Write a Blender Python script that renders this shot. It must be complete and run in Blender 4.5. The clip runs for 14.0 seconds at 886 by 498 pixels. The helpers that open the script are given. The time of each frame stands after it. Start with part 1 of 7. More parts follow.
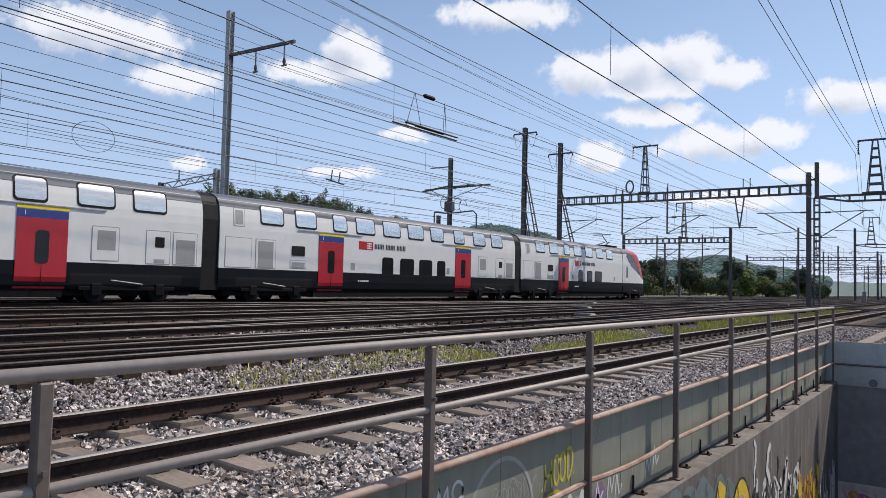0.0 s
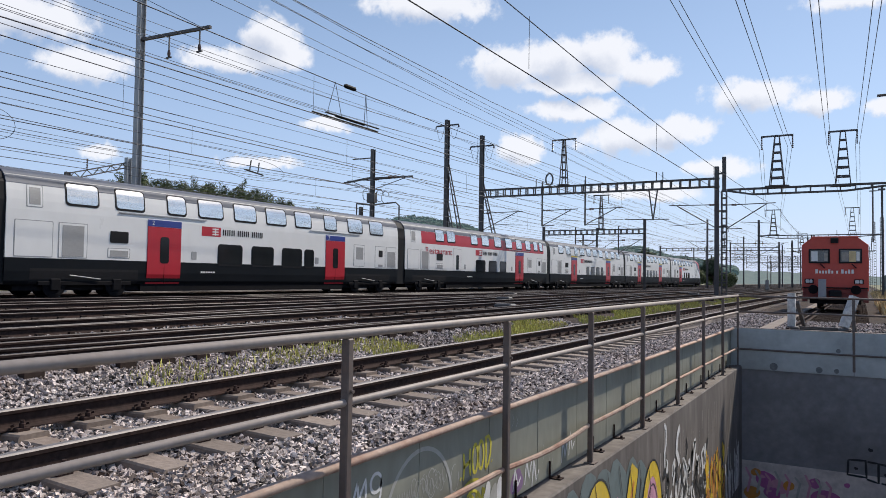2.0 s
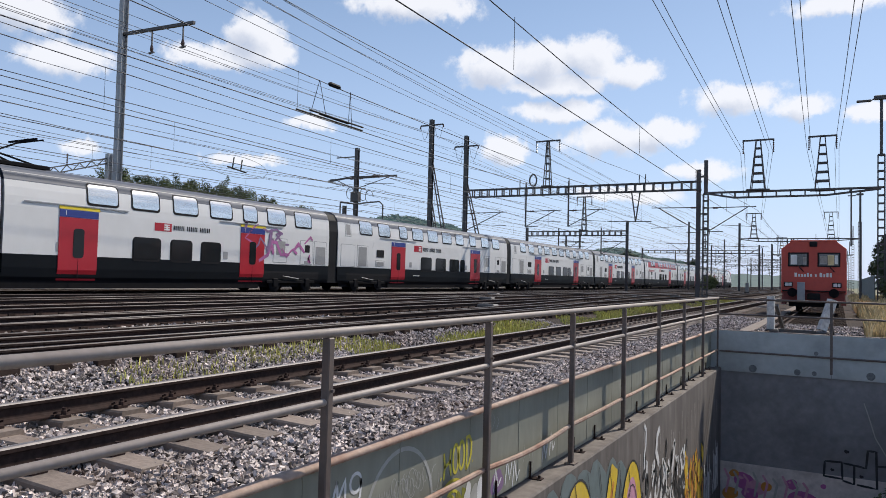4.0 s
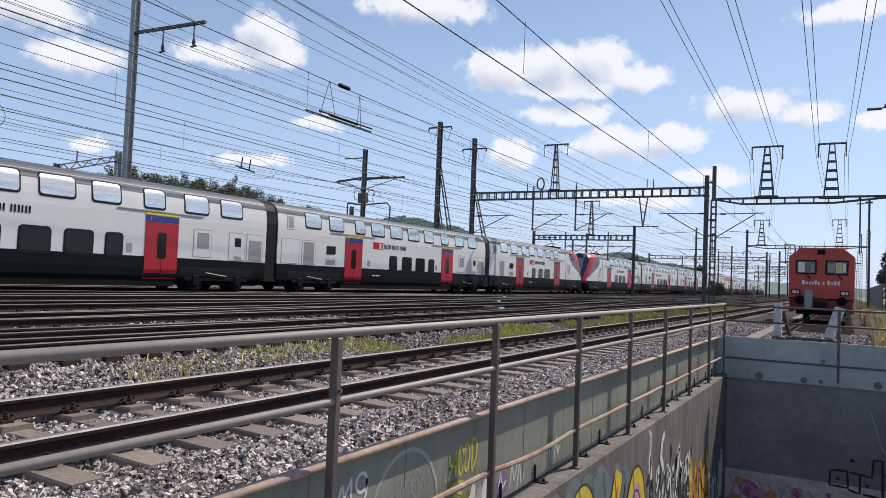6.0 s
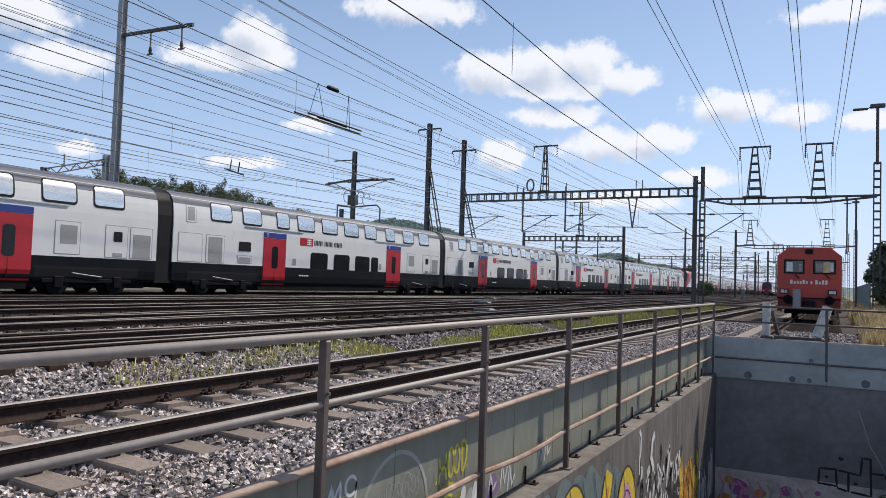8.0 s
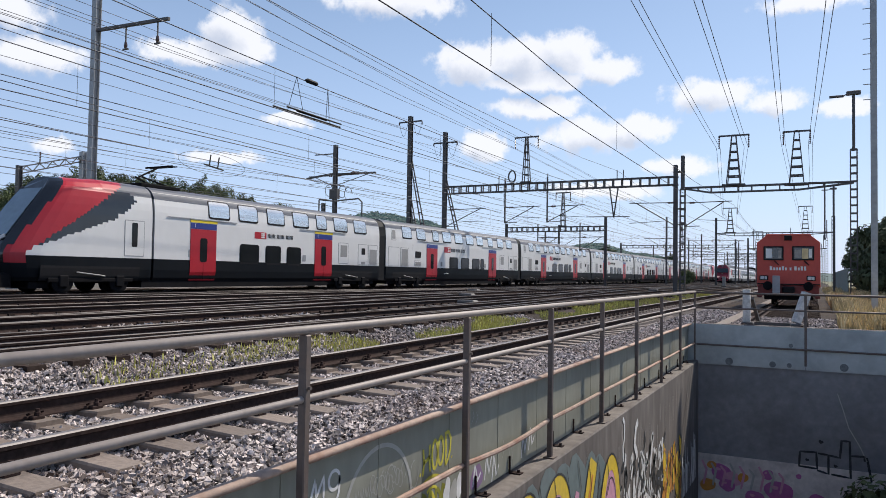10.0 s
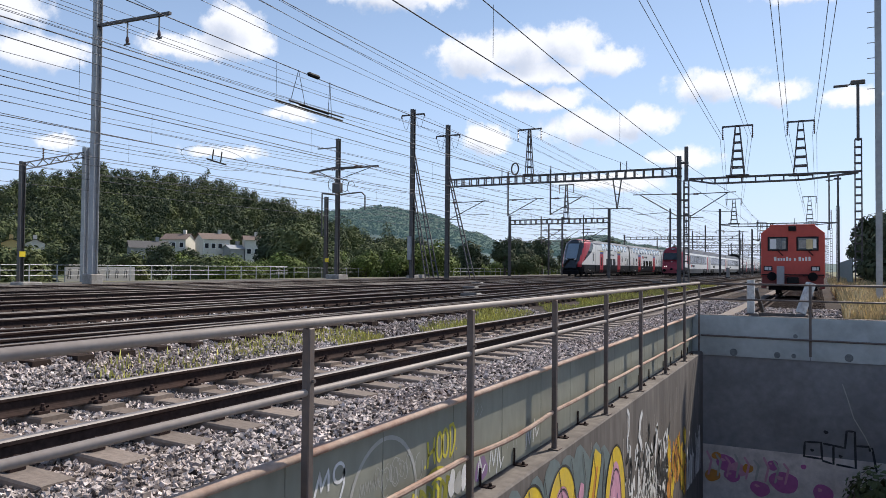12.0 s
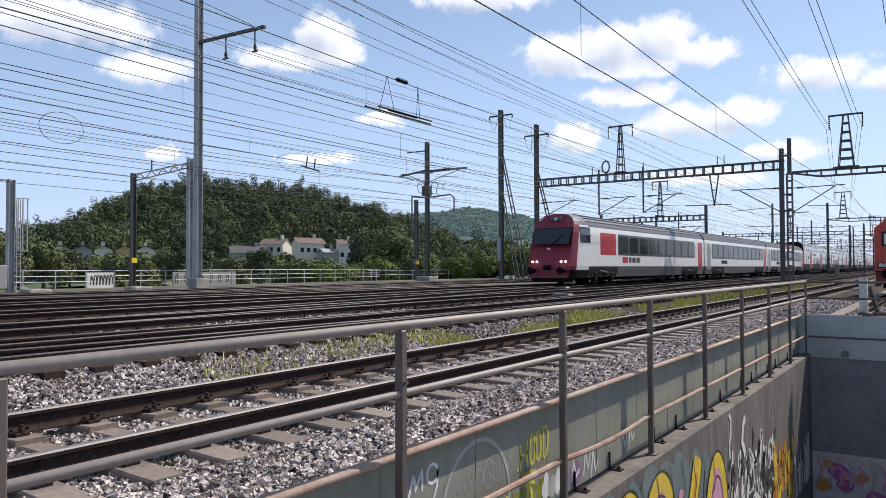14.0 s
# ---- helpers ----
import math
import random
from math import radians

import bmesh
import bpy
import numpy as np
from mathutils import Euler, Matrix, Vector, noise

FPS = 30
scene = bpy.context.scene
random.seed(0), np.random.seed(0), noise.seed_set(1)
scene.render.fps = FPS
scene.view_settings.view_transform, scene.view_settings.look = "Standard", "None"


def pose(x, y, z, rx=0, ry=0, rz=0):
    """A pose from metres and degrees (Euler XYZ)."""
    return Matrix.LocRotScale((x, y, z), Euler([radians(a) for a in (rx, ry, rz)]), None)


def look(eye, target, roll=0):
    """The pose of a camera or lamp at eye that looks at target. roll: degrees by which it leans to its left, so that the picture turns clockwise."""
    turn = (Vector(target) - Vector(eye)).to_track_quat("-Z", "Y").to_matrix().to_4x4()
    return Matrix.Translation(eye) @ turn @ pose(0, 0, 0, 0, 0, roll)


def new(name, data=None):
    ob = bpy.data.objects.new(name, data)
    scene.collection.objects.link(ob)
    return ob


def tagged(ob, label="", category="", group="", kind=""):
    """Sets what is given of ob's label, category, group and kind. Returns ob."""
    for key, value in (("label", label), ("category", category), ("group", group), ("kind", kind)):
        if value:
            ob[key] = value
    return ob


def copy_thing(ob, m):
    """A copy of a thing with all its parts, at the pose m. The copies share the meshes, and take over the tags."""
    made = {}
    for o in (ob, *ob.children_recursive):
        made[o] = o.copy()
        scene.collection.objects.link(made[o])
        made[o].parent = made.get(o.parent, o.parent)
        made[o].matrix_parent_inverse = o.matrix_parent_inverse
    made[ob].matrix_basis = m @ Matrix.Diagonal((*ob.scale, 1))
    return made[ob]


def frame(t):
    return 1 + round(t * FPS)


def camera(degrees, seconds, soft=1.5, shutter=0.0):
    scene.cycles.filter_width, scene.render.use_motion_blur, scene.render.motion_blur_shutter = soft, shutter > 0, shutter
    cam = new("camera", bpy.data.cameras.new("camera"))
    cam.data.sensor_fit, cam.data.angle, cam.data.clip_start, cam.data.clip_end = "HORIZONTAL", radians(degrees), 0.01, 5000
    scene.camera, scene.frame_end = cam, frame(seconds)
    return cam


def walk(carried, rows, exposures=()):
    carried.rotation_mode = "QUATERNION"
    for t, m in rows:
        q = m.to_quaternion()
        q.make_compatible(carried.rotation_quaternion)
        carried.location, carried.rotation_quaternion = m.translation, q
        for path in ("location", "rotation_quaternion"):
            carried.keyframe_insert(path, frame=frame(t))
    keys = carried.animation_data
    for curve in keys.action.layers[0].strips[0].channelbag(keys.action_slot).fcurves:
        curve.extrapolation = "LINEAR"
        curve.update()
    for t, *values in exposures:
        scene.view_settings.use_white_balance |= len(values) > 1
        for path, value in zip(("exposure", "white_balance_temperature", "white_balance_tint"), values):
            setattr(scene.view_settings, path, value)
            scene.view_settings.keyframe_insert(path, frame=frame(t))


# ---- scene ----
from mathutils import Quaternion

cam = camera(62.6, 14.0, soft=0.72)
# seconds, eye, turn in degrees
PATH = [
    (0, -0.036, -0.032, 1.171, 92.73, -1.33, 35.87), (0.5, -0.013, -0.022, 1.172, 92.38, -1.25, 33.29),
    (1, 0.009, -0.010, 1.172, 92.24, -1.22, 31.78), (1.5, -0.003, -0.009, 1.171, 92.21, -1.06, 30.72),
    (2, -0.003, -0.007, 1.172, 92.19, -0.88, 29.85), (2.5, -0.004, 0.015, 1.171, 92.21, -0.83, 29.11),
    (3, 0.001, 0.017, 1.172, 92.21, -0.94, 28.56), (5.5, -0.012, -0.017, 1.169, 92.26, -2.12, 29.00),
    (6, -0.009, -0.022, 1.169, 92.36, -2.28, 28.99), (6.5, -0.010, -0.020, 1.171, 92.51, -2.39, 28.88),
    (7, -0.015, -0.014, 1.172, 92.64, -2.36, 28.72), (7.5, -0.007, -0.010, 1.171, 92.65, -2.19, 28.51),
    (8, 0.000, -0.005, 1.169, 92.53, -1.90, 28.25), (8.5, 0.008, -0.013, 1.170, 92.36, -1.54, 27.88),
    (9, 0.010, 0.010, 1.167, 92.18, -1.24, 27.44), (11.5, 0.025, 0.026, 1.163, 91.61, -0.73, 26.85),
    (12, 0.013, 0.033, 1.159, 91.43, -0.50, 27.25), (12.5, 0.013, 0.038, 1.161, 91.36, -0.31, 28.00),
    (13, 0.020, 0.040, 1.166, 91.38, -0.14, 29.20), (13.5, 0.021, 0.034, 1.162, 91.47, 0.12, 31.64),
    (14, 0.013, 0.035, 1.164, 91.51, 0.19, 34.31)]
walk(cam, [(t, pose(x, y, z, a, b, c)) for t, x, y, z, a, b, c in PATH], exposures=[(0, 0.08), (9, 0.1), (11.5, 0.22), (14, 0.22)])

# ---- sky and sun ----
SUN_AZ, SUN_EL = 22.0, 48.0   # degrees from +y towards +x, and above the horizon
world = bpy.data.worlds.new("sky")
scene.world = world
world.use_nodes = True
wt = world.node_tree


def wnode(kind, **values):
    n = wt.nodes.new(kind)
    for k, v in values.items():
        if k == "blend_type":
            n.blend_type = v
        elif k == "operation":
            n.operation = v
    return n


def wmath(op, a, b=None, c=None):
    n = wnode("ShaderNodeMath", operation=op)
    for i, v in enumerate((a, b, c)):
        if v is None:
            continue
        if isinstance(v, (int, float)):
            n.inputs[i].default_value = v
        else:
            wt.links.new(v, n.inputs[i])
    return n.outputs[0]


def wvec(op, a, b):
    n = wnode("ShaderNodeVectorMath", operation=op)
    for i, v in enumerate((a, b)):
        if isinstance(v, (tuple, list)):
            n.inputs[i].default_value = v
        else:
            wt.links.new(v, n.inputs[i])
    return n


# clouds: degrees left of the track's line, height, half width, half height
CLOUDS = [
    (17.5, 16.9, 2.6, 1.8), (20.8, 16.7, 3.0, 1.6), (24.6, 16.3, 3.4, 1.7), (14.5, 15.7, 2.6, 1.2), (19.9, 14.9, 4.8, 1.0),
    (19.6, 12.9, 4.4, 0.9), (15.5, 10.8, 4.4, 1.4), (12.0, 11.3, 2.8, 1.1), (24.0, 10.0, 2.3, 1.2), (6.8, 13.4, 3.4, 1.3), (2.3, 12.6, 2.2, 1.0),
    (43.5, 17.9, 2.1, 1.7), (42.7, 16.5, 2.2, 1.4), (45.6, 15.9, 2.8, 1.1), (48.0, 15.8, 2.0, 1.0), (56.5, 14.3, 3.3, 1.3), (59.5, 17.1, 3.6, 1.6),
    (39.5, 11.6, 2.2, 0.7), (31.3, 20.6, 5.3, 1.4), (0.1, 19.1, 3.6, 0.9), (-2.0, 11.8, 1.8, 0.8), (55.4, 8.5, 1.7, 0.7),
    (44.1, 8.5, 3.2, 0.6), (8.9, 8.3, 2.9, 0.9),
    (14.5, 6.6, 4.5, 0.8), (62.5, 17.0, 5.0, 1.9),
    (-20.0, 16.0, 9.0, 3.0), (110.0, 20.0, 16.0, 4.5), (-60.0, 20.0, 12.0, 4.0), (-120.0, 22.0, 14.0, 5.0)]


def cloud_field(vector):
    best = None
    for az, el, hw, hh in CLOUDS:
        a, e = radians(az), radians(el)
        c = Vector((-math.sin(a) * math.cos(e), math.cos(a) * math.cos(e), math.sin(e)))
        e1 = Vector((math.cos(a), math.sin(a), 0))
        turn = Matrix((e1, c, e1.cross(c))).transposed()
        m = wnode("ShaderNodeMapping")
        m.vector_type = "TEXTURE"
        m.inputs["Location"].default_value = c
        m.inputs["Rotation"].default_value = turn.to_euler()
        m.inputs["Scale"].default_value = (math.sin(radians(hw)), 0.4, math.sin(radians(hh)))
        wt.links.new(vector, m.inputs["Vector"])
        n = wnode("ShaderNodeVectorMath", operation="LENGTH")
        wt.links.new(m.outputs[0], n.inputs[0])
        d = wmath("SUBTRACT", 1.0, n.outputs["Value"])
        best = d if best is None else wmath("SMOOTH_MAX", best, d, 0.25)
    return best


def build_sky():
    sky = wnode("ShaderNodeTexSky")
    sky.sky_type, sky.sun_disc = "NISHITA", False
    sky.sun_elevation, sky.sun_rotation = radians(SUN_EL), radians(SUN_AZ)
    sky.air_density, sky.dust_density, sky.ozone_density, sky.altitude = 1.2, 0.6, 2.5, 300
    way = wnode("ShaderNodeTexCoord").outputs["Generated"]
    coarse = wnode("ShaderNodeTexNoise")
    coarse.inputs["Scale"].default_value, coarse.inputs["Detail"].default_value, coarse.inputs["Roughness"].default_value = 22.0, 9.0, 0.62
    wt.links.new(way, coarse.inputs["Vector"])
    bent = wvec("ADD", way, wvec("MULTIPLY", wvec("SUBTRACT", coarse.outputs["Color"], (0.5, 0.5, 0.5)).outputs[0], (0.034, 0.034, 0.034)).outputs[0]).outputs[0]
    fine = wnode("ShaderNodeTexNoise")
    fine.inputs["Scale"].default_value, fine.inputs["Detail"].default_value, fine.inputs["Roughness"].default_value = 42.0, 9.0, 0.62
    wt.links.new(way, fine.inputs["Vector"])
    edge = wmath("MULTIPLY", wmath("SUBTRACT", fine.outputs["Fac"], 0.5), 1.3)
    here = wmath("ADD", cloud_field(bent), edge)
    above = wmath("ADD", cloud_field(wvec("ADD", bent, (0.012, 0.008, 0.022)).outputs[0]), wmath("MULTIPLY", edge, 0.5))
    ramp = wnode("ShaderNodeMapRange")
    ramp.interpolation_type = "SMOOTHSTEP"
    ramp.inputs["From Min"].default_value, ramp.inputs["From Max"].default_value = -0.12, 0.42
    wt.links.new(here, ramp.inputs["Value"])
    shade = wnode("ShaderNodeMapRange")
    shade.interpolation_type = "SMOOTHSTEP"
    shade.inputs["From Min"].default_value, shade.inputs["From Max"].default_value = 0.1, 0.95
    wt.links.new(above, shade.inputs["Value"])
    tone = wnode("ShaderNodeMix")
    tone.data_type = "RGBA"
    tone.inputs[6].default_value, tone.inputs[7].default_value = (8.9, 9.0, 9.5, 1), (5.7, 6.2, 7.4, 1)
    wt.links.new(shade.outputs[0], tone.inputs[0])
    # thin haze that whitens the sky towards the horizon
    sep = wnode("ShaderNodeSeparateXYZ")
    wt.links.new(way, sep.inputs[0])
    haze = wnode("ShaderNodeMapRange")
    haze.inputs["From Min"].default_value, haze.inputs["From Max"].default_value = 0.0, 0.42
    haze.inputs["To Min"].default_value, haze.inputs["To Max"].default_value = 0.72, 0.10
    wt.links.new(sep.outputs["Z"], haze.inputs["Value"])
    veil = wnode("ShaderNodeMix")
    veil.data_type = "RGBA"
    veil.inputs[7].default_value = (5.4, 6.9, 10.6, 1)
    wt.links.new(haze.outputs[0], veil.inputs[0])
    wt.links.new(sky.outputs[0], veil.inputs[6])
    mix = wnode("ShaderNodeMix")
    mix.data_type = "RGBA"
    wt.links.new(wmath("MULTIPLY", ramp.outputs[0], 0.93), mix.inputs[0])
    wt.links.new(veil.outputs[2], mix.inputs[6])
    wt.links.new(tone.outputs[2], mix.inputs[7])
    back = wt.nodes["Background"]
    back.inputs["Strength"].default_value = 0.1
    wt.links.new(mix.outputs[2], back.inputs["Color"])


build_sky()
sun = new("sun", bpy.data.lights.new("sun", "SUN"))
sun.data.energy, sun.data.angle, sun.data.color = 4.7, radians(0.53), (1.0, 0.92, 0.81)
_a, _e = radians(SUN_AZ), radians(SUN_EL)
sun.matrix_world = look((math.sin(_a) * math.cos(_e) * 80, math.cos(_a) * math.cos(_e) * 80, math.sin(_e) * 80), (0, 0, 0))


# ---- materials ----
MATS = {}


def surface(name, colour, rough=0.6, metal=0.0, spread=0.25, grain=6.0, bump=0.15, dirt=None, dirt_amount=0.4, dirt_scale=0.8, streak=(1, 1, 1), spec=0.5, per_object=0.0, per_island=0.0):
    """Two-scale procedural paint: a base colour that varies by grain and by larger stains, with fine relief."""
    if name in MATS:
        return MATS[name]
    mat = bpy.data.materials.new(name)
    mat.use_nodes = True
    nt = mat.node_tree
    b = nt.nodes["Principled BSDF"]
    co = nt.nodes.new("ShaderNodeTexCoord").outputs["Object"]
    st = nt.nodes.new("ShaderNodeMapping")
    st.inputs["Scale"].default_value = streak
    nt.links.new(co, st.inputs["Vector"])
    n1 = nt.nodes.new("ShaderNodeTexNoise")
    n1.inputs["Scale"].default_value, n1.inputs["Detail"].default_value = grain, 6
    n2 = nt.nodes.new("ShaderNodeTexNoise")
    n2.inputs["Scale"].default_value, n2.inputs["Detail"].default_value, n2.inputs["Roughness"].default_value = dirt_scale, 5, 0.65
    nt.links.new(st.outputs[0], n1.inputs["Vector"])
    nt.links.new(st.outputs[0], n2.inputs["Vector"])
    r = nt.nodes.new("ShaderNodeMapRange")
    r.inputs["From Min"].default_value, r.inputs["From Max"].default_value = 0.25, 0.75
    r.inputs["To Min"].default_value, r.inputs["To Max"].default_value = 1 - spread, 1 + spread
    nt.links.new(n1.outputs["Fac"], r.inputs["Value"])
    fac = r.outputs[0]

    def vary(source, amount):
        q = nt.nodes.new("ShaderNodeMapRange")
        q.inputs["To Min"].default_value, q.inputs["To Max"].default_value = 1 - amount, 1 + amount
        nt.links.new(source, q.inputs["Value"])
        m = nt.nodes.new("ShaderNodeMath")
        m.operation = "MULTIPLY"
        nt.links.new(fac, m.inputs[0])
        nt.links.new(q.outputs[0], m.inputs[1])
        return m.outputs[0]

    if per_object:
        fac = vary(nt.nodes.new("ShaderNodeObjectInfo").outputs["Random"], per_object)
    if per_island:
        fac = vary(nt.nodes.new("ShaderNodeNewGeometry").outputs["Random Per Island"], per_island)
    mul = nt.nodes.new("ShaderNodeVectorMath")
    mul.operation = "SCALE"
    mul.inputs[0].default_value = colour
    nt.links.new(fac, mul.inputs["Scale"])
    out = mul.outputs[0]
    if dirt:
        k = nt.nodes.new("ShaderNodeMapRange")
        k.inputs["From Min"].default_value, k.inputs["From Max"].default_value = 0.45, 0.75
        k.inputs["To Max"].default_value = dirt_amount
        nt.links.new(n2.outputs["Fac"], k.inputs["Value"])
        mx = nt.nodes.new("ShaderNodeMix")
        mx.data_type = "RGBA"
        mx.inputs[7].default_value = (*dirt, 1)
        nt.links.new(k.outputs[0], mx.inputs[0])
        nt.links.new(out, mx.inputs[6])
        out = mx.outputs[2]
    nt.links.new(out, b.inputs["Base Color"])
    rr = nt.nodes.new("ShaderNodeMapRange")
    rr.inputs["To Min"].default_value, rr.inputs["To Max"].default_value = max(0.02, rough - 0.12), min(1, rough + 0.12)
    nt.links.new(n2.outputs["Fac"], rr.inputs["Value"])
    nt.links.new(rr.outputs[0], b.inputs["Roughness"])
    b.inputs["Metallic"].default_value = metal
    b.inputs["Specular IOR Level"].default_value = spec
    if bump:
        bm_ = nt.nodes.new("ShaderNodeBump")
        bm_.inputs["Strength"].default_value, bm_.inputs["Distance"].default_value = bump, 0.02
        nt.links.new(n1.outputs["Fac"], bm_.inputs["Height"])
        nt.links.new(bm_.outputs[0], b.inputs["Normal"])
    MATS[name] = mat
    return mat


def glow(name, colour, strength):
    mat = bpy.data.materials.new(name)
    mat.use_nodes = True
    b = mat.node_tree.nodes["Principled BSDF"]
    b.inputs["Base Color"].default_value = (*colour, 1)
    b.inputs["Emission Color"].default_value, b.inputs["Emission Strength"].default_value = (*colour, 1), strength
    MATS[name] = mat
    return mat


STONE = surface("ballast_stone", (0.385, 0.338, 0.320), 0.92, spec=0.1, spread=0.3, grain=30, bump=0.3, per_island=0.95, dirt=(0.14, 0.085, 0.065), dirt_amount=0.5, dirt_scale=0.5)
BED = surface("ballast_bed", (0.045, 0.036, 0.032), 0.95, spec=0.1, spread=0.75, grain=14, bump=1.0, dirt=(0.10, 0.065, 0.05), dirt_amount=0.7, dirt_scale=0.35)
BROWN_BED = surface("rusty_ballast", (0.036, 0.027, 0.0255), 0.95, spec=0.05, spread=0.8, grain=11, bump=1.0, dirt=(0.075, 0.06, 0.053), dirt_amount=0.5, dirt_scale=0.3)
RUST = surface("rusty_rail_steel", (0.036, 0.025, 0.023), 0.85, spec=0.1, metal=0.0, spread=0.4, grain=20, dirt=(0.07, 0.035, 0.026), dirt_amount=0.5)
SHINY = surface("polished_rail_head", (0.2, 0.18, 0.175), 0.6, metal=0.3, spread=0.12, grain=20, bump=0.03, dirt=(0.25, 0.2, 0.18), dirt_amount=0.4)
CONCRETE = surface("weathered_concrete", (0.33, 0.31, 0.285), 0.88, spread=0.2, grain=9, bump=0.25, dirt=(0.12, 0.10, 0.085), dirt_amount=0.7, dirt_scale=1.3)
SLEEPER = surface("sleeper_concrete", (0.205, 0.165, 0.14), 0.9, spread=0.2, grain=25, bump=0.25, dirt=(0.14, 0.095, 0.07), dirt_amount=0.65, dirt_scale=2.0, per_object=0.18)
WOOD_SLEEPER = surface("sleeper_timber", (0.04, 0.029, 0.025), 0.9, spec=0.05, spread=0.35, grain=18, bump=0.3, dirt=(0.08, 0.058, 0.047), dirt_amount=0.5)
DULL = surface("dull_rail_head", (0.06, 0.05, 0.05), 0.5, metal=0.15, spread=0.15, grain=20, bump=0.03, spec=0.2, dirt=(0.05, 0.04, 0.036), dirt_amount=0.6)
GALV = surface("galvanised_handrail", (0.30, 0.255, 0.23), 0.6, metal=0.05, spread=0.1, grain=25, bump=0.05, dirt=(0.2, 0.16, 0.14), dirt_amount=0.4, dirt_scale=3)
POST = surface("dark_painted_post", (0.125, 0.10, 0.09), 0.6, metal=0.1, spread=0.15, grain=20, dirt=(0.16, 0.1, 0.07), dirt_amount=0.5, dirt_scale=5)
GREEN = surface("green_girder_paint", (0.265, 0.265, 0.215), 0.6, spread=0.1, grain=8, bump=0.05, dirt=(0.17, 0.165, 0.135), dirt_amount=0.6, dirt_scale=1.2, streak=(1, 1, 0.35))
RUSTY_FLANGE = surface("rust_stained_flange", (0.38, 0.27, 0.21), 0.75, spread=0.25, grain=14, dirt=(0.24, 0.10, 0.06), dirt_amount=0.85, dirt_scale=2.5)
WALLGREY = surface("stained_concrete_wall", (0.155, 0.135, 0.122), 0.9, spread=0.3, grain=5, bump=0.25, dirt=(0.075, 0.062, 0.057), dirt_amount=0.95, dirt_scale=0.9, streak=(1.5, 1.5, 0.35))
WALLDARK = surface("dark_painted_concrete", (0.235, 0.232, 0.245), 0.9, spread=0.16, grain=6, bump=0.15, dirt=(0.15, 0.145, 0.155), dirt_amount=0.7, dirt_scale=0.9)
WALLPALE = surface("pale_concrete_band", (0.66, 0.6, 0.575), 0.9, spread=0.15, grain=8, bump=0.2, dirt=(0.2, 0.17, 0.17), dirt_amount=0.6, dirt_scale=1.5)
STEEL = surface("dark_mast_steel", (0.105, 0.10, 0.10), 0.6, metal=0.4, spread=0.15, grain=9, dirt=(0.09, 0.07, 0.06), dirt_amount=0.5)
PALE_STEEL = surface("galvanised_mast_steel", (0.36, 0.37, 0.385), 0.5, metal=0.2, spread=0.12, grain=9, dirt=(0.15, 0.15, 0.15), dirt_amount=0.5)
WIRE = surface("wire", (0.07, 0.07, 0.08), 0.5, metal=0.5, spread=0.05, bump=0)
INSUL = surface("brown_insulator", (0.10, 0.06, 0.05), 0.25, spread=0.1, bump=0)
WHITE = surface("white_train_paint", (0.755, 0.745, 0.73), 0.32, spread=0.03, grain=2, bump=0.0, dirt=(0.68, 0.665, 0.64), dirt_amount=0.35, dirt_scale=0.8, streak=(1, 1, 0.6))
ANTHRACITE = surface("anthracite_train_paint", (0.0055, 0.0075, 0.0105), 0.5, spec=0.12, spread=0.12, grain=3, bump=0.02, dirt=(0.011, 0.012, 0.013), dirt_amount=0.4)
ROOFGREY = surface("grey_train_roof", (0.112, 0.122, 0.15), 0.55, spec=0.25, spread=0.1, grain=4, bump=0.02, dirt=(0.115, 0.12, 0.14), dirt_amount=0.6, dirt_scale=0.5)
RED = surface("red_door_paint", (0.44, 0.018, 0.030), 0.35, spread=0.05, grain=3, bump=0.0, dirt=(0.36, 0.016, 0.026), dirt_amount=0.4)
NAVY = surface("blue_door_header", (0.03, 0.05, 0.24), 0.35, spread=0.05, bump=0)
YELLOW = surface("yellow_class_stripe", (0.80, 0.60, 0.03), 0.4, spread=0.05, bump=0)
BLACK = surface("black_rubber", (0.010, 0.010, 0.012), 0.65, spec=0.2, spread=0.15, bump=0.02)
UNDER = surface("dark_running_gear", (0.008, 0.008, 0.010), 0.8, spec=0.08, spread=0.3, grain=5, dirt=(0.016, 0.014, 0.013), dirt_amount=0.5)
GLASS = surface("tinted_train_glass", (0.02, 0.022, 0.024), 0.07, metal=0.0, spread=0.15, grain=0.8, bump=0.0, spec=0.2)
SILVERGLASS = surface("mirrored_train_glass", (0.84, 0.80, 0.745), 0.2, metal=0.98, spread=0.14, grain=1.4, bump=0.04, streak=(1, 0.3, 3))
LOCORED = surface("faded_red_tractor_paint", (0.52, 0.07, 0.05), 0.5, spread=0.08, grain=5, bump=0.03, dirt=(0.45, 0.06, 0.045), dirt_amount=0.5)
OFFWHITE = surface("white_lettering", (0.75, 0.74, 0.72), 0.5, spread=0.03, bump=0)


# ---- mesh helpers ----
def mesh_of(name, verts, faces, mats, index=None, smooth=False):
    me = bpy.data.meshes.new(name)
    me.from_pydata([tuple(v) for v in verts], [], [tuple(f) for f in faces])
    for m in (mats if isinstance(mats, (list, tuple)) else [mats]):
        me.materials.append(m)
    if index is not None:
        me.polygons.foreach_set("material_index", index)
    if smooth:
        me.polygons.foreach_set("use_smooth", [True] * len(me.polygons))
    me.update()
    return me


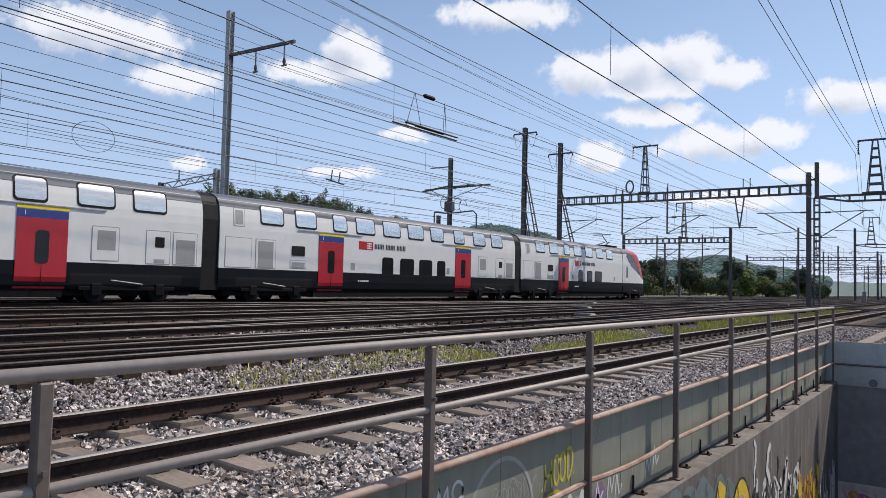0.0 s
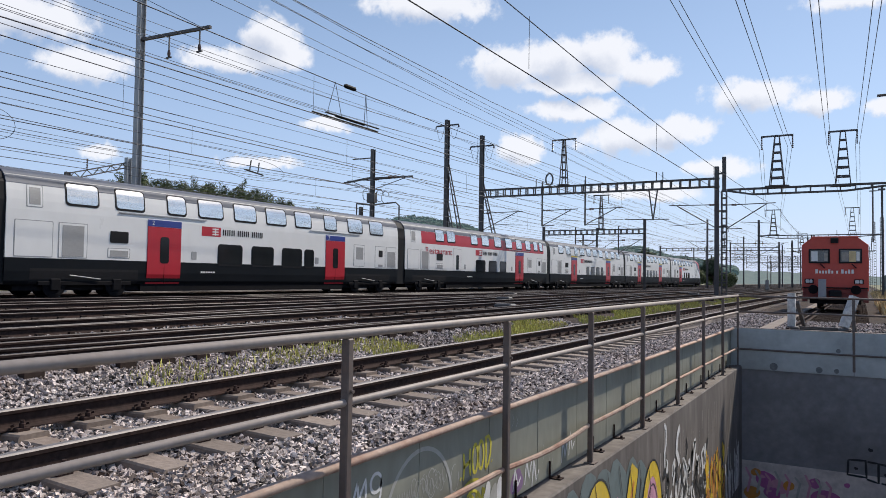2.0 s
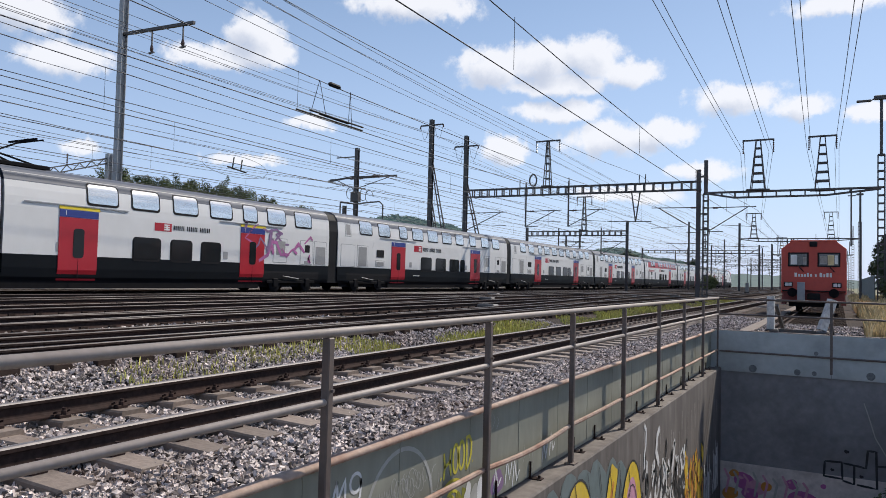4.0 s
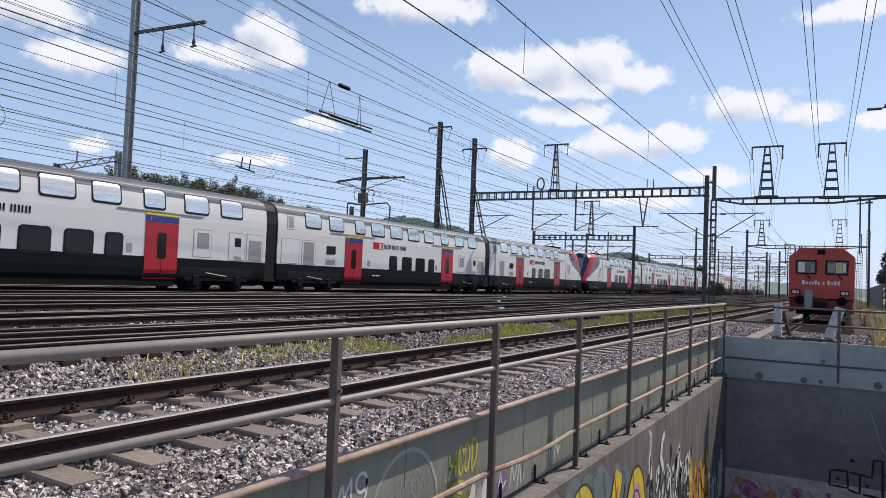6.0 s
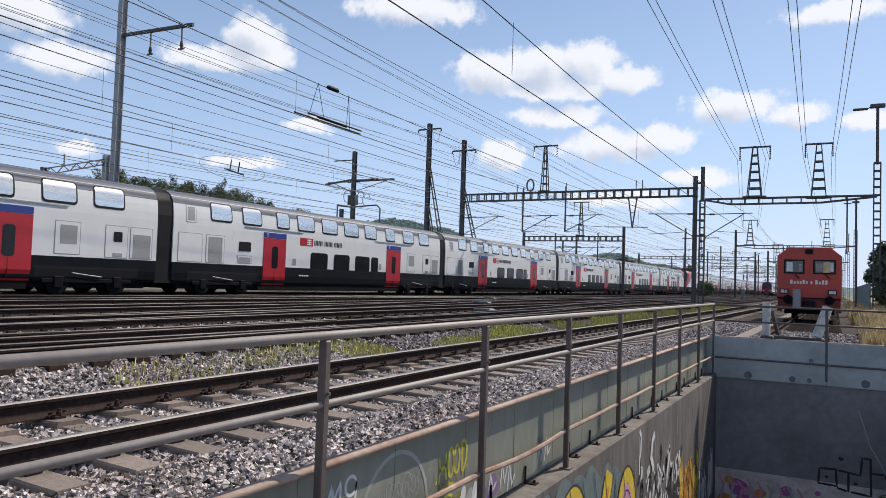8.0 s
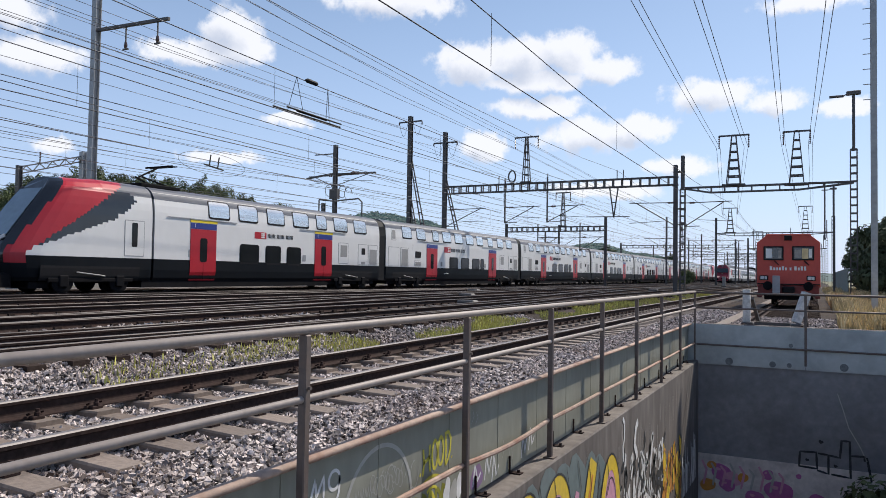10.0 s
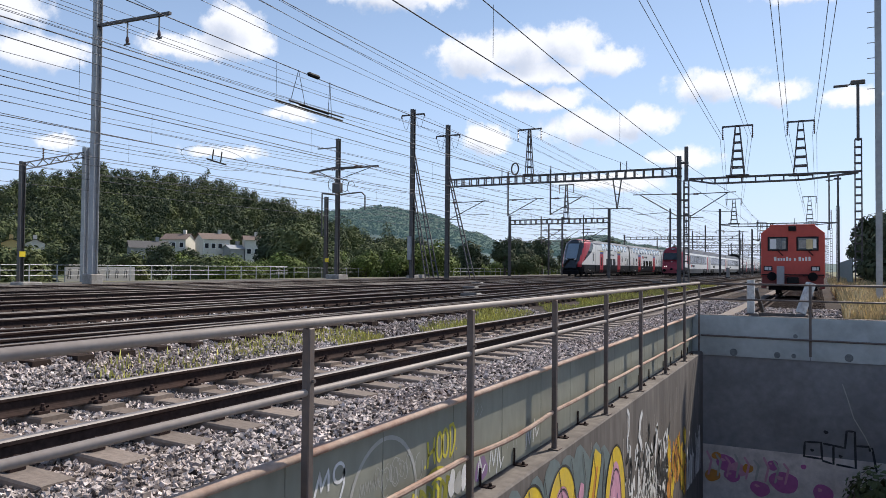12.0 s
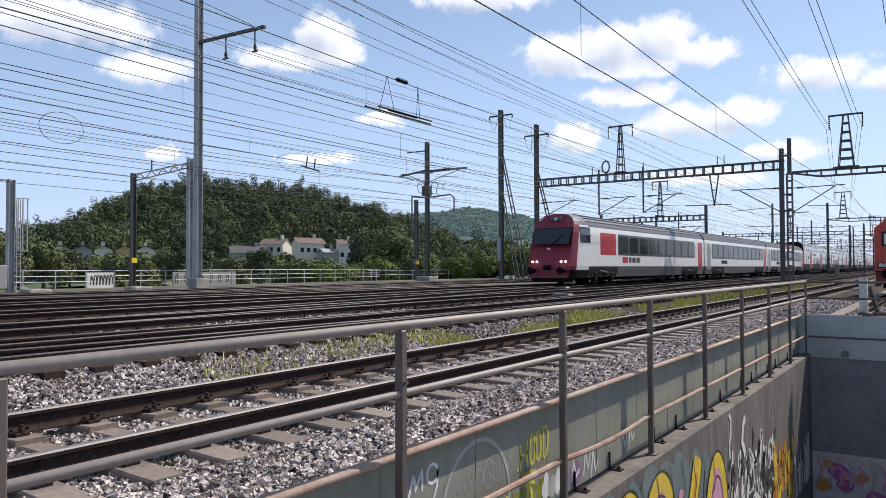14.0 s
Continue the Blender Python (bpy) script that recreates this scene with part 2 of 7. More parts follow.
class Shape:
    """Collects boxes, bars, tubes and sweeps into one mesh."""

    def __init__(self):
        self.v, self.f, self.m = [], [], []

    def add(self, verts, faces, mat=0):
        o = len(self.v)
        self.v += [tuple(p) for p in verts]
        self.f += [tuple(o + i for i in q) for q in faces]
        self.m += [mat] * len(faces)
        return self

    def box(self, x0, x1, y0, y1, z0, z1, mat=0, bevel=0.0):
        if bevel:
            b = bevel
            ring = [(x0 + b, y0), (x1 - b, y0), (x1, y0 + b), (x1, y1 - b), (x1 - b, y1), (x0 + b, y1), (x0, y1 - b), (x0, y0 + b)]
            inner = [(min(max(x, x0 + b), x1 - b), min(max(y, y0 + b), y1 - b)) for x, y in ring]
            n = 8
            v = [(*p, z0) for p in ring] + [(*p, z1 - b) for p in ring] + [(*p, z1) for p in inner]
            f = [tuple(range(n - 1, -1, -1))] + [(i, (i + 1) % n, n + (i + 1) % n, n + i) for i in range(n)]
            f += [(n + i, n + (i + 1) % n, 2 * n + (i + 1) % n, 2 * n + i) for i in range(n)] + [tuple(range(2 * n, 3 * n))]
            return self.add(v, f, mat)
        v = [(x, y, z) for z in (z0, z1) for x, y in ((x0, y0), (x1, y0), (x1, y1), (x0, y1))]
        return self.add(v, [(3, 2, 1, 0), (4, 5, 6, 7), (0, 1, 5, 4), (1, 2, 6, 5), (2, 3, 7, 6), (3, 0, 4, 7)], mat)

    def bar(self, a, b, w, h=None, mat=0, sides=4, up=(0, 0, 1)):
        """A straight bar from a to b: square (w by h) or round (sides over 4)."""
        a, b = Vector(a), Vector(b)
        d = (b - a).normalized()
        up = Vector(up) if abs(d.dot(Vector(up))) < 0.95 else Vector((1, 0, 0))
        s = d.cross(up).normalized()
        t = s.cross(d)
        h = h or w
        if sides == 4:
            ring = [s * x * w / 2 + t * y * h / 2 for x, y in ((-1, -1), (1, -1), (1, 1), (-1, 1))]
        else:
            ring = [s * math.cos(q) * w / 2 + t * math.sin(q) * h / 2 for q in (2 * math.pi * i / sides for i in range(sides))]
        n = len(ring)
        v = [a + r for r in ring] + [b + r for r in ring]
        f = [(i, (i + 1) % n, n + (i + 1) % n, n + i) for i in range(n)] + [tuple(range(n - 1, -1, -1)), tuple(range(n, 2 * n))]
        return self.add(v, f, mat)

    def tube(self, points, w, mat=0, sides=6):
        for a, b in zip(points, points[1:]):
            self.bar(a, b, w, mat=mat, sides=sides)
        return self

    def pipe(self, points, w, mat=0, sides=8):
        """A continuous round pipe along points that run roughly along y."""
        ring = [(math.cos(2 * math.pi * i / sides) * w / 2, math.sin(2 * math.pi * i / sides) * w / 2) for i in range(sides)]
        return self.sweep(ring, points, mat)

    def sweep(self, profile, path, mat=0, mats=None, closed=True):
        """Drags an (offset, height) profile along a path of (x, y, z) points that runs roughly along y."""
        n, k = len(profile), len(path)
        v = []
        for i, p in enumerate(path):
            a, b = path[max(0, i - 1)], path[min(k - 1, i + 1)]
            dx, dy = b[0] - a[0], b[1] - a[1]
            l = math.hypot(dx, dy)
            sx, sy = dy / l, -dx / l
            v += [(p[0] + sx * u, p[1] + sy * u, p[2] + w) for u, w in profile]
        o = len(self.v)
        self.v += v
        for i in range(k - 1):
            for j in range(n if closed else n - 1):
                q = (j + 1) % n
                self.f.append((o + i * n + j, o + (i + 1) * n + j, o + (i + 1) * n + q, o + i * n + q))
                self.m.append(mats[j] if mats else mat)
        if closed:
            self.f += [tuple(o + j for j in range(n)), tuple(o + (k - 1) * n + j for j in range(n - 1, -1, -1))]
            self.m += [mat, mat]
        return self

    def lathe(self, rings, axis="x", mat=0, sides=16, at=(0, 0, 0)):
        """Rings of (place along the axis, radius)."""
        o = len(self.v)
        for t, r in rings:
            for i in range(sides):
                a = 2 * math.pi * i / sides
                c, s = math.cos(a) * r, math.sin(a) * r
                p = {"x": (t, c, s), "y": (c, t, s), "z": (c, s, t)}[axis]
                self.v.append((p[0] + at[0], p[1] + at[1], p[2] + at[2]))
        n = sides
        for k in range(len(rings) - 1):
            for i in range(n):
                self.f.append((o + k * n + i, o + k * n + (i + 1) % n, o + (k + 1) * n + (i + 1) % n, o + (k + 1) * n + i))
                self.m.append(mat)
        self.f += [tuple(o + i for i in range(n)), tuple(o + (len(rings) - 1) * n + i for i in range(n))]
        self.m += [mat, mat]
        return self

    def mesh(self, name, mats, smooth=False):
        return mesh_of(name, self.v, self.f, mats, self.m, smooth)


def thing(name, label, category, group="", at=None, kind=""):
    ob = new(name)
    if at is not None:
        ob.matrix_basis = at
    return tagged(ob, label, category, group, kind)


def part(name, shape, mats, parent, label="", at=None, smooth=False):
    me = shape if isinstance(shape, bpy.types.Mesh) else shape.mesh(name, mats, smooth)
    ob = new(name, me)
    ob.parent = parent
    if at is not None:
        ob.matrix_basis = at
    return tagged(ob, label)


def single(name, shape, mats, label, category, group="", kind="", smooth=False):
    return tagged(new(name, shape.mesh(name, mats, smooth)), label, category, group, kind)


def words(text, size, depth, material, name):
    """A mesh of built-in lettering, standing in the x-z plane and facing -y."""
    cu = bpy.data.curves.new(name, "FONT")
    cu.body, cu.size, cu.extrude, cu.align_x, cu.align_y, cu.resolution_u = text, size, depth, "CENTER", "CENTER", 3
    ob = bpy.data.objects.new(name, cu)
    scene.collection.objects.link(ob)
    me = bpy.data.meshes.new_from_object(ob.evaluated_get(bpy.context.evaluated_depsgraph_get()))
    bpy.data.objects.remove(ob)
    me.transform(pose(0, 0, 0, 90))
    me.materials.clear()
    me.materials.append(material)
    return me


# ---- ground, pit and tracks ----
PIT_X0, PIT_Y1, COPING, PIT_Z = -2.85, 21.42, -1.12, -5.4
BAY = 2.506   # between the posts of the girder fence


def ground_height(x, y):
    """The level of the ballast: lower round the near track, higher under the main lines."""
    steps = [(-3.2, -0.30), (-3.9, -0.235), (-4.15, -0.245), (-4.35, -0.27), (-6.65, -0.27), (-6.9, -0.245), (-7.6, -0.30), (-8.2, -0.12), (-9.0, 0.0), (-31.0, 0.0), (-33.0, -0.05), (-47.8, -0.1), (-56.0, -1.7)]
    if x >= steps[0][0]:
        return -0.30
    for (a, za), (b, zb) in zip(steps, steps[1:]):
        if x >= b:
            return za + (zb - za) * (a - x) / (a - b)
    return -1.7


def build_ground():
    # one sheet from the pit's edge to the horizon, with a hole for the pit
    xs = [-2600, -1200, -600, -300, -150, -80, -56, -47.8, -45, -36, -33, -31, -27, -22, -17, -13, -9, -8.2, -7.6, -7.0, -5.5, -4.0, -3.2, -3.15, 3.6, 6, 12, 30, 80, 300, 2600]
    ys = [-2600, -600, -200, -60, -20, -6, 0, 10, 21.5, 40, 80, 160, 320, 700, 1500, 2600]
    v, f, mi = [], [], []
    for y in ys:
        for x in xs:
            v.append((x, y, ground_height(x, y)))
    n = len(xs)
    for j in range(len(ys) - 1):
        for i in range(n - 1):
            if -3.16 < xs[i] and xs[i + 1] < 3.7 and -6.1 < ys[j] and ys[j + 1] < 21.6:
                continue
            f.append((j * n + i, j * n + i + 1, (j + 1) * n + i + 1, (j + 1) * n + i))
            x = (xs[i] + xs[i + 1]) / 2
            mi.append(0 if -8.2 < x < 1.5 else 1 if -33 < x <= -8.2 else 3 if -46 < x < -33 else 2)
    me = mesh_of("ground", v, f, [BED, BROWN_BED, SCRUB, PALE_BED], mi)
    tagged(new("ground", me), "grey ballast and earth of a wide railway yard", "ground", kind="structure")


PALE_BED = surface("pale_ballast_bed", (0.11, 0.10, 0.094), 0.95, spread=0.7, grain=9, bump=0.8, spec=0.1, dirt=(0.1, 0.085, 0.075), dirt_amount=0.6, dirt_scale=0.4)
SCRUB = surface("dry_scrub_ground", (0.16, 0.15, 0.085), 0.95, spread=0.5, grain=3, bump=0.8, dirt=(0.09, 0.11, 0.04), dirt_amount=0.7, dirt_scale=0.4)
build_ground()

RAIL = [(-0.075, -0.172), (0.075, -0.172), (0.075, -0.160), (0.018, -0.142), (0.009, -0.125), (0.009, -0.052), (0.034, -0.038), (0.036, -0.012),
        (0.026, 0.0), (-0.026, 0.0), (-0.036, -0.012), (-0.034, -0.038), (-0.009, -0.052), (-0.009, -0.125), (-0.018, -0.142), (-0.075, -0.160)]
RAIL_MATS = [0] * 7 + [1, 1, 1] + [0] * 6


def line_points(x0, x1, y0, y1, z, steps):
    """A straight or gently S-shaped line of a rail."""
    out = []
    for i in range(steps + 1):
        t = i / steps
        s = t * t * (3 - 2 * t)
        out.append((x0 + (x1 - x0) * s, y0 + (y1 - y0) * t, z))
    return out


def sleeper_mesh(name, mat, far=False):
    """A concrete sleeper, waisted in the middle, with its fastenings."""
    s = Shape()
    for x0, x1, za, zb in ((-1.3, -0.45, -0.20, -0.172), (-0.45, 0.45, -0.215, -0.215), (0.45, 1.3, -0.172, -0.20)):
        w = 0.13 if abs(x0 + x1) > 0.1 else 0.11
        v = []
        for x, z in ((x0, za), (x1, zb)):
            v += [(x, -w - 0.02, z - 0.16), (x, w + 0.02, z - 0.16), (x, w, z - 0.015), (x, w - 0.015, z), (x, -w + 0.015, z), (x, -w, z - 0.015)]
        s.add(v, [(i, (i + 1) % 6, 6 + (i + 1) % 6, 6 + i) for i in range(6)] + [(5, 4, 3, 2, 1, 0), (6, 7, 8, 9, 10, 11)])
    if not far:
        for rx in (-0.7525, 0.7525):
            for side in (-1, 1):
                x = rx + side * 0.115
                s.box(x - 0.035, x + 0.035, -0.06, 0.06, -0.185, -0.145, 1, 0.008)
                s.lathe([(-0.15, 0.026), (-0.115, 0.026), (-0.11, 0.018), (-0.085, 0.018)], "z", 1, 8, (x + side * 0.01, 0, 0))
                s.bar((x - side * 0.06, -0.05, -0.14), (x + side * 0.01, -0.065, -0.115), 0.016, mat=1)
                s.bar((x - side * 0.06, 0.05, -0.14), (x + side * 0.01, 0.065, -0.115), 0.016, mat=1)
    return s.mesh(name, [mat, RUST])


def build_tracks():
    near = thing("railway_track", "near straight railway track on concrete sleepers in grey ballast", "railway track")
    for x in (-4.7475, -6.2525):
        part("rail", Shape().sweep(RAIL, line_points(x, x, -60, 900, 0, 12), mats=RAIL_MATS), [RUST, SHINY], near, "rust-brown steel rail with polished head")
    me = sleeper_mesh("sleeper", SLEEPER)
    for i in range(110):
        part("sleeper", me, None, near, at=pose(-5.5, -3.0 + 0.6 * i, 0.0, 0, 0, random.uniform(-0.3, 0.3)))
    far = Shape()
    for i in range(300):
        far.box(-6.8, -4.2, 63.0 + 0.6 * i - 0.12, 63.0 + 0.6 * i + 0.12, -0.35, -0.185)
    part("sleeper_bed", far, [SLEEPER], near)["kind"] = "stuff"
    names = {-9.6: "weathered", -13.2: "rusty", -17.5: "main-line", -21.9: "middle", -26.6: "far main-line", -30.6: "outermost"}
    for k, (cx, word) in enumerate(names.items()):
        z = 0.17 if cx > -10 else 0.2
        t = thing("railway_track", f"{word} railway track with brown rails on dark sleepers", "railway track", "parallel main-line tracks")
        for side in (-0.7525, 0.7525):
            part("rail", Shape().sweep(RAIL, line_points(cx + side, cx + side, -500, 1400, z, 10), mats=RAIL_MATS), [RUST, DULL], t)
        s = Shape()
        for i in range(460):
            y = -8 + 0.62 * i + random.uniform(-0.02, 0.02)
            s.box(cx - 1.3, cx + 1.3, y - 0.12, y + 0.12, z - 0.34, z - 0.172 + random.uniform(-0.012, 0.004))
            if i < 100:
                for side in (-0.7525, 0.7525):
                    for e in (-0.115, 0.115):
                        s.box(cx + side + e - 0.035, cx + side + e + 0.035, y - 0.07, y + 0.07, z - 0.175, z - 0.115)
        part("sleeper_bed", s, [WOOD_SLEEPER], t)["kind"] = "stuff"
    # crossovers between the lines
    for a, b, y0, y1 in ((-9.6, -13.2, 16, 58), (-13.2, -17.5, 2, 46), (-13.2, -9.6, 62, 104), (-21.9, -17.5, 30, 78), (-26.6, -21.9, 6, 50), (-13.2, -9.6, -26, 14)):
        t = thing("crossover_track", "diverging crossover rails linking two parallel tracks", "railway switch", "crossovers in the yard")
        for side in (-0.7525, 0.7525):
            part("rail", Shape().sweep(RAIL, line_points(a + side, b + side, y0, y1, 0.196, 24), mats=RAIL_MATS), [RUST, DULL], t)
        s = Shape()
        for y in np.arange(y0 + 12, y1 - 12, 0.62):
            u = (y - y0) / (y1 - y0)
            cx = a + (b - a) * u * u * (3 - 2 * u)
            s.box(cx - 1.5, cx + 1.5, y - 0.12, y + 0.12, -0.2, 0.018)
        part("timbers", s, [WOOD_SLEEPER], t)["kind"] = "stuff"
    for x, y in ((-11.4, 24.5), (-15.4, 33.0), (-19.6, 43.0), (-11.5, 60.0)):
        m = thing("switch_machine", "dark low point machine between the rails", "switch machine", "point machines", pose(x, y, 0))
        part("case", Shape().box(-0.35, 0.35, -0.25, 0.25, -0.05, 0.22, 0, 0.05), [STEEL], m)
        part("rod", Shape().bar((0.3, 0, 0.06), (1.0, 0.0, 0.06), 0.05, sides=8), [RUST], m)


build_tracks()


def stones(rects, name, label, size, seed):
    """Broken ballast stones strewn over stretches of ground: x0, x1, y0, y1, number for each square metre."""
    rng = np.random.default_rng(seed)
    cube = np.array([(x, y, z) for z in (-1, 1) for x, y in ((-1, -1), (1, -1), (1, 1), (-1, 1))], float) * 0.72
    tri = np.array([(0, 2, 1), (0, 3, 2), (4, 5, 6), (4, 6, 7), (0, 1, 5), (0, 5, 4), (1, 2, 6), (1, 6, 5), (2, 3, 7), (2, 7, 6), (3, 0, 4), (3, 4, 7)])
    protos = np.array([(cube + rng.uniform(-0.42, 0.42, cube.shape)) * rng.uniform((0.6, 0.6, 0.45), (1.5, 1.2, 0.95)) for _ in range(40)])
    V = []
    for x0, x1, y0, y1, dense in rects:
        n = int((x1 - x0) * (y1 - y0) * dense)
        x, y = rng.uniform(x0, x1, n), rng.uniform(y0, y1, n)
        r = size * rng.uniform(0.6, 1.3, n)
        q = rng.normal(size=(n, 4))
        w, a, b, c = (q / np.linalg.norm(q, axis=1, keepdims=True)).T
        m = np.array([[1 - 2 * (b * b + c * c), 2 * (a * b - c * w), 2 * (a * c + b * w)], [2 * (a * b + c * w), 1 - 2 * (a * a + c * c), 2 * (b * c - a * w)],
                      [2 * (a * c - b * w), 2 * (b * c + a * w), 1 - 2 * (a * a + b * b)]]).transpose(2, 0, 1)
        z = np.array([ground_height(p, 0) for p in x]) + 0.008 + r * rng.uniform(-0.4, 1.0, n)
        V.append(np.einsum("nij,nkj->nki", m, protos[rng.integers(0, 40, n)] * r[:, None, None]) + np.stack([x, y, z], 1)[:, None, :])
    v = np.concatenate(V)
    f = (tri[None] + 8 * np.arange(len(v))[:, None, None]).reshape(-1, 3)
    v = v.reshape(-1, 3)
    me = bpy.data.meshes.new(name)
    me.vertices.add(len(v))
    me.vertices.foreach_set("co", v.ravel().astype(np.float32))
    me.loops.add(f.size)
    me.loops.foreach_set("vertex_index", f.ravel().astype(np.int32))
    me.polygons.add(len(f))
    me.polygons.foreach_set("loop_start", np.arange(0, f.size, 3, dtype=np.int32))
    me.materials.append(STONE)
    me.update(calc_edges=True)
    me.shade_flat()
    tagged(new(name, me), label, "ballast", kind="stuff")


# ---- the girder fence beside the pit ----
FX = -2.95


def build_fence():
    fence = thing("girder_fence", "green steel girder with grey pipe handrails along the pit's edge", "railing")
    for z, r in ((0.785, 0.060), (0.335, 0.050)):
        part("handrail", Shape().bar((FX, -6.2, z), (FX, PIT_Y1, z), r, sides=14), [GALV], fence, "worn grey pipe handrail", smooth=True)
    for i in range(12):
        y = PIT_Y1 - BAY * i
        s = Shape().box(FX - 0.031, FX + 0.031, y - 0.031, y + 0.031, COPING - 0.02, 0.755, 0, 0.008)
        s.box(FX - 0.06, FX + 0.075, y - 0.075, y + 0.075, COPING - 0.02, COPING + 0.015)
        s.lathe([(-0.055, 0.013), (-0.035, 0.013)], "x", 0, 8, (FX + 0.09, y, 0.41))
        part("post", s, [POST], fence, "dark painted steel post")
    for i in range(11):
        y1 = PIT_Y1 - BAY * i
        y0 = y1 - BAY
        part("girder_panel", Shape().box(-3.145, -3.13, y0 + 0.006, y1 - 0.006, -1.1, -0.125), [GREEN], fence, "olive-green steel plate with grime")
        s = Shape()
        s.box(-3.135, -3.126, y0 + 1.22, y0 + 1.232, -1.08, -0.15)
        part("seam_strip", s, [GREEN], fence)
    # flanges: a rolled upper edge and a lower rail, both rusty
    part("upper_flange", Shape().bar((-3.085, -6.2, -0.12), (-3.085, PIT_Y1, -0.12), 0.11, 0.065, sides=10), [RUSTY_FLANGE], fence, "rust-stained upper flange", smooth=True)
    for i in range(11):
        y1 = PIT_Y1 - BAY * i
        bow = 0.05 if i == 5 else 0.008
        pts = [(FX - 0.02 - 0.0, y1 - BAY + BAY * k / 6, -0.652 - bow * math.sin(math.pi * k / 6)) for k in range(7)]
        part("lower_rail", Shape().pipe(pts, 0.055), [RUSTY_FLANGE], fence, "pale lower rail with rust streaks")
    for i in range(18):
        y = PIT_Y1 - BAY * (1 + i // 2) + (0.65, 1.6)[i % 2]
        s = Shape().box(-3.12, -2.98, y - 0.05, y + 0.05, COPING, COPING + 0.014)
        s.box(-3.125, -3.105, y - 0.045, y - 0.03, COPING, COPING + 0.2)
        s.lathe([(COPING, 0.018), (COPING + 0.045, 0.018)], "z", 0, 6, (-3.02, y, 0))
        part("anchor_bracket", s, [RUST], fence)
    # the cross fence over the end wall
    cross = thing("cross_fence", "grey green steel girder with two dark handrails over the end wall", "railing")
    for z, r in ((0.765, 0.055), (0.345, 0.05)):
        part("handrail", Shape().bar((FX, PIT_Y1, z), (3.8, PIT_Y1, z), r, sides=12), [POST], cross, smooth=True)
    for x in (-0.18, 2.35):
        part("post", Shape().box(x - 0.035, x + 0.035, PIT_Y1 - 0.035, PIT_Y1 + 0.035, -1.1, 0.745, 0, 0.008), [POST], cross)
    for x0, x1 in ((-3.12, -0.19), (-0.17, 2.34), (2.36, 3.8)):
        part("girder_panel", Shape().box(x0, x1, PIT_Y1 - 0.03, PIT_Y1 - 0.01, -1.2, -0.1), [BLUEGREY], cross, "blue-grey painted steel plate")
    part("corner_plate", Shape().box(-3.15, -3.11, PIT_Y1 - 0.02, PIT_Y1 + 0.11, -1.13, -0.08), [BLUEGREY], cross)
    part("upper_flange", Shape().box(-3.12, 3.8, PIT_Y1, PIT_Y1 + 0.15, -0.115, -0.085, 0, 0.01), [POST], cross)
    part("lower_rail", Shape().bar((-2.9, PIT_Y1 - 0.055, -0.66), (3.8, PIT_Y1 - 0.055, -0.68), 0.05, sides=8), [POST], cross)
    for x, z, r in ((-2.05, -1.09, 0.10), (-0.97, -1.1, 0.08), (-0.57, -1.1, 0.06), (0.70, -1.07, 0.1), (-0.53, -0.58, 0.055), (1.75, -1.07, 0.09)):
        part("round_stain", Shape().lathe([(PIT_Y1 - 0.042, r), (PIT_Y1 - 0.034, r)], "y", 0, 16, (x, 0, z)), [STAIN], cross, "dark round stain")


BLUEGREY = surface("blue_grey_girder_paint", (0.42, 0.45, 0.45), 0.6, spread=0.08, grain=6, bump=0.04, dirt=(0.2, 0.215, 0.22), dirt_amount=0.6, dirt_scale=1.0)
STAIN = surface("grime", (0.15, 0.16, 0.165), 0.8, spread=0.3, grain=20, bump=0)


def build_pit():
    s = Shape().box(-3.6, PIT_X0, -6.2, PIT_Y1, PIT_Z, COPING, 0, 0.02)
    single("wall_west", s, [WALLGREY], "stained grey concrete retaining wall with spray paint along its foot", "wall", kind="structure")
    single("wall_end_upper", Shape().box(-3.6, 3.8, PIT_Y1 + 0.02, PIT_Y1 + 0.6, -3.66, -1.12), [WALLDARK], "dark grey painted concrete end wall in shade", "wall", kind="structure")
    single("wall_end_lower", Shape().box(-3.6, 3.8, PIT_Y1 + 0.015, PIT_Y1 + 0.6, PIT_Z, -3.66), [WALLPALE], "pale concrete foot of the end wall with pink blots", "wall", kind="structure")
    single("wall_east", Shape().box(3.8, 4.3, -6.2, PIT_Y1 + 0.6, PIT_Z, -0.3), [WALLGREY], "plain grey concrete retaining wall", "wall", kind="structure")
    single("wall_near", Shape().box(-2.9, 3.8, -6.8, -6.2, PIT_Z, -0.3), [WALLGREY], "plain grey concrete wall behind the viewer", "wall", kind="structure")
    single("pit_floor", Shape().box(-2.9, 3.8, -6.2, PIT_Y1, PIT_Z - 0.2, PIT_Z), [CONCRETE], "grey floor of the sunken road", "road", kind="structure")
    single("footbridge", Shape().box(-2.7, 3.8, -3.2, -0.35, -0.75, -0.5), [CONCRETE], "plain concrete footbridge slab over the sunken road", "footbridge", kind="structure")


build_fence()
build_pit()


# ---- masts, portals and wires ----
def h_mast(s, x, y, z0, z1, w=0.3, mat=0):
    """A rolled-steel H column."""
    s.box(x - w / 2, x + w / 2, y - w / 2, y - w / 2 + 0.035, z0, z1, mat)
    s.box(x - w / 2, x + w / 2, y + w / 2 - 0.035, y + w / 2, z0, z1, mat)
    s.box(x - 0.02, x + 0.02, y - w / 2 + 0.035, y + w / 2 - 0.035, z0, z1, mat)


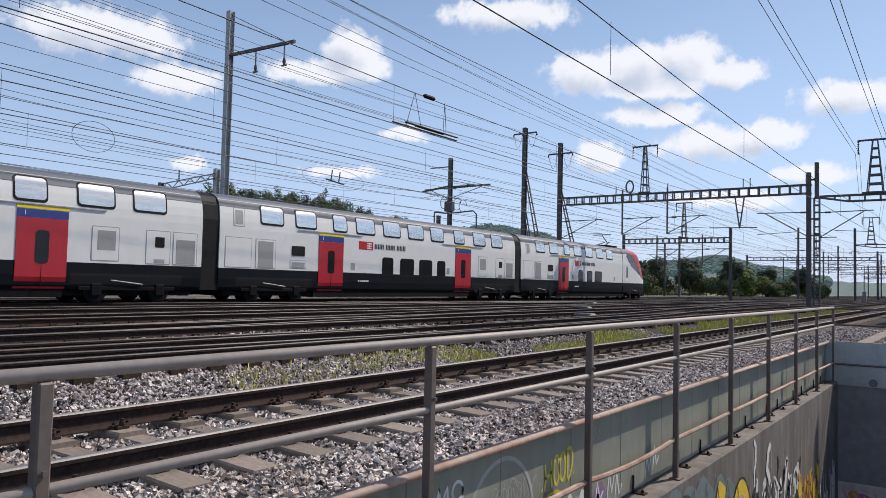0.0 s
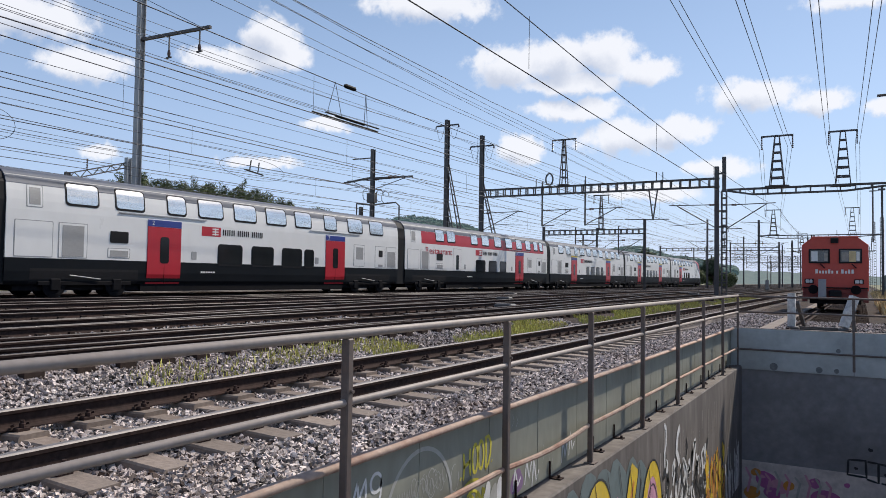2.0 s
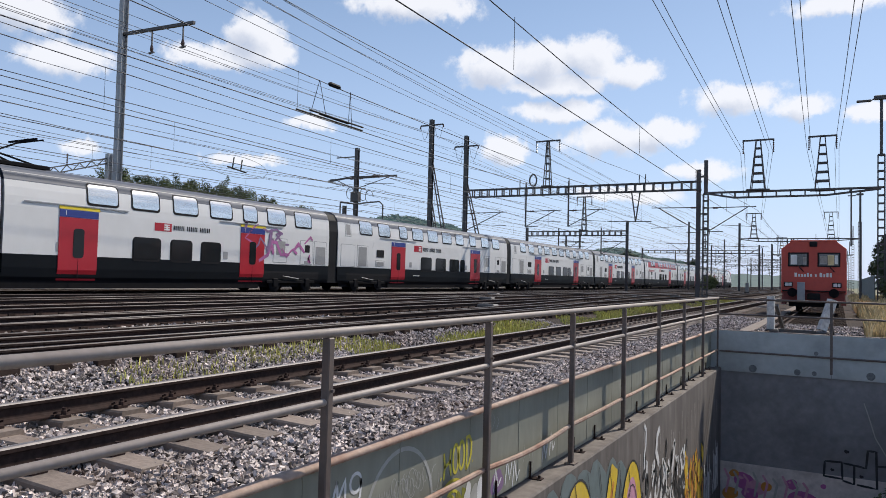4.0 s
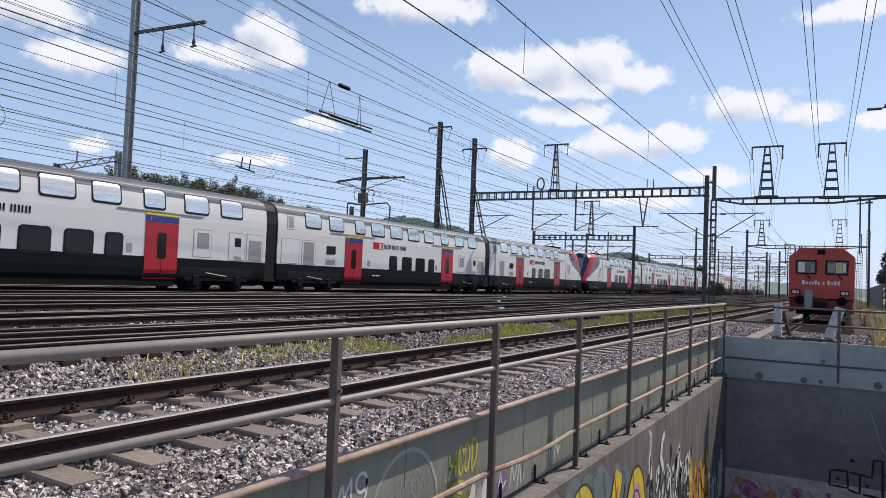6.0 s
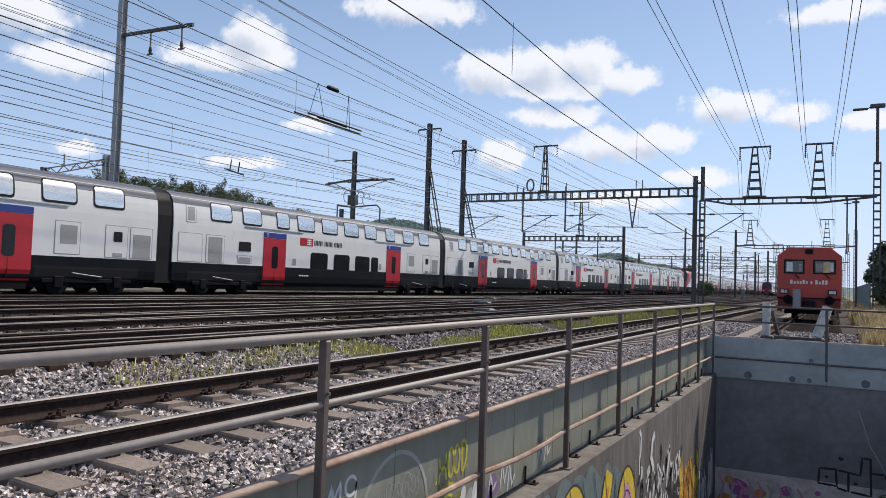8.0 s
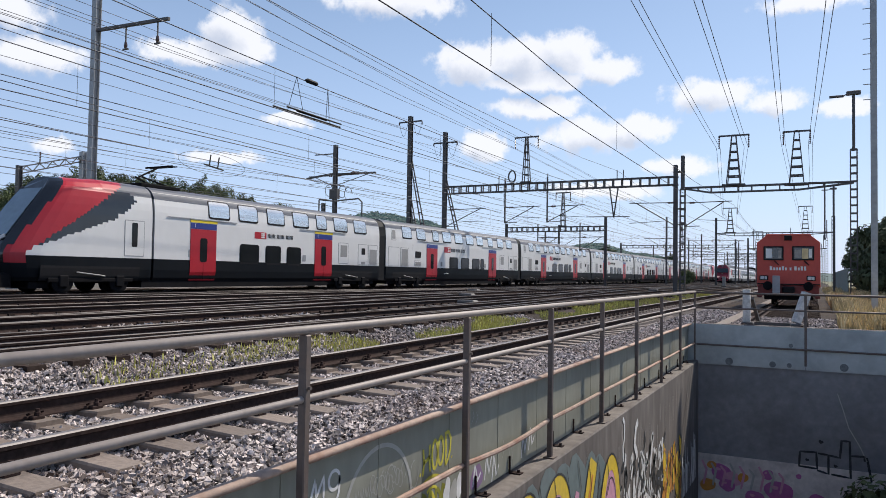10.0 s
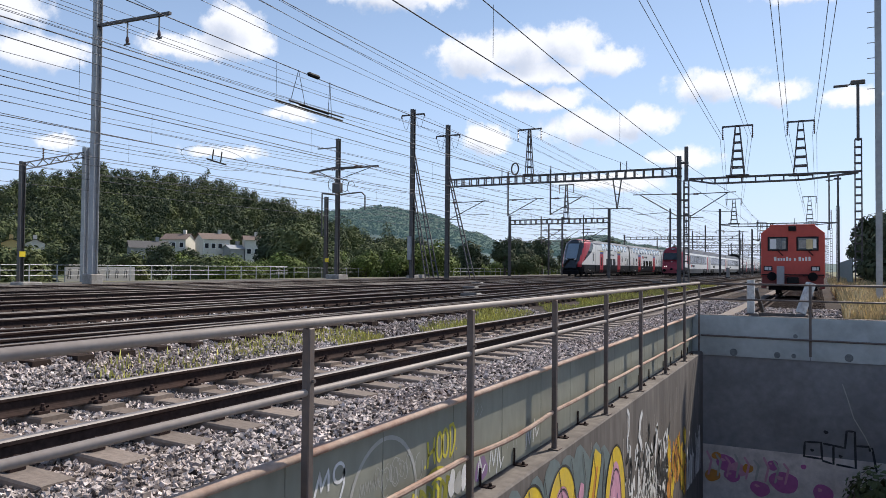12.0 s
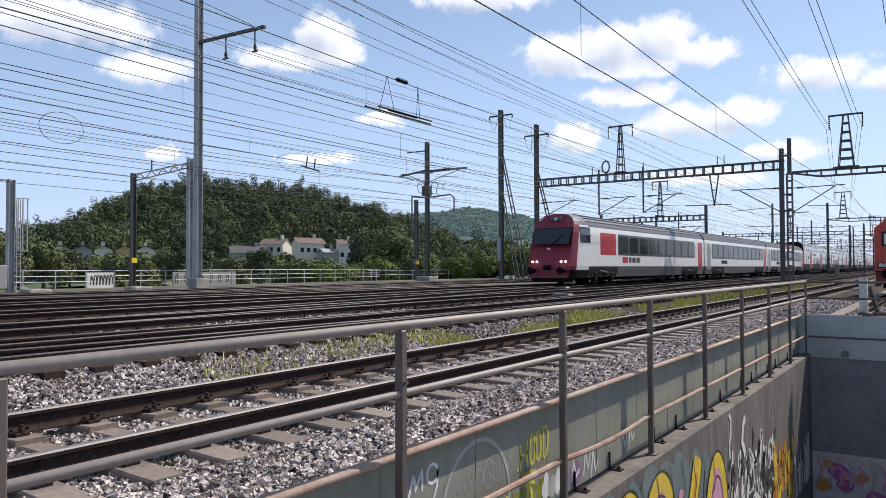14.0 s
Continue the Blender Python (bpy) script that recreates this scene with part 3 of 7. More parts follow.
def lattice_column(s, x, y, z0, z1, w0, w1, step, mat=0):
    """Two tapering legs with rungs."""
    n = max(2, int((z1 - z0) / step))
    for side in (-1, 1):
        for d in (-1, 1):
            s.bar((x + side * w0 / 2, y + d * w0 / 2, z0), (x + side * w1 / 2, y + d * w1 / 2, z1), 0.07, mat=mat)
    for i in range(n + 1):
        t = i / n
        w, z = w0 + (w1 - w0) * t, z0 + (z1 - z0) * t
        for d in (-1, 1):
            s.bar((x - w / 2, y + d * w / 2, z), (x + w / 2, y + d * w / 2, z), 0.06, 0.1, mat=mat)


def insulator(s, top, length, mat=1):
    x, y, z = top
    rings = []
    for i in range(7):
        rings += [(-length * i / 7, 0.03), (-length * (i + 0.4) / 7, 0.075), (-length * (i + 0.7) / 7, 0.03)]
    s.lathe(rings, "z", mat, 8, (x, y, z))


def cantilever(mast, x0, x1, y, z_top, z_low):
    """A catenary bracket that reaches from the mast at x0 out to x1."""
    s = Shape()
    d = 1 if x1 > x0 else -1
    s.bar((x0, y, z_top), (x1, y, z_top + 0.05), 0.07, sides=8)
    s.bar((x0, y, z_low), (x1 - d * 0.6, y, z_top), 0.075, sides=8)
    s.bar((x0, y, z_low), (x0 + d * 1.1, y, z_low + 0.02), 0.06, sides=8)
    s.bar((x0 + d * 1.0, y, z_low + 0.5), (x1, y, z_low + 0.35), 0.045, sides=6)
    s.lathe([(0, 0.05), (0.1, 0.09), (0.2, 0.05), (0.3, 0.09), (0.4, 0.05)], "x", 1, 8, (x0 + d * 0.35 - (0.4 if d < 0 else 0), y, z_top))
    return part("bracket", s, [STEEL, INSUL], mast)


def beam(portal, x0, x1, y, z, depth, bays, taper=False, name="beam"):
    """An open rectangular (Vierendeel) beam."""
    s = Shape()
    for dy in (-0.2, 0.2):
        s.bar((x0, y + dy, z), (x1, y + dy, z), 0.09, 0.11)
        if taper:
            a, b = x0 + (x1 - x0) * 0.16, x0 + (x1 - x0) * 0.70
            s.bar((x0, y + dy, z - 0.08), (a, y + dy, z - depth), 0.08, 0.1).bar((a, y + dy, z - depth), (b, y + dy, z - depth), 0.08, 0.1).bar((b, y + dy, z - depth), (x1, y + dy, z - 0.08), 0.08, 0.1)
        else:
            s.bar((x0, y + dy, z - depth), (x1, y + dy, z - depth), 0.09, 0.11)
        for i in range(1, bays):
            t = i / bays
            d = depth if not taper else depth * min(1, t / 0.16, (1 - t) / 0.3)
            s.bar((x0 + (x1 - x0) * t, y + dy, z - d), (x0 + (x1 - x0) * t, y + dy, z), 0.12 if not taper else 0.07, 0.08)
    return part(name, s, [STEEL], portal)


def line_tower(portal, x, y, z0, z1, arm, foot=0.95):
    s = Shape()
    lattice_column(s, x, y, z0, z1, foot, foot * 0.3, 0.6)
    s.box(x - foot * 0.84, x + foot * 0.84, y - 0.3, y + 0.3, z0 - 0.06, z0 + 0.05)
    s.bar((x - arm, y, z1), (x + arm, y, z1), 0.1, 0.12)
    tower = part("tower", s, [STEEL], portal, "small lattice tower carrying power lines")
    for side in (-1, 1):
        t = Shape()
        insulator(t, (x + side * (arm - 0.05), y, z1 - 0.05), 0.95, 0)
        part("insulator", t, [INSUL], tower)


def drop_post(portal, x, y, z0, z1):
    part("drop_post", Shape().bar((x, y, z0), (x, y, z1), 0.11, 0.11), [STEEL], portal)


def double_mast(portal, x, y, z1, z2):
    s = Shape()
    h_mast(s, x - 0.28, y, -0.3, z1, 0.3)
    for z in (1.0, 5.2, 6.4, z1 - 0.6):
        s.box(x - 0.45, x + 0.4, y - 0.1, y + 0.1, z, z + 0.12)
    part("mast", s, [STEEL], portal, "dark steel H-section mast")
    t = Shape()
    lattice_column(t, x + 0.25, y, -0.3, z2 - 2.6, 0.34, 0.34, 0.5)
    h_mast(t, x + 0.25, y, z2 - 2.6, z2, 0.26)
    part("mast", t, [STEEL], portal, "dark steel lattice mast")


def strut(portal, x, y, z0, z1, dx, width=0.45):
    """A leaning ladder-like strut that props a mast."""
    s = Shape()
    a, b = Vector((x + dx, y, z0)), Vector((x + 0.1, y, z1))
    n = 12
    for e in (-1, 1):
        s.bar(a + Vector((e * width / 2, 0, 0)), b + Vector((e * width / 5, 0, 0)), 0.09)
    for i in range(1, n):
        p = a.lerp(b, i / n)
        w = width / 2 + (width / 5 - width / 2) * i / n
        s.bar(p - Vector((w, 0, 0)), p + Vector((w, 0, 0)), 0.06, 0.1)
    part("strut", s, [STEEL], portal, "leaning ladder-like steel strut")


def cross_arm(mast, x, y, z, reach=1.15):
    s = Shape().bar((x - reach, y, z), (x + reach, y, z), 0.09, 0.13)
    for e in (-1, 1):
        s.bar((x + e * reach, y, z), (x + e * reach * 1.05, y, z - 0.25), 0.12, sides=8, mat=1)
        pts = [(x + e * (reach * (1 - 0.75 * k / 8)), y, z - 1.2 * math.sin(math.pi * k / 8) - 0.1) for k in range(9)]
        s.tube(pts, 0.03, 0, 5)
    part("cross_arm", s, [STEEL, INSUL], mast)


def build_portals():
    # the big portal over the main lines
    p = thing("catenary_portal", "dark steel catenary portal spanning the main tracks", "catenary portal", "catenary portals")
    beam(p, -29.35, -9.3, 58, 8.95, 0.62, 28)
    double_mast(p, -9.2, 58, 9.85, 10.55)
    s = Shape()
    h_mast(s, -29.45, 58, -0.3, 13.9, 0.34)
    m = part("mast", s, [STEEL], p, "tall dark steel mast with a cross-arm")
    strut(p, -29.45, 58, -0.1, 9.6, 2.6)
    cross_arm(p, -29.45, 58, 12.95)
    line_tower(p, -21.7, 58, 9.05, 12.9, 1.08, 0.55)
    for x in (-23.62, -19.82):
        drop_post(p, x, 58, 9.4, 5.6)
        cantilever(p, x, x + 3.2, 58, 6.95, 5.65)
    s = Shape()
    for e in (-0.35, 0.35):
        s.bar((-14.25 + e, 58, 8.4), (-14.25, 58, 5.9), 0.09)
    s.bar((-14.45, 58, 7.1), (-14.05, 58, 7.1), 0.07)
    part("v_hanger", s, [STEEL], p)
    part("steady_arm", Shape().bar((-16.5, 58, 6.0), (-13.0, 58, 5.95), 0.07, sides=8), [STEEL], p)
    cantilever(p, -9.3, -13.0, 58, 6.95, 5.05)
    cantilever(p, -8.8, -5.4, 58, 6.9, 5.1)
    cantilever(p, -29.3, -25.4, 58, 6.9, 5.4)
    ring = [(-23.0 + 0.32 * math.cos(a), 58 + 0.1 * k, 9.6 + 0.5 * math.sin(a)) for k in range(1) for a in np.linspace(0, 2 * math.pi, 17)]
    part("pulley_ring", Shape().tube(ring, 0.13), [STEEL], p)
    for x in (-14.0, -13.5, -24.2, -19.8):
        part("spike", Shape().bar((x, 58, 8.9), (x, 58, 9.7), 0.06), [STEEL], p)
    # the lighter beam over the sidings
    for k, y in enumerate((58, 118, 178, 238, 298)):
        q = thing("feeder_portal", "dark light steel portal with two power-line towers", "catenary portal", "feeder portals")
        xl = -8.75 if k == 0 else -13.3
        beam(q, xl, 2.5, y, 8.05, 0.42, 12, True)
        if k:
            s = Shape()
            h_mast(s, xl, y, -0.3, 10.4, 0.3)
            part("mast", s, [STEEL], q)
            cantilever(q, xl, xl + 4.0, y, 6.9, 5.1)
            cantilever(q, xl, xl - 4.0, y, 6.9, 5.1)
            drop_post(q, -8.0, y, 8.6, 5.4)
            cantilever(q, -8.0, -5.0, y, 7.0, 5.5)
        s = Shape()
        lattice_column(s, 2.5, y, -0.3, 10.3, 0.42, 0.4, 0.55)
        s.bar((2.5, y, 10.2), (2.5, y, 14.2), 0.2, sides=10)
        part("mast", s, [STEEL], q, "dark lattice mast with a tubular top")
        if k < 2:
            s = Shape().box(2.05, 2.95, y - 0.18, y + 0.18, 14.15, 14.42, 0, 0.05).box(1.0, 1.9, y - 0.14, y + 0.14, 14.05, 14.18, 0, 0.03)
            s.bar((1.9, y, 14.12), (2.1, y, 14.25), 0.08, sides=8)
            part("floodlight", s, [STEEL], q)
        line_tower(q, -5.3 if k == 0 else -11.3, y, 8.15, 11.85, 1.08)
        line_tower(q, -1.08, y, 8.0, 11.85, 0.92)
        if k == 0:
            s = Shape().bar((-0.2 + 0.9, y, 8.0), (0.7, y, 4.0), 0.1)
            part("drop_post", s, [STEEL], q)
    # portals further down the line
    for k, (x0, x1, y, z) in enumerate(((-32.35, -20.55, 80, 6.75), (-33.0, -12.5, 140, 7.2), (-34.0, -13.0, 200, 7.4), (-34.0, -13.0, 260, 7.5), (-34.0, -13.0, 330, 7.6))):
        p = thing("catenary_portal", "distant dark steel catenary portal over the tracks", "catenary portal", "catenary portals")
        beam(p, x0, x1, y, z, 0.5, 18)
        for x, h in ((x0, z + 0.5), (x1, z + 1.0)):
            s = Shape()
            h_mast(s, x, y, -0.3, h, 0.27)
            part("mast", s, [STEEL], p)
        line_tower(p, (x0 + x1) / 2 + 1.0, y, z + 0.1, z + 3.9, 0.9, 0.5)
        for x in ((x0 + x1) / 2 - 2, (x0 + x1) / 2 + 3):
            drop_post(p, x, y, z + 0.4, z - 2.8)
            cantilever(p, x, x + 3.0, y, z - 1.2, z - 2.6)
    # lone masts between and beyond the tracks
    for x, y, z in ((-19.6, 112, 10.2), (-19.6, 150, 9.8), (-24.2, 165, 9.5), (-35.0, 108, 9.0), (-42.0, 122, 9.0), (-11.5, 155, 9.0), (-15.4, 180, 9.5), (-8.0, 140, 8.8),
                    (-19.6, 222, 9.8), (-11.4, 225, 9.0), (-36.5, 190, 9.5), (-24.2, 245, 9.5)):
        m = thing("catenary_mast", "dark steel catenary mast with bracket arms", "catenary mast", "catenary masts")
        s = Shape()
        h_mast(s, x, y, -0.3, z, 0.24)
        part("column", s, [STEEL], m)
        cantilever(m, x, x + 3.3, y, 7.0, 5.3)
        cantilever(m, x, x - 3.3, y, 7.0, 5.3)
    # tall masts beyond the main lines
    m = thing("tall_mast", "tall grey steel mast on a concrete footing, with a sloping arm", "catenary mast")
    s = Shape()
    h_mast(s, -35.4, 26.8, 0.4, 17.0, 0.36)
    part("column", s, [PALE_STEEL], m, "grey galvanised H-section column")
    part("footing", Shape().box(-35.78, -35.02, 26.42, 27.18, -0.2, 0.62, 0, 0.04), [CONCRETE], m, "pale concrete footing block")
    s = Shape().bar((-35.4, 26.8, 14.35), (-29.8, 26.8, 14.2), 0.16, 0.16)
    for x in (-33.0, -30.6):
        s.bar((x, 26.8, 14.2), (x, 26.8, 13.3), 0.06)
        s.lathe([(-0.95, 0.06), (-0.8, 0.1), (-0.6, 0.06)], "z", 1, 8, (x, 26.8, 14.0))
        s.bar((x - 0.2, 26.8, 13.0), (x + 0.2, 26.8, 13.0), 0.08)
    part("arm", s, [STEEL, INSUL], m)
    part("stay", Shape().bar((-35.4, 26.8, 16.8), (-30.5, 26.8, 14.3), 0.035, sides=5), [WIRE], m)
    m = thing("propped_mast", "tall dark steel mast with leaning ladder struts", "catenary mast")
    s = Shape()
    h_mast(s, -32.5, 57, -0.3, 15.4, 0.36)
    part("column", s, [STEEL], m)
    strut(m, -32.5, 57, -0.2, 11.5, 2.6)
    strut(m, -32.5, 57, -0.2, 8.0, 1.7, 0.4)
    cross_arm(m, -32.5, 57, 14.9)
    part("cabinet", Shape().box(-32.75, -32.4, 56.6, 56.85, 1.8, 3.9, 0, 0.02), [PALE_STEEL], m)
    m = thing("switch_mast", "grey mast with bracket arms and bent switch rods", "catenary mast")
    s = Shape()
    h_mast(s, -42.1, 59, 0.2, 13.75, 0.36)
    part("column", s, [STEEL], m)
    cantilever(m, -42.1, -45.3, 59, 10.7, 9.6)
    cantilever(m, -42.1, -37.7, 59, 10.7, 9.7)
    part("cross_arm", Shape().bar((-45.6, 59, 10.55), (-42.1, 59, 10.95), 0.17, 0.17).bar((-42.1, 59, 10.85), (-37.4, 59, 10.8), 0.17, 0.17).bar((-44.6, 59, 12.9), (-42.1, 59, 12.9), 0.1, 0.1), [STEEL], m)
    part("insulator", Shape().lathe([(-40.2, 0.08), (-40.1, 0.16), (-39.9, 0.16), (-39.7, 0.09), (-39.5, 0.16), (-39.3, 0.16), (-39.2, 0.08)], "x", 0, 8, (0, 59, 10.85)), [INSUL], m)
    part("switch_box", Shape().box(-42.6, -41.7, 58.7, 59.3, 8.4, 9.4, 0, 0.05), [STEEL], m)
    part("switch_rod", Shape().tube([(-44, 59, 4.2), (-44, 59, 8.4), (-42.3, 59, 8.2), (-39.3, 59, 8.35), (-38.9, 59, 8.0), (-38.9, 59, 6.6)], 0.14, sides=8), [STEEL], m)
    for x, z in ((-42.9, 9.3), (-41.3, 9.1), (-40.6, 8.9)):
        ring = [(x + 0.45 * math.cos(a), 59.1, z + 0.6 * math.sin(a)) for a in np.linspace(0, math.pi * 1.7, 12)]
        part("jumper_loop", Shape().tube(ring, 0.06, sides=5), [WIRE], m)
    part("footing", Shape().box(-42.9, -41.3, 58.2, 59.8, -0.25, 0.35, 0, 0.05), [CONCRETE], m)
    m = thing("post", "short dark brown post with a yellow plate", "post")
    s = Shape()
    h_mast(s, -47.0, 63.8, -0.3, 8.6, 0.34)
    part("column", s, [STEEL], m)
    part("plate", Shape().box(-46.9, -46.5, 63.5, 63.6, 1.6, 2.0), [YELLOW], m, "small yellow plate")
    # the small lattice portal beside the railing
    p = thing("lattice_portal", "small portal of two posts and a lattice beam", "catenary portal")
    s = Shape()
    h_mast(s, -46, 29.5, -0.4, 7.8, 0.3)
    part("post", s, [STEEL], p)
    part("plate", Shape().box(-45.83, -45.8, 29.3, 29.7, 1.6, 1.95), [YELLOW], p, "small yellow plate")
    s = Shape()
    h_mast(s, -46, 34.1, -0.4, 9.4, 0.36)
    part("post", s, [PALE_STEEL], p)
    s = Shape()
    a0, a1 = Vector((-46, 29.5, 7.7)), Vector((-46, 34.1, 9.1))
    for dz in (0, -0.45):
        s.bar(a0 + Vector((0, 0, dz)), a1 + Vector((0, 0, dz * 0.8)), 0.08)
    for i in range(10):
        s.bar(a0.lerp(a1, i / 10) + Vector((0, 0, 0 if i % 2 else -0.45)), a0.lerp(a1, (i + 1) / 10) + Vector((0, 0, -0.45 if i % 2 else 0)), 0.05)
    part("lattice_beam", s, [STEEL], p)
    t = Shape()
    insulator(t, (-46, 30.9, 8.9), 0.8, 0)
    part("insulator", t, [INSUL], p)


build_portals()


def wire(name, points, r, parent=None):
    cu = bpy.data.curves.new(name, "CURVE")
    cu.dimensions, cu.bevel_depth, cu.bevel_resolution = "3D", r, 0
    sp = cu.splines.new("POLY")
    sp.points.add(len(points) - 1)
    for p, q in zip(sp.points, points):
        p.co = (*q, 1)
    cu.materials.append(WIRE)
    ob = new(name, cu)
    ob.parent = parent
    return ob


def sagging(x, z, sag, y0=-62, y1=480, span=60, at=58, dx=0.0):
    """A wire in spans between supports at y = at + k * span; dx: its zigzag at the supports."""
    pts = []
    k0 = math.floor((y0 - at) / span)
    for k in range(k0, math.ceil((y1 - at) / span)):
        for i in range(6):
            t = i / 6
            zig = dx * ((1 - t) * (-1) ** k + t * (-1) ** (k + 1))
            pts.append((x + zig, at + (k + t) * span, z - 4 * sag * t * (1 - t)))
    return pts


def build_wires():
    for x, z, top in ((-5.5, 5.2, 6.65), (-13.2, 5.75, 7.3), (-17.5, 5.55, 7.1), (-21.9, 5.7, 7.3), (-26.6, 5.65, 7.2), (-30.6, 5.9, 7.5)):
        c = thing("overhead_line", "dark contact wire hung from a sagging carrier wire", "overhead line", "overhead lines")
        wire("contact_wire", sagging(x, z, 0.06, dx=0.25), 0.014, c)
        carrier = sagging(x, top, 0.62, dx=0.2)
        wire("carrier_wire", carrier, 0.014, c)
        for y in np.arange(-2 + 9.5 * abs(x % 1), 150, 10.0):
            t = ((y - 58) / 60) % 1
            wire("dropper", [(x, y, z - 0.03), (x, y, top - 4 * 0.62 * t * (1 - t))], 0.006, c)
    feeders = [(-31.0, 13.5, 0.2), (-33.2, 13.5, 0.7), (-30.0, 11.85, 0.2), (-33.0, 11.1, 0.3), (-34.0, 10.5, 0.3), (-30.2, 9.4, 0.2), (-32.0, 8.6, 0.3), (-30.6, 12.7, 0.7), (-28.3, 12.7, 0.7), (-33.6, 14.6, 0.7), (-31.3, 14.6, 0.7),
               (-13.9, 9.6, 0.8), (-24.2, 9.7, 0.7), (-36.5, 10.4, 0.8), (-39.5, 9.6, 0.8), (-42.0, 9.4, 0.7), (-45.0, 10.4, 0.9), (-37.8, 10.5, 0.9), (-44.0, 8.0, 0.7),
               (-40.0, 7.2, 0.5), (-40.0, 5.8, 0.1), (-35.6, 7.4, 0.5), (-35.6, 5.9, 0.1)]
    for x, z, sag in feeders:
        w = wire("feeder_wire", sagging(x, z, sag), 0.014)
        tagged(w, "long dark feeder wire strung high over the tracks", "overhead wire", "feeder wires")
    for x, za in ((-20.65, 13.9), (-20.85, 13.3), (-22.6, 13.6), (-22.75, 13.0), (-21.7, 14.2)):
        pts = [(x, -62 + 10 * i, za + (12.0 - za) * ((-62 + 10 * i) / 58 if i > 6 else 0) - (0.5 * math.sin(math.pi * (i - 6.2) / 5.8) if i > 6 else 0)) for i in range(13)]
        w = wire("feeder_wire", pts[:12] + [(x, 58, 11.95)] + [(x, 58 + 20 * i, 11.95 - 0.4 * (i % 3 > 0)) for i in range(1, 12)], 0.014)
        tagged(w, "long dark feeder wire strung high over the tracks", "overhead wire", "feeder wires")
    # twin conductors: their place at the first tower, the slant towards the viewer, and their place at the second tower
    for x, slant, beyond in ((-6.38, 0.0277, -12.3), (-4.45, 0.0290, -10.3), (-1.95, 0.0200, -1.95), (-0.19, 0.0237, -0.21)):
        for e in (-0.13, 0.13):
            pts = []
            for k in range(-12, 27):
                y = 58 + 10 * k
                u = min(1.0, max(0.0, k / 6))
                t = (k / 6) % 1
                pts.append((x + e - slant * min(0, y - 58) + (beyond - x) * u, y, 10.95 - 4 * 0.25 * t * (1 - t)))
            w = wire("power_line", pts, 0.014)
            tagged(w, "twin power-line conductor hung from lattice towers", "power line", "power lines")
    # slack loops of wire with a feeder clamp between them
    for y, z, ry, rz in ((31.0, 7.25, 2.6, 0.62), (16.3, 7.15, 0.95, 0.66)):
        g = thing("slack_loop", "long oval loop of slack wire hung among the overhead lines", "overhead wire", "slack loops")
        wire("loop", [(-30.6, y + ry * math.cos(a), z + rz * math.sin(a)) for a in np.linspace(0, 2 * math.pi, 25)], 0.012, g)
        if ry > 2:
            part("clamp", Shape().bar((-30.6, y - 0.7, z - 0.1), (-30.6, y + 0.8, z - 0.25), 0.09, sides=6).bar((-30.6, y - 0.3, z - 0.1), (-30.6, y - 0.2, z + 0.5), 0.05).bar((-30.6, y + 0.35, z - 0.2), (-30.6, y + 0.45, z + 0.45), 0.05), [BLACK], g)
    # gear hung in the wires: a section insulator
    for x, y, z in ((-13.2, 17.3, 5.75),):
        g = thing("section_insulator", "dark section insulator with hangers in the contact wire", "insulator")
        part("runner", Shape().bar((x - 0.12, y - 1.6, z), (x - 0.12, y + 1.6, z), 0.05, sides=6).bar((x + 0.12, y - 1.3, z + 0.02), (x + 0.12, y + 1.3, z + 0.02), 0.05, sides=6).bar((x, y - 0.7, z + 0.04), (x, y + 0.7, z + 0.04), 0.07, sides=6), [BLACK], g)
        for dy in (-1.0, 1.0):
            part("hanger", Shape().bar((x, y + dy * 0.75, z + 1.02), (x - 0.1, y + dy, z), 0.018, sides=5).bar((x, y + dy * 0.75, z + 1.02), (x + 0.1, y + dy * 0.55, z), 0.018, sides=5), [WIRE], g)
        part("weight", Shape().lathe([(-0.28, 0.03), (-0.2, 0.07), (0.2, 0.07), (0.28, 0.03)], "y", 0, 8, (x, y - 0.05, z + 1.02)), [BLACK], g)


build_wires()


# ---- spray paint ----
SPRAY = {k: surface("spray_" + k, c, 0.7, spread=0.12, grain=9, bump=0.02, dirt=(0.2, 0.2, 0.2), dirt_amount=0.3, dirt_scale=3) for k, c in {
    "yellow": (0.72, 0.50, 0.03), "lemon": (0.68, 0.58, 0.06), "pink": (0.62, 0.30, 0.42), "white": (0.72, 0.71, 0.70), "teal": (0.14, 0.18, 0.18), "black": (0.02, 0.02, 0.022),
    "magenta": (0.46, 0.13, 0.34), "orange": (0.62, 0.26, 0.04), "violet": (0.24, 0.13, 0.27), "grey": (0.42, 0.41, 0.38), "olive": (0.25, 0.24, 0.03), "streak": (0.30, 0.27, 0.245)}.items()}


def on_wall(axis, c, a, z):
    return (c, a, z) if axis == "x" else (a, c, z)


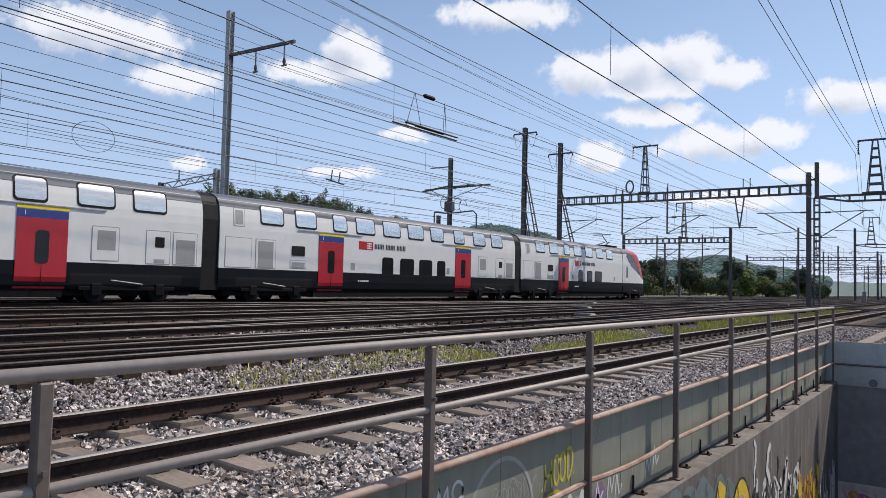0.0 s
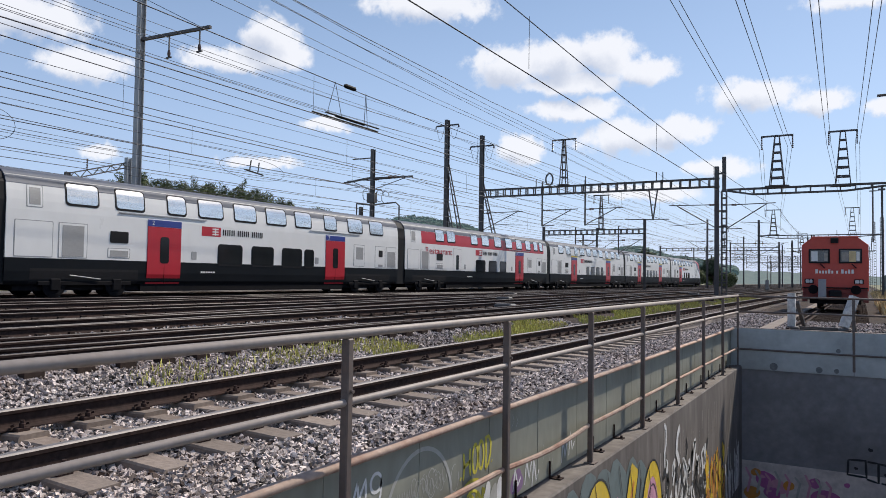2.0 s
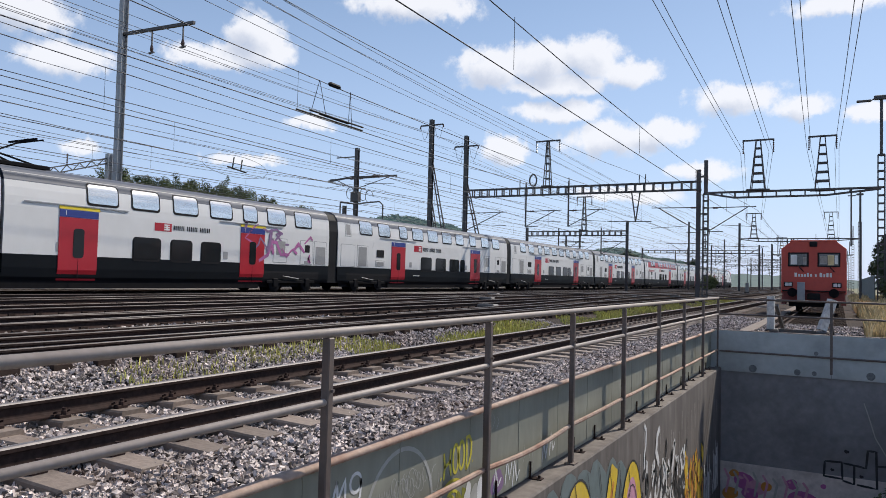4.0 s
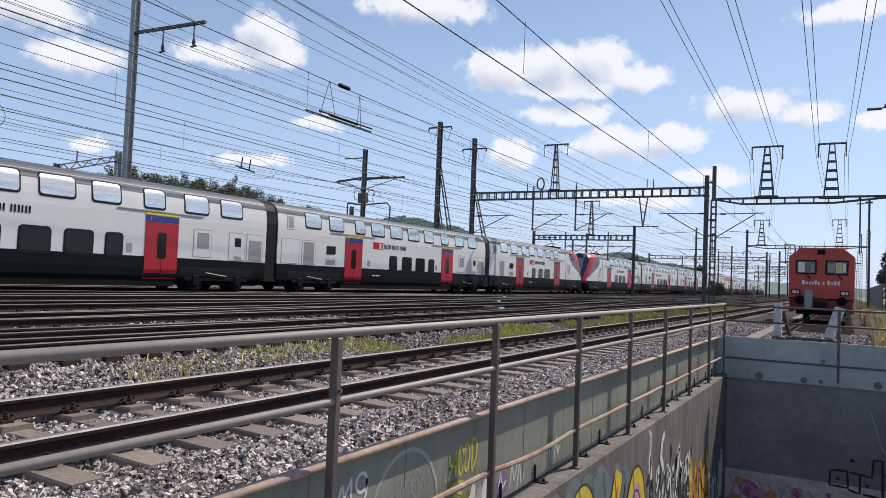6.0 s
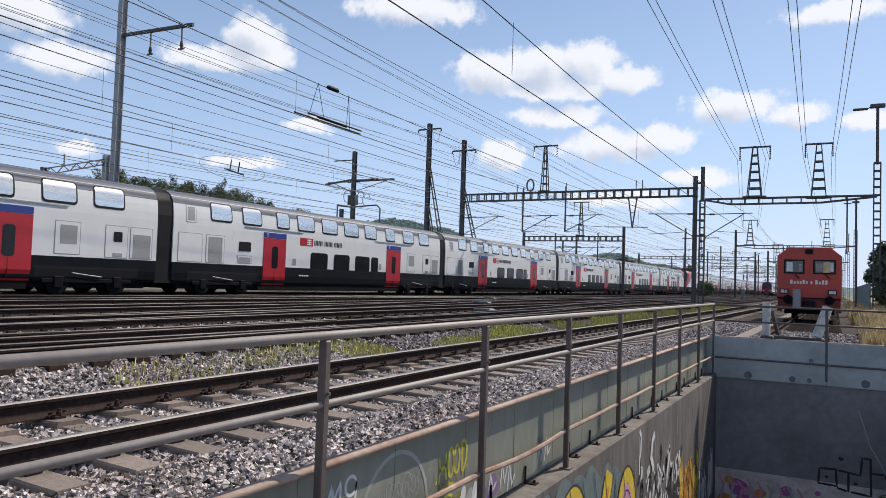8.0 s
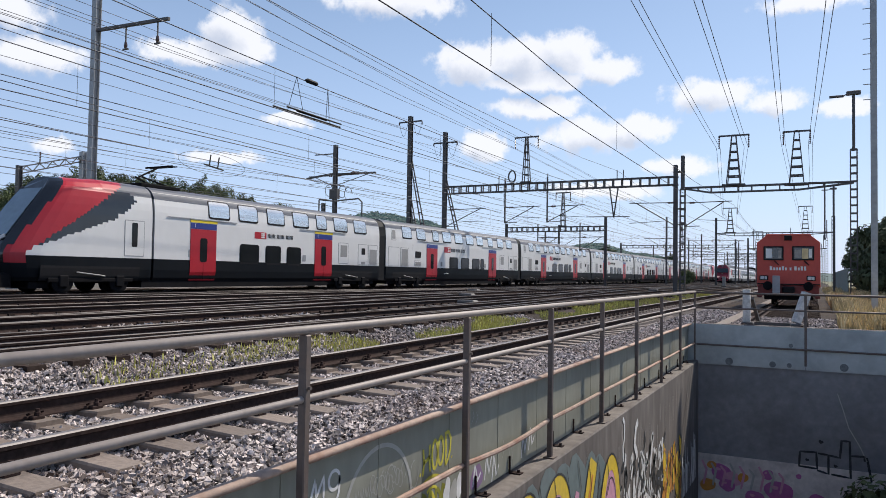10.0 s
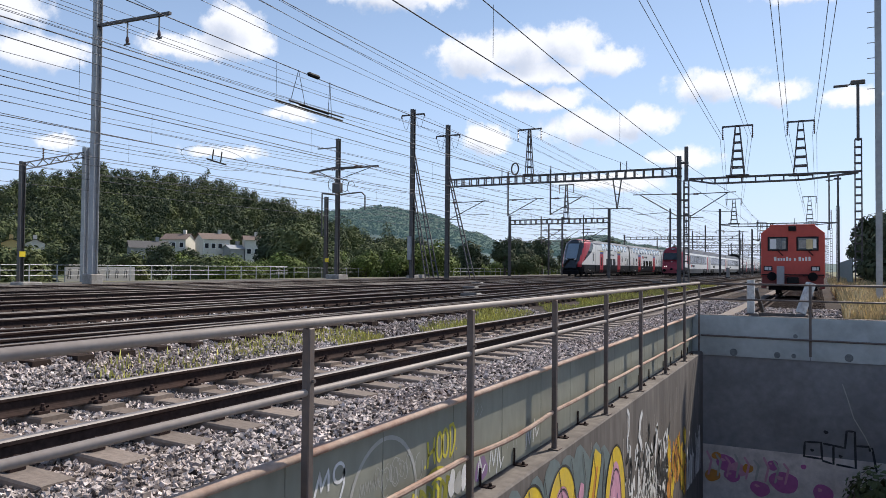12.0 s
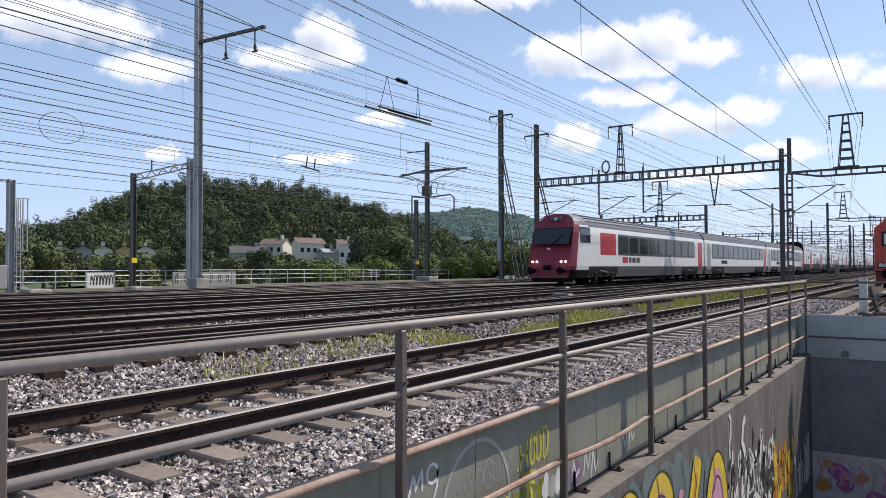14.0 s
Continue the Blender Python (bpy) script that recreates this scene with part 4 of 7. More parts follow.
def stroke(axis, c, points, w, depth=0.003):
    """A painted line on a wall: a flat ribbon with rounded ends, given by (along, height) points."""
    s = Shape()
    sign = 1 if axis == "x" else -1
    pts = []
    for (a0, z0), (a1, z1) in zip(points, points[1:]):
        pts += [(a0 + (a1 - a0) * i / 3, z0 + (z1 - z0) * i / 3) for i in range(3)]
    pts.append(points[-1])
    v = []
    for i, (a, z) in enumerate(pts):
        p, q = pts[max(0, i - 1)], pts[min(len(pts) - 1, i + 1)]
        d = Vector((q[0] - p[0], q[1] - p[1])).normalized()
        k = w / 2 * (0.75 if i in (0, len(pts) - 1) else 1)
        for e in (-1, 1):
            v.append(on_wall(axis, c + sign * depth, a - d.y * k * e, z + d.x * k * e))
    return s.add(v, [(2 * i, 2 * i + 1, 2 * i + 3, 2 * i + 2) for i in range(len(pts) - 1)])


# ---- the double-deck train ----
DD_PROFILE = [(0.0, 4.62), (0.45, 4.60), (0.80, 4.53), (1.05, 4.40), (1.22, 4.22), (1.31, 4.02), (1.355, 3.75), (1.385, 3.45), (1.40, 3.1), (1.40, 1.42), (1.40, 0.95), (1.37, 0.62), (1.30, 0.48)]
SD_PROFILE = [(0.0, 3.98), (0.45, 3.95), (0.80, 3.86), (1.05, 3.72), (1.22, 3.52), (1.32, 3.32), (1.375, 3.05), (1.40, 2.85), (1.41, 1.05), (1.39, 0.85), (1.33, 0.42)]


def out_at(profile, z):
    for (xa, za), (xb, zb) in zip(profile, profile[1:]):
        if za >= z >= zb:
            return xa + (xb - xa) * (za - z) / max(1e-6, za - zb)
    return profile[-1][0]


def shell(profile, z_high, z_low, y0, y1, closed_top=False, sections=2):
    """A band of the body between two heights, on both sides, with its ends closed."""
    side = [(out_at(profile, z_high), z_high)] + [p for p in profile if z_low < p[1] < z_high] + [(out_at(profile, z_low), z_low)]
    if closed_top:
        side = [p for p in profile if p[1] > z_low] + [(out_at(profile, z_low), z_low)]
    ring = side + [(-x, z) for x, z in reversed(side)]
    if closed_top:
        ring = side + [(-x, z) for x, z in reversed(side[1:])]
    s = Shape()
    n = len(ring)
    v = [(x, y, z) for y in (y0, y1) for x, z in ring]
    f = [(i, n + i, n + (i + 1) % n, (i + 1) % n) for i in range(n)]
    s.add(v, f + [tuple(range(n)), tuple(range(2 * n - 1, n - 1, -1))])
    return s


def patch(profile, y0, y1, z0, z1, off, corner=0.0, depth=0.04, rows=6):
    """A plate that follows the body's side (+x), with rounded corners, standing off it by off."""
    zs = []
    if corner:
        for i in range(5):
            zs.append(z0 + corner * (1 - math.cos(math.pi / 2 * i / 4)))
        zs += [z0 + corner + (z1 - z0 - 2 * corner) * i / rows for i in range(1, rows)]
        for i in range(5):
            zs.append(z1 - corner * (1 - math.sin(math.pi / 2 * i / 4)))
    else:
        zs = [z0 + (z1 - z0) * i / rows for i in range(rows + 1)]
    left, right = [], []
    for z in zs:
        inset = 0.0
        if corner:
            d = max(z0 + corner - z, z - (z1 - corner), 0)
            inset = corner - math.sqrt(max(0, corner * corner - d * d))
        x = out_at(profile, z)
        left.append((x, y0 + inset, z))
        right.append((x, y1 - inset, z))
    n = len(zs)
    s = Shape()
    front = [(x + off, y, z) for x, y, z in left] + [(x + off, y, z) for x, y, z in right]
    back = [(x + off - depth, y, z) for x, y, z in left] + [(x + off - depth, y, z) for x, y, z in right]
    f = [(i, n + i, n + i + 1, i + 1) for i in range(n - 1)]
    m = 2 * n
    f += [(m + i, i, i + 1, m + i + 1) for i in range(n - 1)] + [(n + i, m + n + i, m + n + i + 1, n + i + 1) for i in range(n - 1)]
    f += [(0, m, m + n, n), (n - 1, 2 * n - 1, m + 2 * n - 1, m + n - 1)]
    return s.add(front + back, f)


def bogie(car, y):
    s = Shape()
    for side in (-1, 1):
        s.box(side * 1.02 - 0.07, side * 1.02 + 0.07, y - 1.75, y + 1.75, 0.42, 0.68, 0, 0.03)
        for w in (-1.25, 1.25):
            s.box(side * 1.05 - 0.13, side * 1.05 + 0.13, y + w - 0.2, y + w + 0.2, 0.3, 0.62, 0, 0.04)
        s.lathe([(0.4, 0.16), (0.85, 0.16)], "z", 0, 10, (side * 1.0, y, 0))
    s.box(-0.95, 0.95, y - 0.35, y + 0.35, 0.4, 0.8)
    b = part("bogie", s, [UNDER], car, "dark running gear under the carriage")
    for w in (-1.25, 1.25):
        ws = Shape()
        for side in (-1, 1):
            rings = [(side * 0.68, 0.47), (side * 0.71, 0.46), (side * 0.82, 0.455), (side * 0.82, 0.38), (side * 0.78, 0.2), (side * 0.9, 0.14)]
            ws.lathe(rings, "x", 0, 20)
        ws.lathe([(-0.7, 0.09), (0.7, 0.09)], "x", 0, 8)
        part("wheelset", ws, [UNDER], b, at=pose(0, y + w, 0.455))
    # black patch on the closed skirt paints the shade of a bogie cut-out
    part("bogie_recess", patch(DD_PROFILE, y - 2.2, y + 2.2, 0.49, 1.06, 0.004), [BLACK], b)
    o = Shape().box(1.30, 1.41, y - 1.9, y + 1.9, 0.46, 0.6, 0, 0.02)
    for w in (-1.25, 1.25):
        o.box(1.30, 1.44, y + w - 0.2, y + w + 0.2, 0.28, 0.7, 0, 0.04)
        o.lathe([(1.28, 0.45), (1.34, 0.45), (1.36, 0.36), (1.34, 0.1)], "x", 0, 18, (0, y + w, 0.455))
    part("side_frame", o, [UNDER], b)
    part("damper", Shape().bar((1.45, y - 0.75, 0.82), (1.45, y + 0.5, 0.68), 0.05, sides=8, mat=0), [GRILLE], b, "pale hydraulic damper rod")


def train_sign(car, y, z, size, dirs=1):
    """The operator's mark as plain shapes: a red field with a white arrowed bar and a row of dark strokes."""
    P = DD_PROFILE if size > 0.3 else SD_PROFILE
    r = part("red_field", patch(P, y, y + size * 2.6, z, z + size, 0.006), [RED], car)
    c = Shape()
    cy, cz = y + size * 1.85, z + size / 2
    x = out_at(P, cz) + 0.012
    for a in (-0.28, 0.0, 0.28):
        c.box(x - 0.004, x, cy - size * 0.42, cy + size * 0.42, cz + a * size - 0.03, cz + a * size + 0.03)
    c.box(x - 0.006, x - 0.002, cy - 0.035, cy + 0.035, cz - size * 0.38, cz + size * 0.38)
    part("white_mark", c, [OFFWHITE], r)
    s = Shape()
    yy = y + size * 2.9
    for k, group in enumerate((3, 3, 3)):
        for i in range(group):
            a = yy + size * 0.62 * i
            for b in (0, 0.3):
                s.box(x - 0.004, x, a + size * b, a + size * (b + 0.15), z + 0.08, z + size * 0.82)
        yy += size * 0.62 * group + size * 0.3
    part("dark_lettering_bars", s, [BLACK], car)


def dd_window(car, y0, y1, z0, z1, mat, corner=0.12):
    f = part("window", patch(DD_PROFILE, y0 - 0.06, y1 + 0.06, z0 - 0.09, z1 + 0.05, 0.012, corner + 0.03), [BLACK], car)
    part("pane", patch(DD_PROFILE, y0, y1, z0, z1, 0.02, corner, 0.02), [mat], f)


def dd_door(car, y0, y1, first):
    d = part("door", patch(DD_PROFILE, y0, y1, 0.5, 2.85, 0.02), [RED], car, "bright red sliding door")
    part("header", patch(DD_PROFILE, y0, y1, 2.86, 3.13, 0.022), [NAVY], d, "dark blue header over the door")
    c = (y0 + y1) / 2
    g = part("door_window", patch(DD_PROFILE, c - 0.22, c + 0.22, 1.35, 2.45, 0.03, 0.12), [GLASS], d)
    n = words("1" if first else "2", 0.24, 0.003, OFFWHITE, "class_numeral")
    part("class_numeral", n, None, d, at=pose(out_at(DD_PROFILE, 3.0) + 0.028, y0 + 0.25, 3.0, 0, 0, 90))
    part("seam", Shape().box(1.40, 1.4235, c - 0.006, c + 0.006, 0.52, 1.3), [BLACK], d)
    if first:
        part("class_stripe", patch(DD_PROFILE, y0 - 0.02, y1 + 0.05, 3.15, 3.27, 0.022), [YELLOW], car, "yellow stripe over the door")
    part("drip_rail", Shape().bar((1.42, y0 - 1.35, 3.30), (1.42, y1 + 1.35, 3.30), 0.03, 0.04), [PALE_STEEL], car)


def hatch(car, y0, y1, z0, z1, grey):
    h = part("hatch", patch(DD_PROFILE, y0, y1, z0, z1, 0.006, 0.05), [SEAM], car)
    part("hatch_cover", patch(DD_PROFILE, y0 + 0.03, y1 - 0.03, z0 + 0.03, z1 - 0.03, 0.012, 0.04), [WHITE], h)
    if grey:
        part("grille", patch(DD_PROFILE, *grey, 0.018), [GRILLE], h, "grey ventilation grille")


SEAM = surface("panel_seam", (0.33, 0.33, 0.33), 0.6, spread=0.05, bump=0)
GRILLE = surface("grille_grey", (0.33, 0.325, 0.32), 0.6, metal=0.2, spread=0.1, grain=60, bump=0.4, streak=(1, 0.1, 2))


def dd_car(variant):
    """A double-deck carriage 25 m long; its front end points to +y and its seen side to +x."""
    label = {"first": "white double-deck railway carriage with red doors and yellow stripes", "second": "white double-deck railway carriage with red doors",
             "restaurant": "white and red double-deck restaurant carriage with lettering", "head": "white double-deck driving car with a red striped black nose", "second_head": "white double-deck driving car coupled behind another train",
             "tail": "white double-deck driving car with a red striped black nose"}[variant]
    car = thing("railway_carriage", label, "railway carriage", "double-deck train")
    P, L = DD_PROFILE, 12.08
    nose = variant in ("head", "second_head", "tail")
    e = 1 if variant in ("head", "second_head") else -1 if variant == "tail" else 0
    y0, y1 = (-L if e >= 0 else -L + 6.0), (L if e <= 0 else L - 6.0)
    part("skirt", shell(P, 1.42, 0.48, y0, y1), [ANTHRACITE], car, "dark anthracite lower body")
    part("side_wall", shell(P, 3.99, 1.42, y0, y1), [WHITE], car)
    part("roof", shell(P, 4.7, 3.99, y0, y1, True), [ROOFGREY], car, "grey roof")
    part("roof_seam", patch(P, y0, y1, 4.28, 4.31, 0.006), [SEAM], car)
    # underframe widened, dark filler box added: both stand in for shade below the car
    part("underframe", Shape().box(-1.3, 1.3, -6.6, 6.6, 0.2, 0.5), [UNDER], car)
    part("belly", Shape().box(-1.2, 1.2, y0 + 0.4, y1 - 0.4, 0.26, 0.5), [UNDER], car)
    bogie(car, -9.0)
    bogie(car, 9.0)
    if e <= 0:
        part("gangway", Shape().add(*bellows(L, 12.5)), [BLACK], car, "black corridor bellows")
    if e >= 0:
        part("gangway", Shape().add(*bellows(-12.5, -L)), [BLACK], car, "black corridor bellows")
    first = variant == "first" or nose
    doors = [(-6.40, -4.72), (4.98, 6.66)]
    if variant == "restaurant":
        doors = doors[1:]
    if variant == "head":
        doors = doors[:1]
    if variant == "second_head":
        doors = [(-6.65, -4.97), (2.66, 4.34)]
    if variant == "tail":
        doors = [(-4.05, -2.45), (5.2, 6.85)]
    for a, b in doors:
        dd_door(car, a, b, first)
    if variant == "restaurant":
        hatch(car, -5.8, -4.6, 1.45, 3.0, None)
        part("door_window", patch(P, -5.35, -4.95, 1.5, 2.55, 0.02, 0.1), [GLASS], car)
        part("red_band", patch(P, -10.1, 11.2, 3.18, 3.985, 0.005), [RED], car, "broad red band along the upper deck")
        t = words("Restaurant", 0.62, 0.003, RED, "lettering")
        t.transform(Matrix.Shear("XZ", 4, (0.0, 0.0)))
        t.transform(Matrix.Diagonal((1.35, 1, 1, 1)))
        part("lettering", t, None, car, "red word on the white side", at=pose(1.412, -7.8, 2.72, 0, 0, 90))
    # upper windows
    if variant == "restaurant":
        ups = [(-8.2, -7.1), (-6.6, -5.5), (-3.0, -2.0), (-1.2, -0.05), (1.0, 2.2), (3.1, 4.3), (5.2, 6.3), (7.2, 8.2), (9.0, 9.8), (10.3, 11.0)]
    elif variant in ("head", "second_head"):
        ups = [(-9.9, -8.6), (-7.8, -6.5), (-5.4, -4.5), (-3.7, -2.4), (-1.6, -0.3), (0.5, 1.8), (2.6, 3.8)]
    elif variant == "tail":
        ups = [(-2.9, -1.6), (-0.9, 0.4), (1.2, 2.5), (3.3, 4.6), (5.4, 6.3), (7.1, 8.4), (9.2, 10.5)]
    else:
        ups = [(-9.9, -8.65), (-7.85, -6.6), (-5.4, -4.5), (-3.75, -2.4), (-1.65, -0.3), (0.45, 1.8), (2.55, 3.75), (4.9, 5.9), (7.0, 8.3), (9.1, 10.4)]
    for a, b in ups:
        dd_window(car, a, b, 3.46, 4.20, SILVERGLASS)
    # lower windows between the doors
    lows = [(-2.2, -0.7), (0.0, 1.3), (2.0, 3.1)] if variant == "restaurant" else [(-1.7, -0.9), (-0.2, 0.9), (1.5, 2.6), (3.2, 3.9)] if variant == "first" else \
        [(-2.6, -1.2), (-0.5, 0.9), (1.6, 3.0), (3.3, 3.95)] if variant == "second" else [(-2.9, -2.2), (-1.3, -0.4), (0.2, 1.5)] if variant in ("head", "second_head") else [(-0.8, 0.5), (1.1, 2.2), (2.8, 3.9)]
    for a, b in lows:
        dd_window(car, a, b, 1.40, 2.25, GLASS, 0.14)
    if variant != "tail" and variant != "restaurant":
        train_sign(car, -3.6, 2.62, 0.42)
    elif variant == "restaurant":
        train_sign(car, -2.3, 2.62, 0.42)
    else:
        train_sign(car, 0.2, 2.62, 0.34)
    # service hatches near the ends
    if e <= 0:
        hatch(car, 7.5, 8.55, 1.5, 2.75, (7.72, 8.4, 1.9, 2.6))
        hatch(car, 9.6, 10.65, 1.45, 2.75, (9.95, 10.4, 1.5, 1.65))
        part("dark_port", patch(P, 9.98, 10.38, 2.1, 2.5, 0.02, 0.04), [BLACK], car)
        hatch(car, 10.75, 11.85, 1.45, 2.75, (10.9, 11.75, 1.5, 2.45))
    if e >= 0:
        hatch(car, -11.8, -10.4, 1.45, 2.75, None)
        hatch(car, -10.2, -9.05, 1.45, 2.75, (-10.05, -9.2, 1.5, 2.65))
        part("dark_port", patch(P, -8.1, -7.3, 2.1, 2.55, 0.02, 0.04), [BLACK], car)
        hatch(car, -8.2, -7.2, 1.5, 1.9, (-8.1, -7.3, 1.55, 1.8))
        hatch(car, -11.4, -10.8, 3.2, 4.0, (-11.3, -10.9, 3.3, 3.9))
    for y in (-4.0, 4.25):
        part("door_button_plate", patch(P, y - 0.14, y + 0.14, 1.55, 1.9, 0.01, 0.04), [SEAM], car)
    s = Shape()
    for i in range(6):
        s.box(1.398, 1.405, -3.6 + 0.14 * i, -3.5 + 0.14 * i, 0.98, 1.05)
    part("serial_bars", s, [OFFWHITE], car)
    if nose:
        build_nose(car, e)
    return car


def bellows(y0, y1):
    ring = [(1.34, 0.5), (1.36, 3.4), (1.28, 4.0), (1.05, 4.36), (0.5, 4.57), (-0.5, 4.57), (-1.05, 4.36), (-1.28, 4.0), (-1.36, 3.4), (-1.34, 0.5)]
    n = len(ring)
    v = [(x, y, z) for y in (y0, y1) for x, z in ring]
    return v, [(i, n + i, n + (i + 1) % n, (i + 1) % n) for i in range(n)] + [tuple(range(n)), tuple(range(2 * n - 1, n - 1, -1))]


def build_nose(car, e):
    """The sloping cab: white cheek, black side wedge, red stripe, dark windscreen front."""
    L = 12.2
    P = DD_PROFILE
    # a finer outline of the body, so that the stripes have clean edges
    fine = []
    for (xa, za), (xb, zb) in zip(P, P[1:]):
        m = max(1, int(math.hypot(xb - xa, zb - za) / 0.09))
        fine += [(xa + (xb - xa) * k / m, za + (zb - za) * k / m) for k in range(m)]
    fine.append(P[-1])
    ring0 = fine + [(-x, z) for x, z in reversed(fine[1:])]
    n = len(ring0)
    start, reach = L - 6.0, 6.25
    tip = start + reach
    taper = [(0.0, 1.0), (3.4, 1.0), (4.3, 0.985), (4.95, 0.95), (5.5, 0.87), (5.9, 0.75), (6.25, 0.55)]
    v, f, mi = [], [], []

    def lean(z):
        # the screen leans back with height; the chin is rounded
        return 0.62 * max(0.0, (z - 1.5)) ** 1.12 if z > 1.5 else 0.3 * ((1.5 - z) / 1.0) ** 2

    def stripe(d, z):
        """Which paint lies d metres behind the tip at height z: white, anthracite, roof grey, red or black."""
        if z < 1.12:
            return 1
        if d < 0.15 + 0.80 * max(0.0, z - 1.5):
            return 4
        red = 0.75 + 1.42 * max(0.0, z - 1.5)
        if d < red:
            return 3
        if 1.75 < z < 4.12 and d < red + 1.5 * min(1.0, (z - 1.75) / 1.2, (4.3 - z) / 0.5):
            return 4
        return 2 if z > 3.99 else 0 if z > 1.42 else 1

    steps = 40
    for k in range(steps + 1):
        u = reach * k / steps
        w = float(np.interp(u, [a for a, _ in taper], [b for _, b in taper]))
        t = max(0.0, (u - 2.4) / 3.85) ** 0.75
        for x, z in ring0:
            v.append((x * w, e * (start + u - lean(z) * t), z - (0.10 * t if z > 4.2 else 0)))
    for k in range(steps):
        for i in range(n):
            a, b = k * n + i, k * n + (i + 1) % n
            f.append((a, a + n, b + n, b) if e > 0 else (a, b, b + n, a + n))
            four = (a, a + n, b + n, b)
            mi.append(stripe(tip - sum(abs(v[q][1]) for q in four) / 4, sum(v[q][2] for q in four) / 4))
    f.append(tuple(steps * n + i for i in range(n)))
    mi.append(4)
    me = mesh_of("cab", v, f, [WHITE, ANTHRACITE, ROOFGREY, RED, MASK], mi, False)
    cab = part("cab", me, None, car, "sloping cab with black mask and red stripes")

    def front(x, z, off):
        return (x, e * (tip - lean(z) + off), z)

    zs = [2.15, 2.75, 3.35, 4.0]
    wd = (0.70, 0.71, 0.71, 0.66)
    s = Shape()
    s.add([front(q * x, z, 0.02) for z, x in zip(zs, wd) for q in (-1, 1)], [(2 * i, 2 * i + 1, 2 * i + 3, 2 * i + 2) for i in range(3)])
    s.add([front(q * x, z, -0.03) for z, x in zip(zs, wd) for q in (-1, 1)], [(2 * i + 1, 2 * i, 2 * i + 2, 2 * i + 3) for i in range(3)])
    part("windscreen", s, [SCREEN], cab, "raked windscreen reflecting the sky")
    part("bumper", Shape().box(-0.95, 0.95, e * (L + 0.0) - 0.3, e * (L + 0.0) + 0.3, 0.25, 0.8, 0, 0.12), [UNDER], cab)
    for side in (-1, 1):
        part("headlight", Shape().bar(front(side * 0.42, 2.0, 0.02), front(side * 0.66, 2.12, 0.0), 0.1, 0.12), [GLASSLAMP], cab)
    part("plough", Shape().box(-1.1, 1.1, e * (L - 1.2) - 0.4, e * (L - 1.2) + 0.4, 0.2, 0.5, 0, 0.05), [UNDER], cab)
    y = e * 7.1
    hatch(car, y - 0.5, y + 0.5, 1.5, 3.0, None)
    part("cab_door_window", patch(DD_PROFILE, y - 0.14, y + 0.14, 1.9, 2.9, 0.02, 0.05), [GLASS], car)
    y = e * 5.2
    s = Shape().box(-0.75, 0.75, y - 1.1, y + 1.1, 4.58, 4.72, 0, 0.03)
    s.bar((-0.45, y - e * 0.8, 4.7), (-0.2, y + e * 0.6, 5.05), 0.06).bar((0.45, y - e * 0.8, 4.7), (0.2, y + e * 0.6, 5.05), 0.06)
    s.bar((0, y + e * 0.6, 5.05), (0, y - e * 0.5, 5.62), 0.06).bar((-0.85, y - e * 0.5, 5.64), (0.85, y - e * 0.5, 5.64), 0.07).bar((-0.85, y - e * 0.75, 5.64), (0.85, y - e * 0.75, 5.64), 0.05)
    part("pantograph", s, [UNDER], car, "dark raised pantograph")


SCREEN = surface("cab_windscreen_glass", (0.30, 0.35, 0.38), 0.08, metal=0.6, spread=0.1, bump=0, spec=0.9)
MASK = surface("black_cab_mask", (0.012, 0.013, 0.016), 0.1, spread=0.1, bump=0, spec=0.8)
GLASSLAMP = surface("lamp_glass", (0.6, 0.6, 0.62), 0.1, spread=0.02, bump=0, spec=0.8)


# ---- the single-deck train ----
def sd_window_band(car, y0, y1, count, first=0.0):
    b = part("window_band", patch(SD_PROFILE, y0, y1, 1.72, 2.98, 0.008), [BLACKBAND], car, "dark window band")
    w = (y1 - y0) / count
    for i in range(count):
        part("window", patch(SD_PROFILE, y0 + w * i + 0.22, y0 + w * (i + 1) - 0.22, 1.85, 2.85, 0.018, 0.08, 0.02), [GLASS], b)


BLACKBAND = surface("black_window_band", (0.03, 0.031, 0.034), 0.3, spread=0.1, bump=0)
CABRED = surface("wine_red_cab_paint", (0.30, 0.03, 0.05), 0.35, spread=0.06, bump=0, dirt=(0.24, 0.025, 0.04), dirt_amount=0.4)
DARKGLASS = surface("windscreen_glass", (0.02, 0.026, 0.03), 0.05, spread=0.1, bump=0, spec=0.9)


